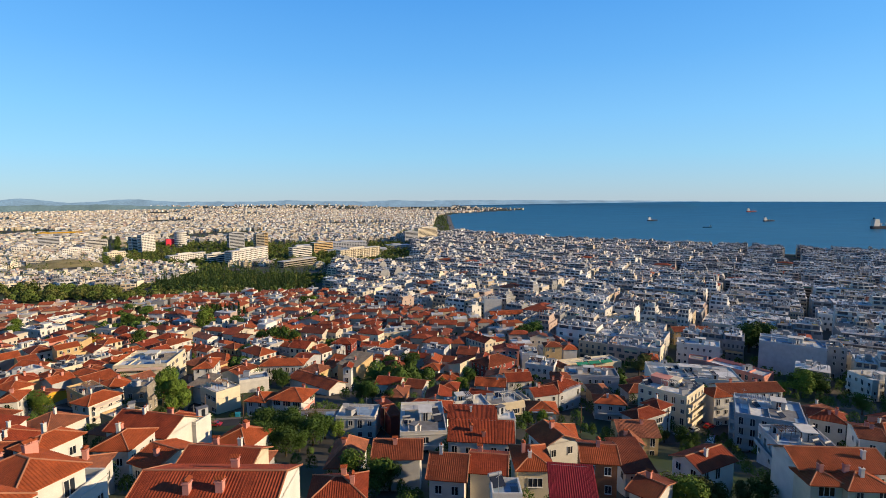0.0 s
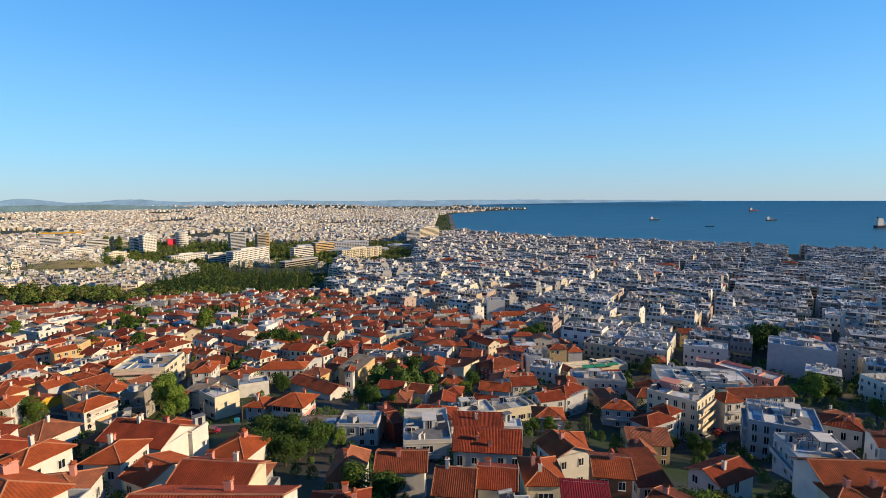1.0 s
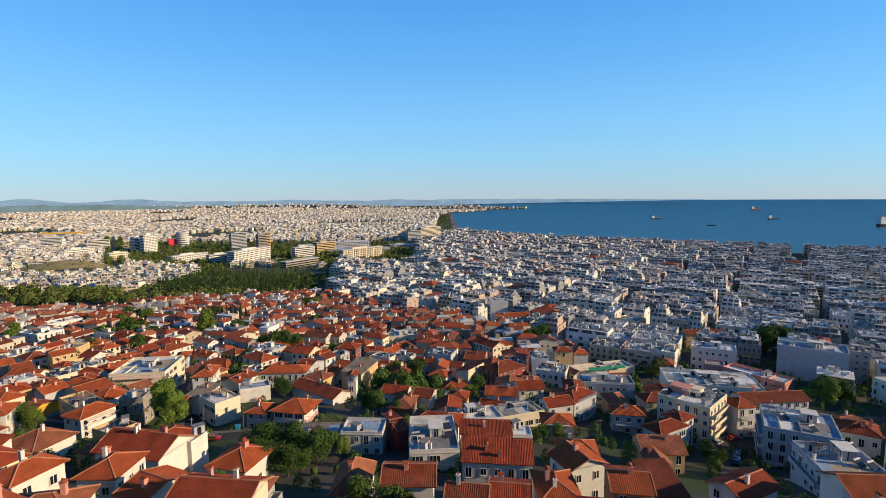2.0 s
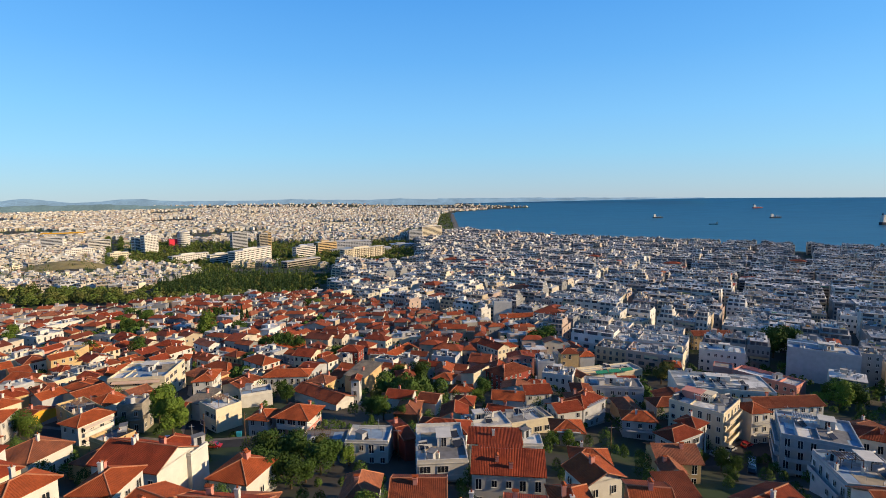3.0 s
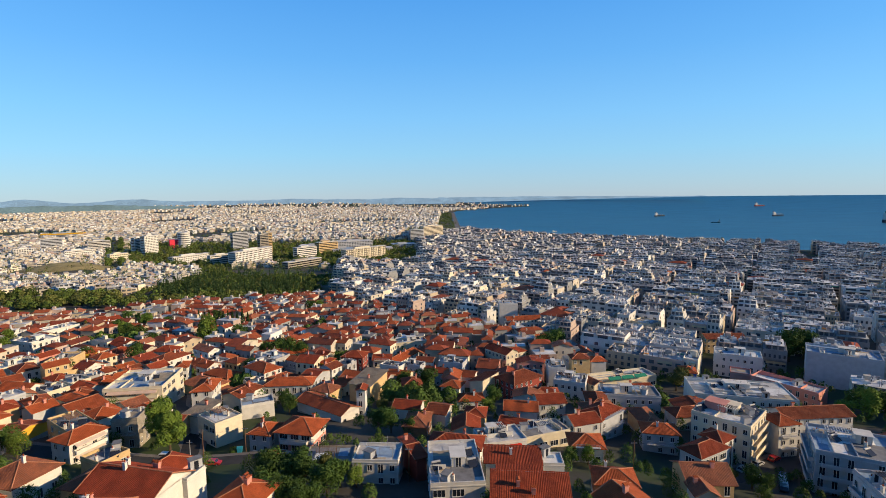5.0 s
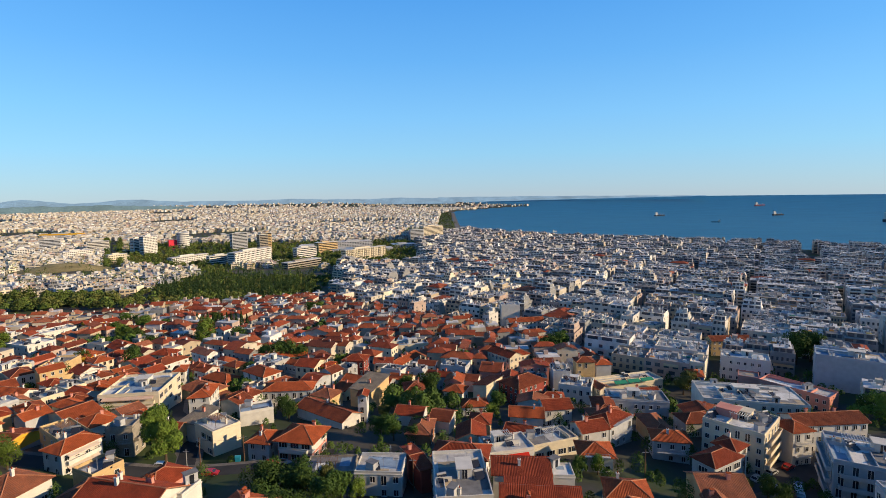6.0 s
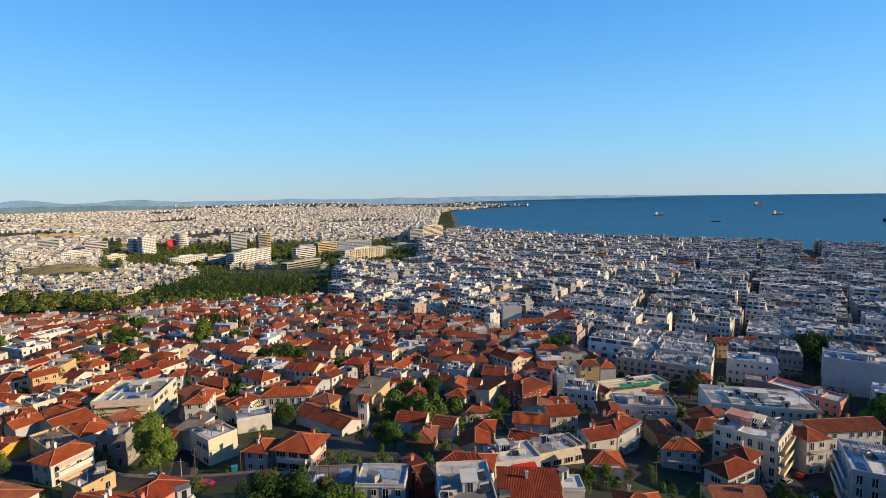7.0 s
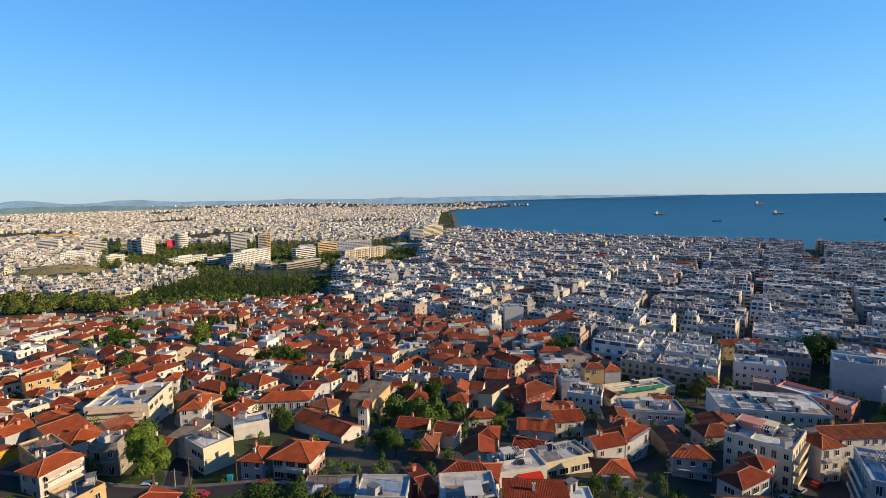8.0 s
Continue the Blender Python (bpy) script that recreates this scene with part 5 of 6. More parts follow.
house(7.7, 81.5, 83.2, -8.5, 5.7, 6.9, 8.2, kind='gable', tile=1, wall='cream', chim=1, sides='f')
house(15.7, 85.8, 81.5, 0.0, 5.9, 8.4, 8.4, kind='hip', tile=0, wall='cream', win='band', sides='f', chim=2)
house(27.5, 85.7, 81.0, -8.5, 5.7, 7.4, 9.9, kind='gable', tile=0, wall='brick', chim=1, sides='f')
house(18.8, 69.7, 87.8, -8.3, 5.8, 5.4, 6.1, kind='shed', tile=4, wall='white', rise=1.8, chim=0, sides='')
flat_house(8.9, 68.0, 89.2, 0.0, 4.2, 4.0, 5.1, wall='white', deck='blue', pent=0, clutter=2)
house(21.9, 96.0, 78.0, 21.0, 7.3, 6.4, 11.0, kind='gablex', tile=0, wall='white', chim=1)
house(23.5, 227.0, 52.3, 37.2, 16.7, 11.4, 8.8, kind='hip', tile=2, wall='red', chim=1)
terraced_block = flat_house(73.2, 243.8, 49.7, 15.5, 29.9, 10.0, 4.8, wall='cream', deck='pale', clutter=8, balconies='f1s f2sa', win='band')
house(37.3, 95.6, 77.6, 2.9, 5.5, 9.4, 6.4, kind='shed', tile=2, wall='white', rise=2, chim=0)
house(34.5, 78.8, 82.9, -47.0, 4.0, 7.4, 5.7, kind='gable', tile=2, wall='white', chim=1)
house(108.9, 123.7, 67.8, -23.4, 5.0, 9.4, 8.3, kind='gable', tile=2, wall='white', chim=2)
flat_house(190.3, 239.5, 48.9, -24.5, 9.6, 12.0, 15.0, wall='grey', deck='grey', clutter=4)
flat_house(174.9, 197.0, 54.2, -89.1, 12.0, 12.0, 9.3, wall='white', deck='pale', clutter=4, balconies='f1s f2s')
house(-174.0, 208.1, 61.3, -11.7, 13.8, 12.4, 3.4, kind='gable', tile=0, wall='white', sides='f')
house(-196.8, 306.6, 47.6, -34.9, 14.6, 11.4, 6.5, kind='gable', tile=1, wall='white', sides='f')
house(-266.8, 380.7, 42.6, 54.2, 11.7, 9.4, 7.0, kind='gable', tile=1, wall='yellow', chim=2)
house(-259.9, 389.4, 41.9, 57.3, 7.9, 9.4, 6.9, kind='gable', tile=1, wall='white')
flat_house(-272.5, 349.9, 44.9, 64.9, 24.0, 12.0, 7.2, wall='white', deck='pale', clutter=5)
flat_house(-284.6, 330.1, 46.6, 7.9, 9.7, 12.0, 7.5, wall='white', deck='white', clutter=2)
house(-161.5, 288.2, 48.6, -9.9, 11.2, 9.4, 7.2, kind='hip', tile=1, wall='pale')
house(-71.7, 250.0, 51.1, -16.4, 9.5, 10.4, 10.8, kind='gable', tile=1, wall='cream', win='shutter')
house(-64.3, 251.8, 50.7, -26.4, 3.4, 7.4, 9.9, kind='hip', tile=1, wall='yellow')
house(-52.5, 259.7, 49.8, -9.9, 10.6, 8.4, 11.1, kind='hip', tile=1, wall='red', win='tall')
house(-39.7, 266.2, 49.1, 0.0, 8.9, 7.4, 7.9, kind='gable', tile=1, wall='cream', win='tall', balconies='f1 f2')
house(-31.7, 275.5, 48.3, 61.7, 25.0, 7.4, 5.9, kind='gable', tile=0, wall='white', win='tall', chim=3)
flat_house(-30.3, 309.9, 45.6, 13.8, 21.0, 9.0, 6.8, wall='cream', deck='pale', clutter=5)
house(-95.9, 280.5, 48.6, 18.6, 26.2, 8.4, 7.2, kind='gable', tile=0, wall='cream', chim=3)
house(-22.3, 226.4, 53.4, 11.0, 7.8, 9.4, 6.0, kind='hip', tile=2, wall='grey')
house(20.8, 271.5, 48.1, -51.0, 15.6, 8.4, 10.8, kind='gable', tile=1, wall='cream', chim=2)
house(28.6, 283.7, 47.1, 28.2, 11.6, 7.4, 7.4, kind='hip', tile=1, wall='cream')
flat_house(40.3, 404.0, 38.0, 0.0, 14.0, 12.0, 16.2, wall='white', deck='pale', sides='', clutter=3)
house(47.6, 374.4, 40.1, 9.9, 25.2, 8.4, 9.2, kind='gable', tile=0, wall='white', chim=3)
flat_house(108.2, 475.0, 32.7, 0.0, 10.4, 10.0, 2.5, wall='cream', deck='pale', sides='', clutter=2)
flat_house(128.6, 484.5, 31.9, 0.0, 6.3, 9.0, 9.0, wall='ochre', deck='pale', clutter=2)
flat_house(130.2, 358.8, 40.4, -49.2, 14.4, 14.0, 9.5, wall='cream', deck='grey', clutter=3)
flat_house(167.8, 364.0, 39.7, 0.0, 4.6, 8.0, 4.5, wall='cream', deck='pale', sides='', clutter=0)
house(156.1, 310.7, 43.7, 0.4, 22.9, 8.4, 9.3, kind='gable', tile=2, wall='ochre', chim=2)
tree(-84.5, 152.4, 65.7, 1.18, 'big')
tree(-47.0, 128.0, 71.2, 1.10, 2)
tree(-42.5, 131.0, 71.0, 1.00, 0)
tree(-40.0, 126.0, 72.2, 1.10, 2)
tree(-46.0, 121.5, 72.9, 1.00, 0)
tree(-36.0, 134.0, 70.7, 0.80, 3)
tree(-50.5, 135.0, 69.4, 0.90, 2)
tree(-33.0, 121.0, 73.8, 0.90, 2)
tree(-44.1, 115.5, 75.3, 0.70, 0)
tree(-40.4, 112.7, 75.9, 0.85, 2)
tree(-36.9, 111.8, 76.1, 0.85, 2)
tree(-35.0, 116.0, 75.0, 0.70, 0)
tree(-31.3, 126.5, 72.9, 0.80, 0)
tree(-27.6, 126.5, 72.9, 0.60, 1)
tree(-29.0, 171.2, 64.4, 0.95, 2)
tree(-24.6, 168.5, 64.9, 0.90, 0)
tree(-18.5, 166.4, 65.1, 0.70, 2)
tree(-30.2, 192.0, 60.8, 0.70, 3)
tree(-16.2, 173.3, 63.9, 0.80, 0)
tree(-45.6, 162.3, 65.6, 0.70, 3)
tree(-16.9, 88.4, 82.0, 0.90, 1)
tree(-12.0, 87.3, 82.1, 0.80, 0)
tree(-10.0, 88.4, 81.7, 0.70, 2)
tree(-63.0, 189.7, 61.8, 0.90, 0)
tree(-68.7, 200.0, 60.2, 0.70, 2)
tree(-16.1, 232.3, 52.2, 1.49, 0)
tree(10.8, 204.8, 57.1, 1.00, 0)
tree(6.8, 193.5, 59.6, 0.70, 1)
tree(6.3, 88.7, 80.9, 0.80, 0)
tree(8.3, 87.2, 81.3, 0.80, 2)
tree(25.6, 145.2, 67.4, 0.60, 0)
tree(29.9, 145.2, 67.1, 0.60, 1)
tree(59.8, 135.1, 66.3, 0.65, 1)
tree(64.5, 140.1, 64.5, 0.55, 3)
tree(68.1, 137.3, 64.9, 0.70, 0)
tree(70.8, 136.1, 64.9, 0.55, 0)
tree(39.5, 82.6, 81.5, 0.80, 1)
tree(41.1, 79.9, 82.3, 0.90, 1)
tree(46.1, 81.8, 81.4, 0.80, 3)
tree(56.9, 84.9, 79.9, 0.70, 2)
tree(61.4, 87.0, 79.0, 0.75, 0)
tree(54.2, 86.3, 79.6, 0.55, 3)
tree(145.2, 195.5, 55.3, 1.40, 1)
tree(152.7, 196.2, 54.9, 1.30, 0)
tree(136.7, 194.7, 55.6, 0.90, 1)
tree(151.1, 208.6, 52.5, 1.10, 0)
tree(146.0, 168.0, 60.4, 0.90, 0)
tree(179.8, 287.2, 45.2, 2.03, 0)
tree(191.1, 291.9, 44.8, 2.03, 2)
tree(51.0, 302.9, 45.3, 1.62, 0)
tree(57.4, 309.2, 44.8, 1.62, 2)
tree(45.7, 302.9, 45.4, 1.35, 0)
tree(101.4, 241.9, 49.6, 1.35, 3)
tree(94.9, 236.0, 50.2, 1.22, 3)
tree(-99.7, 282.8, 48.4, 1.62, 0)
tree(-93.2, 282.8, 48.4, 1.62, 0)
tree(-105.5, 285.1, 48.3, 1.35, 1)
tree(-86.6, 282.8, 48.3, 1.35, 2)
tree(-61.6, 265.9, 49.4, 1.35, 1)
tree(-57.8, 270.3, 49.0, 1.35, 0)
tree(-162.4, 335.6, 44.9, 2.03, 1)
tree(-172.5, 276.0, 49.7, 1.49, 0)
tree(-191.7, 252.4, 52.6, 1.22, 0)
tree(-124.3, 146.2, 71.0, 0.90, 0)
tree(-119.3, 143.2, 71.2, 0.80, 1)
tree(-125.9, 139.2, 72.5, 0.70, 0)
tree(-184.2, 242.3, 54.5, 1.08, 1)
tree(-102.9, 257.4, 50.7, 1.08, 0)
tree(-259.8, 295.9, 49.0, 1.49, 1)
tree(-197.3, 274.9, 50.1, 1.22, 0)
tree(-26.0, 236.2, 52.0, 1.08, 1)
tree(-189.7, 388.6, 41.3, 1.09, 'cypress')
tree(-183.2, 382.3, 41.7, 1.21, 'cypress')
tree(-175.7, 374.6, 42.2, 1.32, 'cypress')
tree(-179.3, 390.1, 41.1, 1.09, 'cypress')
tree(-172.6, 382.3, 41.6, 1.21, 'cypress')
tree(-165.8, 374.6, 42.1, 1.32, 'cypress')
tree(-169.4, 390.1, 41.0, 1.09, 'cypress')
tree(-162.5, 382.3, 41.5, 1.21, 'cypress')
tree(-155.4, 374.6, 42.0, 1.32, 'cypress')
tree(-194.2, 388.6, 41.3, 1.09, 'cypress')
tree(-154.6, 382.3, 41.4, 1.21, 'cypress')
tree(-232.9, 382.4, 42.2, 1.35, 0)
tree(-231.3, 387.1, 41.8, 1.35, 1)
tree(-237.1, 358.3, 44.0, 1.35, 0)
tree(-229.4, 353.9, 44.2, 1.35, 1)
tree(-219.0, 342.6, 45.0, 1.35, 2)
tree(-185.1, 314.5, 46.8, 1.35, 0)
tree(-128.1, 457.0, 35.7, 1.35, 2)
tree(-120.3, 456.9, 35.6, 1.35, 1)
tree(-256.9, 403.1, 40.9, 1.35, 2)
tree(-279.6, 321.1, 47.3, 1.35, 1)
tree(-188.9, 406.3, 40.0, 1.35, 0)
tree(-210.6, 377.7, 42.3, 1.35, 0)
tree(-141.1, 335.6, 44.7, 1.35, 0)
tree(-205.3, 333.0, 45.6, 1.35, 2)
campus_block(-387.8, 987.0, 10.2, 75.2, 113.8, 16.0, 27.8, wall='white', bands=False)
campus_block(-441.0, 973.6, 10.9, 53.7, 49.6, 12.0, 19.2, wall='white')
campus_block(-527.5, 1022.3, 9.6, 67.6, 86.6, 12.0, 14.7, wall='white', bands=False)
campus_block(-428.4, 1162.3, 5.9, 46.7, 20.6, 14.0, 49.0, wall='stone')
campus_block(-427.5, 1190.5, 5.3, 38.7, 16.0, 14.0, 51.6, wall='ochre')
campus_block(-539.9, 1299.7, 3.9, 47.9, 40.4, 14.0, 45.1, wall='pale')
campus_block(-304.5, 1064.2, 7.5, 53.5, 49.8, 14.0, 26.8, wall='white')
campus_block(-293.5, 1204.7, 4.7, 43.9, 50.5, 20.0, 27.2, wall='ochre')
campus_block(-183.0, 1079.3, 6.9, 52.0, 114.3, 14.0, 22.7, wall='cream', bands=False, fins=True)
campus_block(-271.8, 929.0, 11.7, 59.6, 81.1, 16.0, 11.9, wall='stone')
campus_block(-363.5, 1002.3, 9.6, 23.7, 74.7, 16.0, 4.5, wall='grey')
campus_block(-243.3, 1293.8, 3.8, 20.3, 86.4, 40.0, 21.9, wall='pale', bands=False)
campus_block(-749.8, 1216.5, 5.6, 75.2, 31.0, 12.0, 40.6, wall='white')
campus_block(-713.2, 1199.8, 5.9, 71.1, 37.0, 14.0, 45.6, wall='white', bands=False)
campus_block(-1370.0, 1790.0, 4.0, 24.4, 124.0, 40.0, 13.0, wall='pale', deck='yellow', cap=4.0)
campus_block(-1035.5, 1310.2, 4.5, 41.6, 45.1, 14.0, 33.5, wall='pale')
campus_block(-883.2, 1270.4, 4.9, 39.4, 47.3, 14.0, 30.0, wall='white')
campus_block(-71.6, 835.3, 14.1, 41.1, 30.4, 14.0, 11.9, wall='white', bands=False)
campus_block(-51.8, 1535.5, 3.0, 46.5, 82.7, 16.0, 44.2, wall='cream')
campus_block(-96.5, 1496.2, 3.1, 28.1, 42.5, 14.0, 35.6, wall='pale')
campus_block(-119.7, 894.6, 12.2, 48.5, 80.1, 14.0, 9.2, wall='cream')
campus_block(-962.1, 1139.6, 7.7, 48.7, 39.9, 14.0, 21.9, wall='white', bands=False)
campus_block(-818.7, 1108.2, 8.0, 62.7, 56.3, 14.0, 20.3, wall='white', bands=False)
campus_block(-683.7, 1038.1, 9.8, 59.1, 35.0, 12.0, 17.5, wall='cream', bands=False)

def added(parent, name, x0, y0, z0, x1, y1, z1, mat, label):
    """A box-shaped part with a slab that juts out over it."""
    q = Shape()
    q.box(x0, y0, z0, x1, y1, z1, 0)
    q.box(x0 - 0.2, y0 - 0.2, z1, x1 + 0.2, y1 + 0.2, z1 + 0.12, 0)
    return part(name, q, [mat], parent, label)


def blind(parent, x0, x1, y, z, deep, mat, label):
    """A sloping cloth awning on a front wall."""
    q = Shape()
    q.poly([(x0, y, z), (x1, y, z), (x1, y - deep, z - 0.7), (x0, y - deep, z - 0.7), (x0, y, z - 0.05), (x1, y, z - 0.05), (x1, y - deep, z - 1.0), (x0, y - deep, z - 1.0)],
           [(0, 3, 2, 1), (4, 5, 6, 7), (3, 7, 6, 2), (0, 4, 7, 3), (1, 2, 6, 5), (0, 1, 5, 4)], 0)
    return part("awning", q, [mat], parent, label)


added(corner_block, "penthouse", -6.2, -2.0, 12.64, -0.6, 2.4, 15.0, WALL["pink"], "pink rooftop room")
GREEN_CLOTH = material("green_awning_cloth", (0.03, 0.26, 0.16), vary=0.1)
RED_CLOTH = material("red_awning_cloth", (0.62, 0.035, 0.02), vary=0.1)
for k in range(3):
    blind(terraced_block, -10.5 + 6.6 * k, -4.6 + 6.6 * k, -5.1, 7.0, 1.7, GREEN_CLOTH, "green cloth awning")
blind(terrace_house, -1.5, 4.6, -4.6, 4.4, 1.8, RED_CLOTH, "bright red cloth awning")

# yards and lanes on the uphill side of the larger houses
LANES = [((1 - q / math.hypot(x, y)) * x, (1 - q / math.hypot(x, y)) * y, min(r, 4.2)) for x, y, r in TAKEN if y < 240 for q in (8, 14)]


# ---- downtown: blocks of flats in rows along the shore ----
def pane(s, x0, x1, y, z0, z1, sy, mat=7):
    """A recess-dark glazed field on a front or back wall."""
    q = [(x0, y, z0), (x1, y, z0), (x1, y, z1), (x0, y, z1)]
    s.face(q if sy < 0 else q[::-1], mat)


def lid(s, x0, y0, z0, x1, y1, z1, mat, top=None):
    """A box that stands on something: no underside."""
    i = len(s.v)
    s.v.extend([(x0, y0, z0), (x1, y0, z0), (x1, y1, z0), (x0, y1, z0), (x0, y0, z1), (x1, y0, z1), (x1, y1, z1), (x0, y1, z1)])
    for k, f in enumerate(((0, 1, 5, 4), (1, 2, 6, 5), (2, 3, 7, 6), (3, 0, 4, 7), (4, 5, 6, 7))):
        s.f.append(tuple(i + j for j in f))
        s.m.append(top if top is not None and k == 4 else mat)
        s.uv.extend((s.v[i + j][0] + s.v[i + j][1], s.v[i + j][2]) for j in f)


def flats(w, d, h, wall, deck, rng, fine=True):
    """The parts of a block of flats, in its own axes: wall, roof deck, set-back storeys, stair head, roof clutter, and a balcony with its glazing for each floor and side."""
    out = []
    n = max(2, int(h / 2.95))
    fl = h / n
    s = Shape()
    lid(s, -w / 2, -d / 2, -6, w / 2, d / 2, h - 0.02, wall, deck)
    if fine:
        for a in ((-w / 2, -d / 2, w / 2, -d / 2 + 0.25), (-w / 2, d / 2 - 0.25, w / 2, d / 2), (-w / 2, -d / 2 + 0.25, -w / 2 + 0.25, d / 2 - 0.25), (w / 2 - 0.25, -d / 2 + 0.25, w / 2, d / 2 - 0.25)):
            lid(s, a[0], a[1], h - 0.02, a[2], a[3], h + 0.9, wall)
    out.append(("wall", s))
    if fine:
        s = Shape()
        lid(s, -w / 2 + 0.26, -d / 2 + 0.26, h - 0.1, w / 2 - 0.26, d / 2 - 0.26, h + 0.06, deck)
        out.append(("roof_deck", s))
    base, a, f0, f1 = h + 0.06, w / 2, d / 2, d / 2
    for k in range(rng.choice((0, 0, 1, 1, 1, 2)) if h > 9 else rng.choice((0, 0, 1))):      # storeys that step back from the street
        s = Shape()
        f0, f1 = f0 - rng.uniform(1.6, 2.8), f1 - rng.uniform(1.2, 2.8)
        a -= rng.choice((0.15, 0.15, 0.4, 1.2))
        if f0 + f1 < 5:
            break
        lid(s, -a, -f0, base - 0.06, a, f1, base + 2.75, wall, deck)
        for j in range(3):
            xa = -a + (j + 0.14) * 2 * a / 3
            pane(s, xa, xa + 0.72 * 2 * a / 3, -f0 - 0.05, base + 0.35, base + 2.3, -1)
        s.box(-a, -f0 - 0.9, base + 2.55, a, -f0, base + 2.75, wall)
        out.append(("set_back_storey", s))
        base += 2.8
    s = Shape()
    x, y, r, t = rng.uniform(-0.2, 0.2) * w, rng.uniform(-0.1, 0.2) * d, rng.uniform(0.9, 1.6), rng.uniform(1.0, 2.0)
    lid(s, x - r, y - t, base - 0.1, x + r, y + t, base + rng.uniform(1.8, 2.8), wall if rng.random() < 0.7 else 4)
    out.append(("stair_head", s))
    s = Shape()
    for q in range(int((1.9 if fine else 0.95) * w)):      # flues, tanks, solar heaters and masts
        x, y = rng.uniform(-0.92, 0.92) * a, rng.uniform(-0.9 * f0, 0.9 * f1)
        k = rng.random()
        if k < 0.45:
            e = rng.uniform(0.18, 0.4)
            lid(s, x - e, y - e, base - 0.1, x + e, y + e, base + rng.uniform(0.7, 2.0), rng.choice((0, 4, 0, 0, 6)))
        elif k < 0.72:
            lid(s, x - 0.8, y - 0.25, base - 0.1, x + 0.8, y + 0.25, base + rng.uniform(0.7, 1.3), rng.choice((0, 0, 12, 7)))
        elif k < 0.86:
            lid(s, x - 0.08, y - 0.08, base - 0.1, x + 0.08, y + 0.08, base + rng.uniform(2.0, 3.6), 12)
        else:
            e = rng.uniform(0.6, 1.5)
            lid(s, x - e, y - 0.8, base - 0.1, x + e, y + 0.8, base + rng.uniform(0.25, 0.6), rng.choice((7, 10, 4, 13)))
    out.append(("roof_clutter", s))
    bal = rng.random() < 0.8
    back = Shape()
    for i in range(n):
        z, y0 = i * fl, -d / 2
        s = Shape()
        glazing(s, -w / 2, w / 2, rng.choice((3, 4, 5)) if fine else 2, rng.uniform(0.34, 0.6) if fine else 0.74, y0 - 0.05, z + 0.35, z + 2.25, -1, 7, wall)
        out.append(("window", s))
        if fine:
            glazing(back, -w / 2, w / 2, 3, 0.6, d / 2 + 0.05, z + 0.6, z + 2.4, 1, 7, wall)
        if bal and i:
            e = w / 2 - 0.3
            s = Shape()
            prof = [(y0, z - 0.16), (y0 - 1.3, z - 0.16), (y0 - 1.3, z + 0.8), (y0 - 1.2, z + 0.8), (y0 - 1.2, z), (y0, z)]
            s.poly([(-e, q, r) for q, r in prof] + [(e, q, r) for q, r in prof],
                   [(0, 6, 7, 1), (1, 7, 8, 2), (2, 8, 9, 3), (3, 9, 10, 4), (4, 10, 11, 5), (0, 1, 4, 5), (1, 2, 3, 4), (6, 11, 10, 7), (7, 10, 9, 8)], wall)
            out.append(("balcony", s))
            if rng.random() < 0.3:      # an awning let down over part of the balcony
                x0, x1 = sorted((rng.uniform(-e, e), rng.uniform(-e, e)))
                s = Shape()
                s.face([(x0, y0 - 1.32, z + 1.7), (x1, y0 - 1.32, z + 1.7), (x1, y0 - 0.1, z + 2.6), (x0, y0 - 0.1, z + 2.6)], 13)
                out.append(("awning", s))
    if fine:
        out.append(("back_windows", back))
    s = Shape()
    for i in range(n):        # windows of the end walls
        for sx in (-1, 1):
            if rng.random() < (0.7 if fine else 0.35):
                x = sx * (w / 2 + 0.05)
                for yy in (-d / 4, d / 5):
                    q = [(x, yy - 0.7, i * fl + 0.8), (x, yy + 0.7, i * fl + 0.8), (x, yy + 0.7, i * fl + 2.3), (x, yy - 0.7, i * fl + 2.3)]
                    s.face(q if sx > 0 else q[::-1], 7)
    if s.f:
        out.append(("side_window", s))
    return out


GRID = radians(-33.2)        # the shore's direction
UX, UY = math.cos(GRID), math.sin(GRID)
SHORE = [(1500, 712), (829, 1174), (300, 1525)]


def old_town(x, y):
    """Whether a place belongs to the tiled old town."""
    a = x / max(y, 1)
    edge = np.interp(a, [-1.0, -0.88, -0.71, -0.55, -0.35, -0.27, -0.21, -0.095, 0.02, 0.10, 0.22, 0.30, 0.5, 1.0], [415, 420, 430, 480, 525, 545, 490, 432, 395, 360, 300, 238, 172, 150])
    return y < edge


def park(x, y):
    """Woods and campus ground, which carry no rows of houses."""
    a = x / max(y, 1)
    if y < 860:
        lim = np.interp(a, [-1.0, -0.62, -0.50, -0.35, -0.24], [465, 485, 500, 545, 600])
        top = np.interp(a, [-1.0, -0.64, -0.56, -0.50, -0.46, -0.42, -0.24], [570, 580, 660, 760, 900, 765, 765])
        return -1.0 < a < -0.24 and lim < y < top
    return -0.64 < a < -0.06 and np.interp(a, [-0.64, -0.50, -0.45, -0.42, -0.24], [960, 860, 860, 930, 930]) < y < 1500


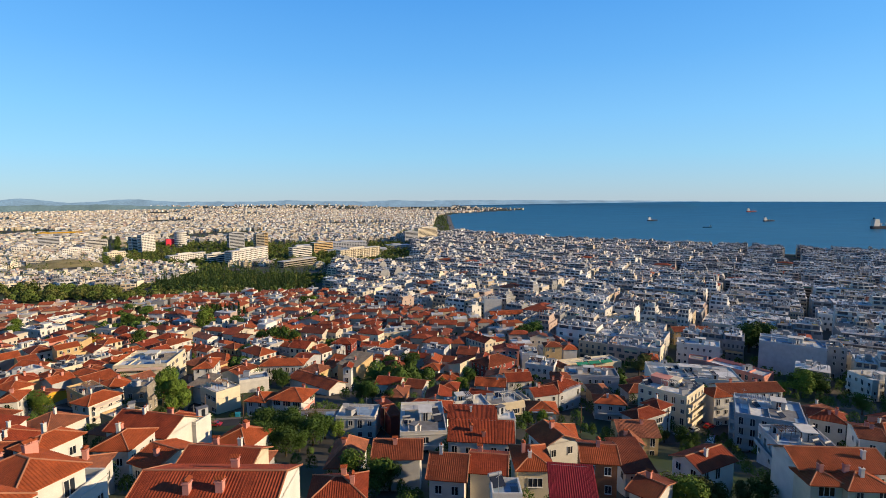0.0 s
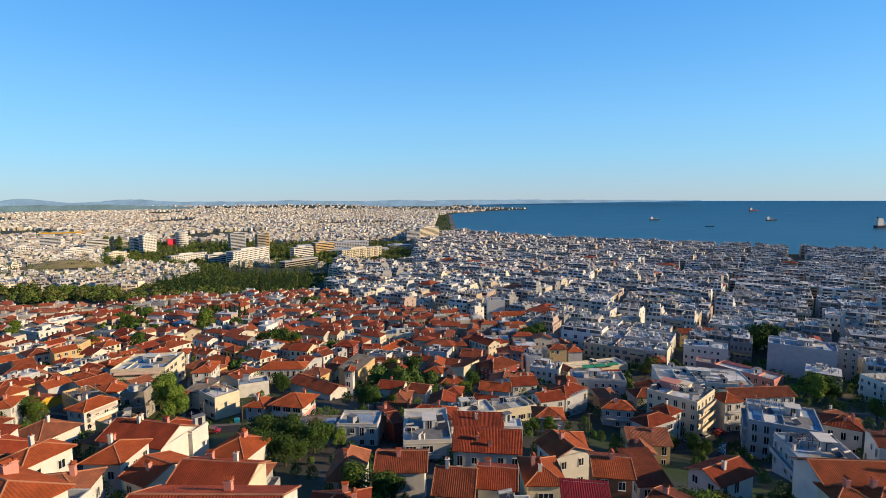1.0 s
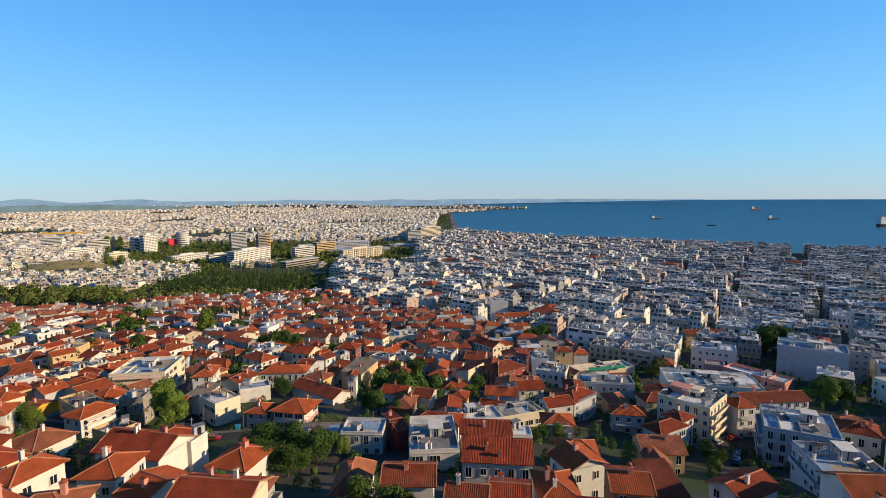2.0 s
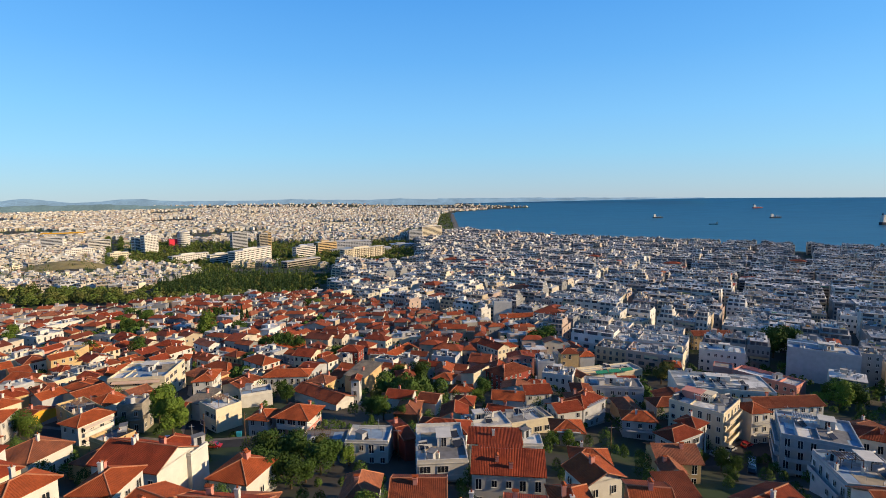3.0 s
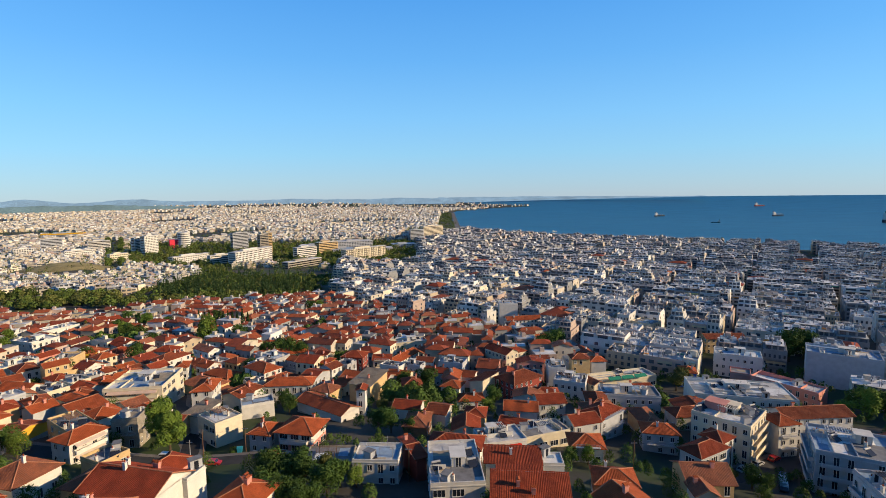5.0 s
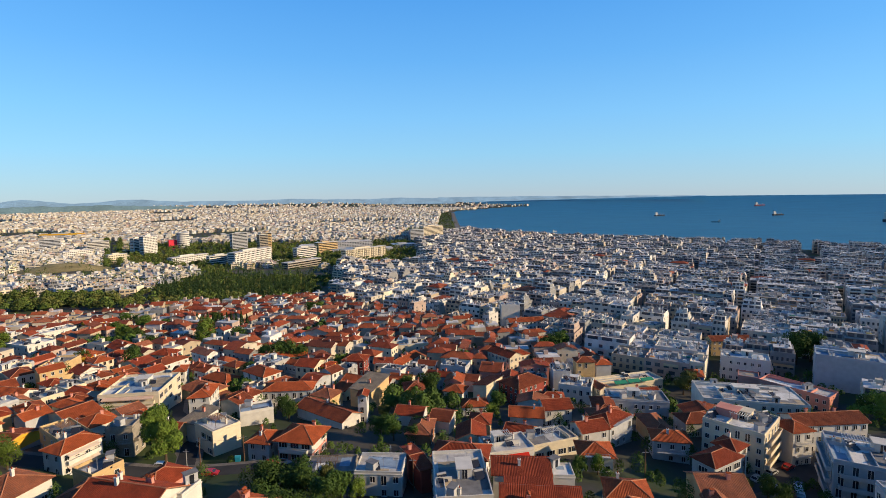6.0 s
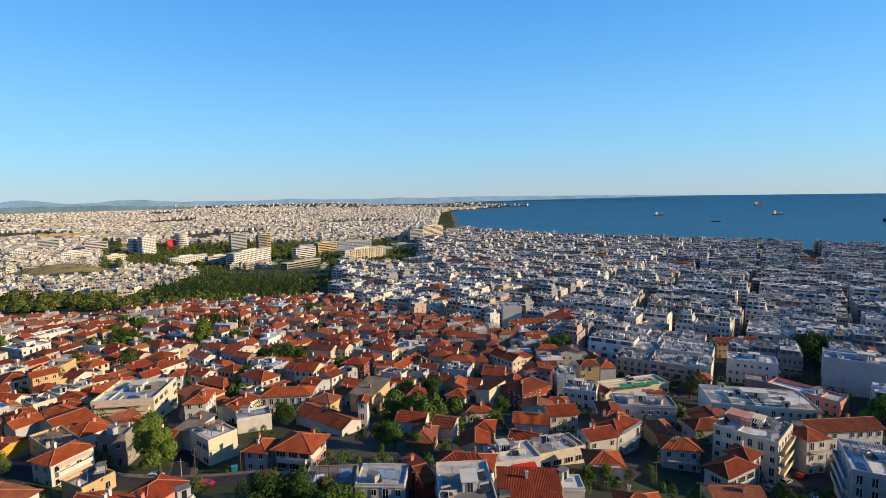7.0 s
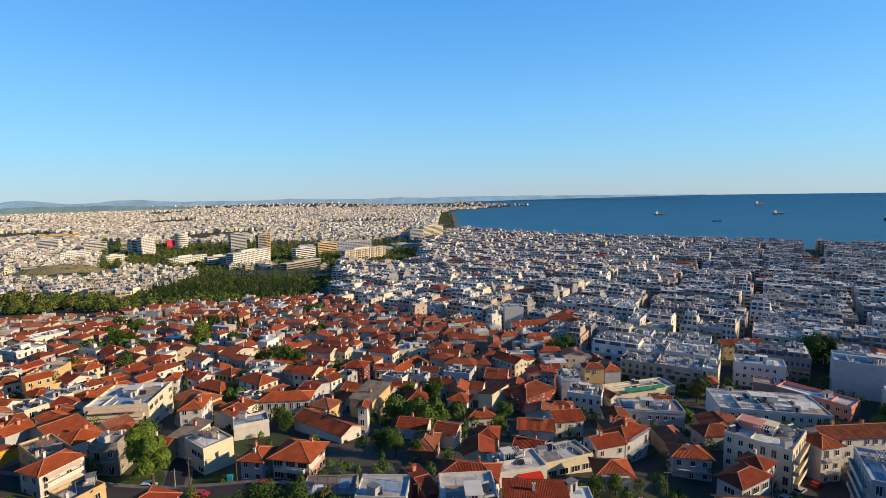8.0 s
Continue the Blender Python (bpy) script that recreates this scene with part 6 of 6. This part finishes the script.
def build_downtown():
    rng = random.Random(11)
    stuff = Shape()
    spots = []
    for bi in range(-14, 34):
        for bj in range(-26, 12):
            # block centre in the shore's axes, from the shore inwards
            cu, cv = bi * 71.0, bj * 47.0
            tall, skew = rng.uniform(-3.5, 3.5), rng.uniform(-3, 3)
            for r in range(2):
                lu = cu - 31
                while lu < cu + 27:
                    w = min(rng.choice((8, 10.5, 13, 16, 20, 24)), cu + 31.5 - lu)
                    mu, mv = lu + w / 2 + 5 * math.sin(bj * 1.7), cv + (r - 0.5) * 19.5 + 4 * math.sin(bi * 2.3)
                    lu += w
                    x, y = 829 + mu * UX - mv * UY, 1145 + mu * UY + mv * UX
                    if abs(mu + 26) < 17 and mv > -430:        # the square that opens on the sea
                        continue
                    spots.append((x, y, w - 0.04, rng.random(), rng.random(), rng.random(), tall, skew))
    spots.sort(key=lambda p: p[1] + 0.05 * abs(p[0]))
    things = 0
    for x, y, w, r1, r2, r3, tall, skew in spots:
        if y < 140 or 40 < x < 152 and y < 252 or on_street(x, y, 8) or abs(x / y) > 1.0 or at_sea(x + 14, y + 22) or at_sea(x, y) or old_town(x, y) or park(x, y) or x < -0.2 * y - 15 and y < 1200:
            continue
        if not free(x, y, w * 0.6) or r1 < 0.04 or y < 280 and any((x - p) ** 2 + (y - q) ** 2 < (0.8 * (6 + r)) ** 2 for p, q, r in LANES):
            continue
        dist = math.hypot(x, y)
        near_shore = at_sea(x + 60, y + 95)
        h = np.interp(dist, [180, 300, 450, 650, 1000], [7.5, 9, 12.5, 16.5, 19]) + (r2 - 0.5) * (2.5 if dist < 400 else 3.2) * (0.4 if near_shore else 1) + tall * min(1, dist / 600) * (0.3 if near_shore else 1)
        d = 14 + 5.3 * r3
        # sun and shade put into wall colour: paler where lit, greyer elsewhere
        lit = x < 0.12 * y and y < 620 or rng.random() < 0.12
        wall = ((0, 2, 5, 1, 2, 6, 5, 3, 0, 4) if lit else (1, 4, 2, 4, 3, 4, 4, 1, 0, 6))[int(r1 * 997) % 10]
        deck = (10, 8, 9, 8, 10, 9)[int(r2 * 997) % 6]
        parts = flats(w, d, h, wall, deck, rng, fine=dist < 480)
        m = pose(x, y, height(x, y), 0, 0, math.degrees(GRID) + skew + (r3 - 0.5) * 2)
        if dist < 950 and int(r3 * 1009) % 19 == 0:       # a tiled roof among the flat ones
            parts = [p for p in parts if p[0] in ("wall", "window", "balcony", "side_window", "back_windows", "awning")]
            tiles = Shape()
            tiles.merge(roof_shapes("hip", w, d, h + 0.95, 0.16 * min(w, d), 0.4, False)[0], Matrix(), {0: 11, 1: 11})
            parts.append(("tiled_roof", tiles))
        if things < 112:
            things += 1
            ob = thing("block_of_flats", m, ("white", "bone-coloured", "chalk white", "sand-coloured", "ash grey", "cream", "rose-tinted")[wall] + " block of flats with balconies on each floor", "apartment building", "blocks of flats")
            for nm, s in parts:
                o = part(nm, s, CITY_MATS, ob)
                if nm in ("roof_clutter", "back_windows", "side_window"):
                    o["kind"] = "stuff"
        else:
            for nm, s in parts:
                stuff.merge(s, m)
    ob = new("downtown_blocks", stuff.mesh("downtown_blocks", CITY_MATS))
    tagged(ob, "dense rows of pale concrete blocks of flats down to the shore", "city", kind="stuff")


YARDS = [(47, 122, 12), (-43, 126, 18), (-17, 120, 10), (-6, 108, 12), (46, 140, 8), (54, 110, 14), (69, 110, 10), (-30, 118, 10), (70, 132, 12), (79, 146, 9), (60, 122, 6), (-76, 178, 5), (-66, 146, 8), (-86, 150, 8), (-38, 154, 8), (-29, 154, 9)]      # x, y, radius


def build_old_town():
    """Tiled houses between the larger ones: the near ones singly, those far off together."""
    rng = random.Random(5)
    stuff = Shape()
    singles = [0]
    near = {}      # what stands in each cell of 20 m
    for x, y, r in TAKEN:
        near.setdefault((int(x // 20), int(y // 20)), []).append((x, y, r))
    for x, y, r in LANES:
        near.setdefault((int(x // 20), int(y // 20)), []).append((x, y, r))
    tries = 14000
    for k in range(tries):
        big = 1 - k / tries
        a, y = rng.uniform(-1.05, 1.05), math.sqrt(rng.uniform(70 ** 2, 560 ** 2))
        x = a * y
        w, d, h = rng.uniform(6.8, 8.5 + 8.5 * big), rng.uniform(6.0, 7.0 + 3.0 * big), rng.uniform(5.4, 10.4)
        yaw = 20 * math.sin(x / 90) + 14 * math.cos(y / 70) + rng.uniform(-7, 7) + (90 if rng.random() < 0.35 else 0)
        if noise.noise((x / 38, y / 38, 5.1)) > 0.36 or not old_town(x, y) or park(x, y) or y < 118 and x > -30 or on_street(x, y, 6):
            continue
        rad = 0.5 * math.sqrt(w * d) + 0.9
        cx, cy = int(x // 20), int(y // 20)
        if any((x - p) ** 2 + (y - q) ** 2 < ((0.90 if y > 260 else 0.94) * (rad + r)) ** 2 for i in (-1, 0, 1) for j in (-1, 0, 1) for p, q, r in near.get((cx + i, cy + j), ())):
            continue
        if rng.random() < 0.05 or any(math.hypot(x - p, y - q) < r + 4 for p, q, r in YARDS):
            continue
        near.setdefault((cx, cy), []).append((x, y, rad))
        TAKEN.append((x, y, rad))
        if y < 230:
            h = min(h, 5.6)
        flat = rng.random() < (0.12 if y < 230 else 0.34 if y > 300 and x < -0.35 * y else 0.20 if x < 0.05 * y else 0.28)
        wall = rng.choice(["white", "white", "cream", "cream", "pale", "ochre", "white", "grey", "pink"])
        z = height(x, y)
        if y < 270 and singles[0] < 140:
            singles[0] += 1
            if flat:
                flat_house(x, y, z, yaw, w, d, h + 0.5, wall=wall, deck=rng.choice(["pale", "white", "grey"]), sides="fr")
            else:
                house(x, y, z, yaw, w, d, h, kind=rng.choice(["hip", "hip", "gable", "gablex"]), tile=rng.choice([0, 0, 1, 1, 2, 2, 3]), wall=wall, ribs=y < 225,
                      sides="fr" if x < 0.3 * y else "fl", win=rng.choice(["plain", "plain", "shutter"]), skip=0.25, chim=rng.choice((0, 1, 1, 2)), wing=rng.random() < 0.6, balconies=rng.choice(("", "", "f1", "f1s")) if h > 5.8 else "")
        else:
            m = pose(x, y, z, 0, 0, yaw)
            s = Shape()
            ws = rng.choice([0, 1, 1, 6, 5, 6, 3, 3, 4])
            s.box(-w / 2, -d / 2, -3, w / 2, d / 2, h - 0.05, ws)
            for side in ("f", "r", "l"):
                deg, along = SIDES[side]
                length, off = (w, d / 2) if along else (d, w / 2)
                q = pose(0, 0, 0, 0, 0, deg)
                for fl in range(2):
                    for k in range(3):
                        if rng.random() < 0.8:
                            xx, zz = -length / 2 + (k + 0.5) * length / 3, 0.9 + fl * h / 2
                            b = Shape()
                            b.box(xx - 0.5, -off - 0.05, zz, xx + 0.5, -off, zz + 1.35, 7)
                            s.merge(b, q)
            if flat:
                s.box(-w / 2 + 0.2, -d / 2 + 0.2, h - 0.1, w / 2 - 0.2, d / 2 - 0.2, h + 0.06, 8 + rng.randrange(3))
                s.box(-1.9, 0.3, h, 0.4, 2.2, h + 2.1, ws)
            else:
                kind = rng.choice(["hip", "hip", "gable", "gablex"])
                roof, caps, gab, rolls = roof_shapes(kind, w, d, h, 0.23 * min(w, d), 0.5, False)
                s.merge(roof, Matrix(), {0: 11, 1: 11})
                s.merge(gab, Matrix(), {0: ws})
                if rng.random() < 0.55:       # a lower wing beside the house
                    e, a, b, hh = rng.choice((-1, 1)), rng.uniform(0.3, 0.5) * w, rng.uniform(0.5, 0.9) * d, h * rng.uniform(0.5, 0.85)
                    q = pose(e * (w / 2 + a / 2 - 0.2), rng.uniform(-0.1, 0.1) * d, 0)
                    wingbox = Shape()
                    wingbox.box(-a / 2, -b / 2, -3, a / 2, b / 2, hh, ws)
                    s.merge(wingbox, q)
                    if rng.random() < 0.7:
                        r2, c2, g2, rolls = roof_shapes(rng.choice(["hip", "gable", "shed"]), a, b, hh + 0.04, 0.22 * min(a, b), 0.35, False)
                        s.merge(r2, q, {0: 11, 1: 11})
                        s.merge(g2, q, {0: ws})
                    else:
                        wingbox = Shape()
                        wingbox.box(-a / 2 + 0.2, -b / 2 + 0.2, hh, a / 2 - 0.2, b / 2 - 0.2, hh + 0.05, 8 + rng.randrange(3))
                        s.merge(wingbox, q)
                if rng.random() < 0.35:
                    cx = rng.uniform(-0.3, 0.3) * w
                    s.box(cx - 0.3, 0.8, h, cx + 0.3, 1.4, h + 0.2 * min(w, d) + 0.9, 6)
                cx = rng.uniform(-0.3, 0.3) * w
                s.box(cx - 0.35, -0.35, h, cx + 0.35, 0.35, h + 0.23 * min(w, d) + 1.1, 0 if rng.random() < 0.5 else 6)
            stuff.merge(s, m)
    ob = new("old_town_houses", stuff.mesh("old_town_houses", CITY_MATS))
    tagged(ob, "many small houses with red clay tile roofs", "houses", kind="stuff")


def build_suburbs():
    """The pale city that runs on to the hills: many plain blocks with banded fronts."""
    rng = random.Random(7)
    stuff = Shape()
    n = 0
    spots = set()
    for k in range(64000):
        q = rng.random()
        dist = 480 / (1 - q * 0.965) if k % 3 else rng.uniform(1400, 5200)
        a = rng.uniform(-1.02, 0.16)
        x, y = dist * a / math.hypot(1, a), dist / math.hypot(1, a)
        if a > -0.24 + (0.15 if y > 1500 else 0) and y < 1900:
            continue
        if -0.5 < a < -0.2 and y < 900 or noise.noise((x / 420, y / 420, 0.3)) > 0.36 or math.hypot((x + 612) / 82, (y - 806) / 82) < 1:
            continue
        if at_sea(x + 10, y + 30) or at_sea(x + 60, y) or (-170 < x < 60 and 1540 < y < 2000) or (-50 < x < 60 and y < 3900) or old_town(x, y) or park(x, y):
            continue
        if abs(x + 0.665 * y) < 0.024 * y and 880 < y < 1660:      # the avenue
            continue
        if (EYE_Z - height(x, y) - 16) / y * 885 < 8:        # the plain ends below the hills
            continue
        kk = far_scale(x, y)
        grow = np.interp(dist, [600, 3000, 14000], [0.8, 0.88, 1.7])
        w, d, h = rng.uniform(11, 19) * grow, rng.uniform(10, 15) * grow, rng.uniform(8, 18) * min(grow, 1.5)
        if dist < 1100:
            h *= 0.75
        cell = (int(x / 15), int(y / 15))
        if dist < 2600:
            if cell in spots or not free(x, y, w * 0.55):
                continue
            spots.add(cell)
        px, py, pz = far(x, y, height(x, y))
        m = pose(px, py, pz, 0, 0, rng.choice((22, 30, 45, -20)) + rng.uniform(-6, 6)) @ Matrix.Scale(kk, 4)
        wall = rng.choice((0, 0, 1, 1, 2, 1, 5, 5, 3, 6, 3, 4))
        s = Shape()
        if dist < 800:
            for nm, sh in flats(w, d, h, wall, 8 + rng.randrange(2), rng, fine=False):
                s.merge(sh, Matrix())
        else:
            lid(s, -w / 2, -d / 2, -4, w / 2, d / 2, h, wall, rng.choice((8, 9, 10)))
            if dist < 1700:
                for i in range(3):
                    z = (i + 0.3) * h / 3
                    e = h / 8
                    s.face([(-w / 2 + 1, -d / 2 - 0.06, z), (w / 2 - 1, -d / 2 - 0.06, z), (w / 2 - 1, -d / 2 - 0.06, z + e), (-w / 2 + 1, -d / 2 - 0.06, z + e)], 7)
                    s.face([(w / 2 + 0.06, -d / 3, z), (w / 2 + 0.06, d / 3, z), (w / 2 + 0.06, d / 3, z + e), (w / 2 + 0.06, -d / 3, z + e)], 7)
                lid(s, -w / 5, -d / 5, h, w / 6, d / 5, h + 3, wall)
        stuff.merge(s, m)
        n += 1
    ob = new("suburb_blocks", stuff.mesh("suburb_blocks", CITY_MATS))
    tagged(ob, "pale sunlit suburbs that run on to the hills", "city", kind="stuff")


def leaf_clump(s, x, y, z, w, h, rng, leaves, cone=False, size=0.8):
    """A small far tree of leaf clumps, added to a wood."""
    for i in range(leaves):
        a = rng.uniform(0, 6.28)
        if cone:
            t = rng.random()
            r = w / 2 * (1 - t) ** 0.6 * rng.uniform(0.6, 1.05)
            p = Vector((x + r * math.cos(a), y + r * math.sin(a), z + t * h))
            q = 0.55
        else:
            e = math.asin(rng.uniform(-0.5, 1))
            r = w / 2 * rng.uniform(0.6, 1.1)
            p = Vector((x + r * math.cos(a) * math.cos(e), y + r * math.sin(a) * math.cos(e), z + h * 0.55 + 0.45 * h * math.sin(e) * rng.uniform(0.8, 1.1)))
            q = size
        nrm = Vector((math.cos(a) + rng.uniform(-.5, .5), math.sin(a) + rng.uniform(-.5, .5), rng.uniform(0, 1.2))).normalized()
        e1 = nrm.orthogonal().normalized()
        e2 = nrm.cross(e1)
        b = q * rng.uniform(0.6, 1.3)
        s.face([tuple(p + e1 * b), tuple(p + e2 * b), tuple(p - e1 * b), tuple(p - e2 * b)], 0)


def build_woods():
    rng = random.Random(21)
    # pale: lighter olive trees mixed in, a sunlit look put into leaf colour
    green, dark, pale = Shape(), Shape(), Shape()
    for k in range(25000):
        a = rng.uniform(-0.97, -0.05)
        y = 395 * (1500 / 395) ** rng.random()
        x = a * y
        if not park(x, y):
            continue
        if not free(x, y, 4):
            continue
        z = height(x, y)
        grove = -0.58 < a < -0.27 and y < 800 and y > 540
        if grove:
            if rng.random() < 0.42:
                leaf_clump(dark, x, y, z, rng.uniform(2.2, 3.6), rng.uniform(6, 15), rng, 62, True)
            elif rng.random() < 0.5:
                leaf_clump(green if rng.random() < 0.6 else pale, x, y, z, rng.uniform(5, 9), rng.uniform(4, 7), rng, 70)
        elif rng.random() < (0.55 if y > 800 else 0.28 + 0.7 * noise.noise((x / 45, y / 45, 1.7))):
            e = rng.uniform(4, 12) if y < 560 or y > 950 else rng.uniform(3.5, 7.5)
            leaf_clump(green if rng.random() < 0.6 else pale, x, y, z, e, e * rng.uniform(0.7, 1.15), rng, int((10 if y < 700 else 4.5) * e), size=0.75 if y < 700 else 1.1)
    for k in range(3000):       # street and shore trees among the far blocks
        a, y = rng.uniform(-1.0, 0.1), rng.uniform(640, 2400)
        if a > -0.2 and y < 1400:
            continue
        x = a * y
        if at_sea(x, y) or not free(x, y, 6):
            continue
        leaf_clump(green, x, y, height(x, y), 9, rng.uniform(9, 16), rng, 22)
    for k in range(420):       # the avenue that runs out through the suburbs
        y = rng.uniform(900, 1650)
        x = (-0.665 + rng.choice((-0.013, 0.013)) + rng.uniform(-0.005, 0.005)) * y
        leaf_clump(green, x, y, height(x, y), 10, rng.uniform(10, 16), rng, 30)
    for k in range(420):       # the green strip behind the promenade
        y = rng.uniform(1950, 3850)
        x = rng.uniform(-45, 25)
        p = far(x, y, 3)
        leaf_clump(green, p[0], p[1], p[2], 8, rng.uniform(5, 8), rng, 26)
    for k in range(260):
        x, y = rng.uniform(-160, 20), rng.uniform(1560, 2000)
        if free(x, y, 4):
            leaf_clump(green, x, y, 3, 10, rng.uniform(10, 15), rng, 34)
    for nm, s, mat, lab in (("woodland", green, LEAF[4], "green broad-leaved trees of parks and slopes"), ("cypress_grove", dark, LEAF[2], "dense grove of dark cypresses"), ("light_woodland", pale, LEAF[3], "olive green broad-leaved trees among the woods")):
        tagged(new(nm, s.mesh(nm, [mat])), lab, "trees", kind="stuff")


def build_gardens():
    """Shrubs and small trees in the yards between the houses."""
    rng = random.Random(31)
    s = Shape()
    for i in range(-110, 110):
        for j in range(0, 112):
            x, y = i * 4.6 + rng.uniform(-1.5, 1.5), 78 + j * 4.6 + rng.uniform(-1.5, 1.5)
            k = rng.random()
            if abs(x) > y * 1.02 or k > (0.34 if y < 300 else 0.26) or not (old_town(x, y) or y < 260) or on_street(x, y, 2.5) or not all((x - a) ** 2 + (y - b) ** 2 > (0.74 * c + 1.0) ** 2 for a, b, c in TAKEN):
                continue
            r = rng.uniform(1.6, 4.2)
            shrub(s, x, y, height(x, y), r, r * rng.uniform(0.9, 1.7), rng)
    for k in range(4600):      # taller garden trees, mostly in groups
        a, y = rng.uniform(-1.0, 0.6), math.sqrt(rng.uniform(180 ** 2, 545 ** 2))
        x = a * y
        if noise.noise((x / 38, y / 38, 5.1)) < rng.uniform(0.25, 0.6) or not old_town(x, y) or on_street(x, y, 3) or not all((x - p) ** 2 + (y - q) ** 2 > (0.8 * c + 2.0) ** 2 for p, q, c in TAKEN):
            continue
        TAKEN.append((x, y, 2.2))
        e = rng.uniform(5, 9)
        leaf_clump(s, x, y, height(x, y), e, e * rng.uniform(0.9, 1.2), rng, int((70 if y < 260 else 26) * e), size=0.42 if y < 260 else 0.7)
    tagged(new("garden_shrubs", s.mesh("garden_shrubs", [LEAF[5]])), "green shrubs and small trees in yards between houses", "shrubs", kind="stuff")


def shrub(s, x, y, z, w, h, rng):
    for i in range(int((150 if y < 150 else 75 if y < 210 else 20) * w)):
        a, e = rng.uniform(0, 6.28), math.asin(rng.uniform(-0.3, 1))
        q = rng.uniform(0.7, 1.1)
        p = Vector((x + q * w / 2 * math.cos(a) * math.cos(e), y + q * w / 2 * math.sin(a) * math.cos(e), z + h * 0.45 + q * h * 0.55 * math.sin(e)))
        nrm = Vector((math.cos(a) + rng.uniform(-.6, .6), math.sin(a) + rng.uniform(-.6, .6), rng.uniform(-0.2, 1.2))).normalized()
        e1 = nrm.orthogonal().normalized()
        e2 = nrm.cross(e1)
        b = rng.uniform(0.08, 0.18) if y < 150 else rng.uniform(0.11, 0.24) if y < 210 else rng.uniform(0.22, 0.5)
        s.face([tuple(p + e1 * b), tuple(p + e2 * b), tuple(p - e1 * b), tuple(p - e2 * b)], 0)


def grass_mound():
    """The bare grassy rise among the suburbs."""
    s = Shape()
    n = 26
    for i in range(n + 1):
        for j in range(n + 1):
            u, v = 2 * i / n - 1, 2 * j / n - 1
            k = math.sqrt(max(1e-9, u * u + v * v))
            u, v = (u * max(abs(u), abs(v)) / k, v * max(abs(u), abs(v)) / k)
            x, y = -612 + 76 * u, 806 + 76 * v
            s.v.append((x, y, height(x, y) + 0.35))
    for i in range(n):
        for j in range(n):
            f = (i * (n + 1) + j, (i + 1) * (n + 1) + j, (i + 1) * (n + 1) + j + 1, i * (n + 1) + j + 1)
            s.f.append(f)
            s.m.append(0)
            s.uv.extend((s.v[q][0], s.v[q][1]) for q in f)
    ob = new("grass_mound", s.mesh("grass_mound", [DRY_GRASS]))
    tagged(ob, "rise of dry brown-green grass among houses", "hill", kind="structure")


grass_mound()
build_old_town()
build_gardens()
build_downtown()
build_suburbs()
build_woods()
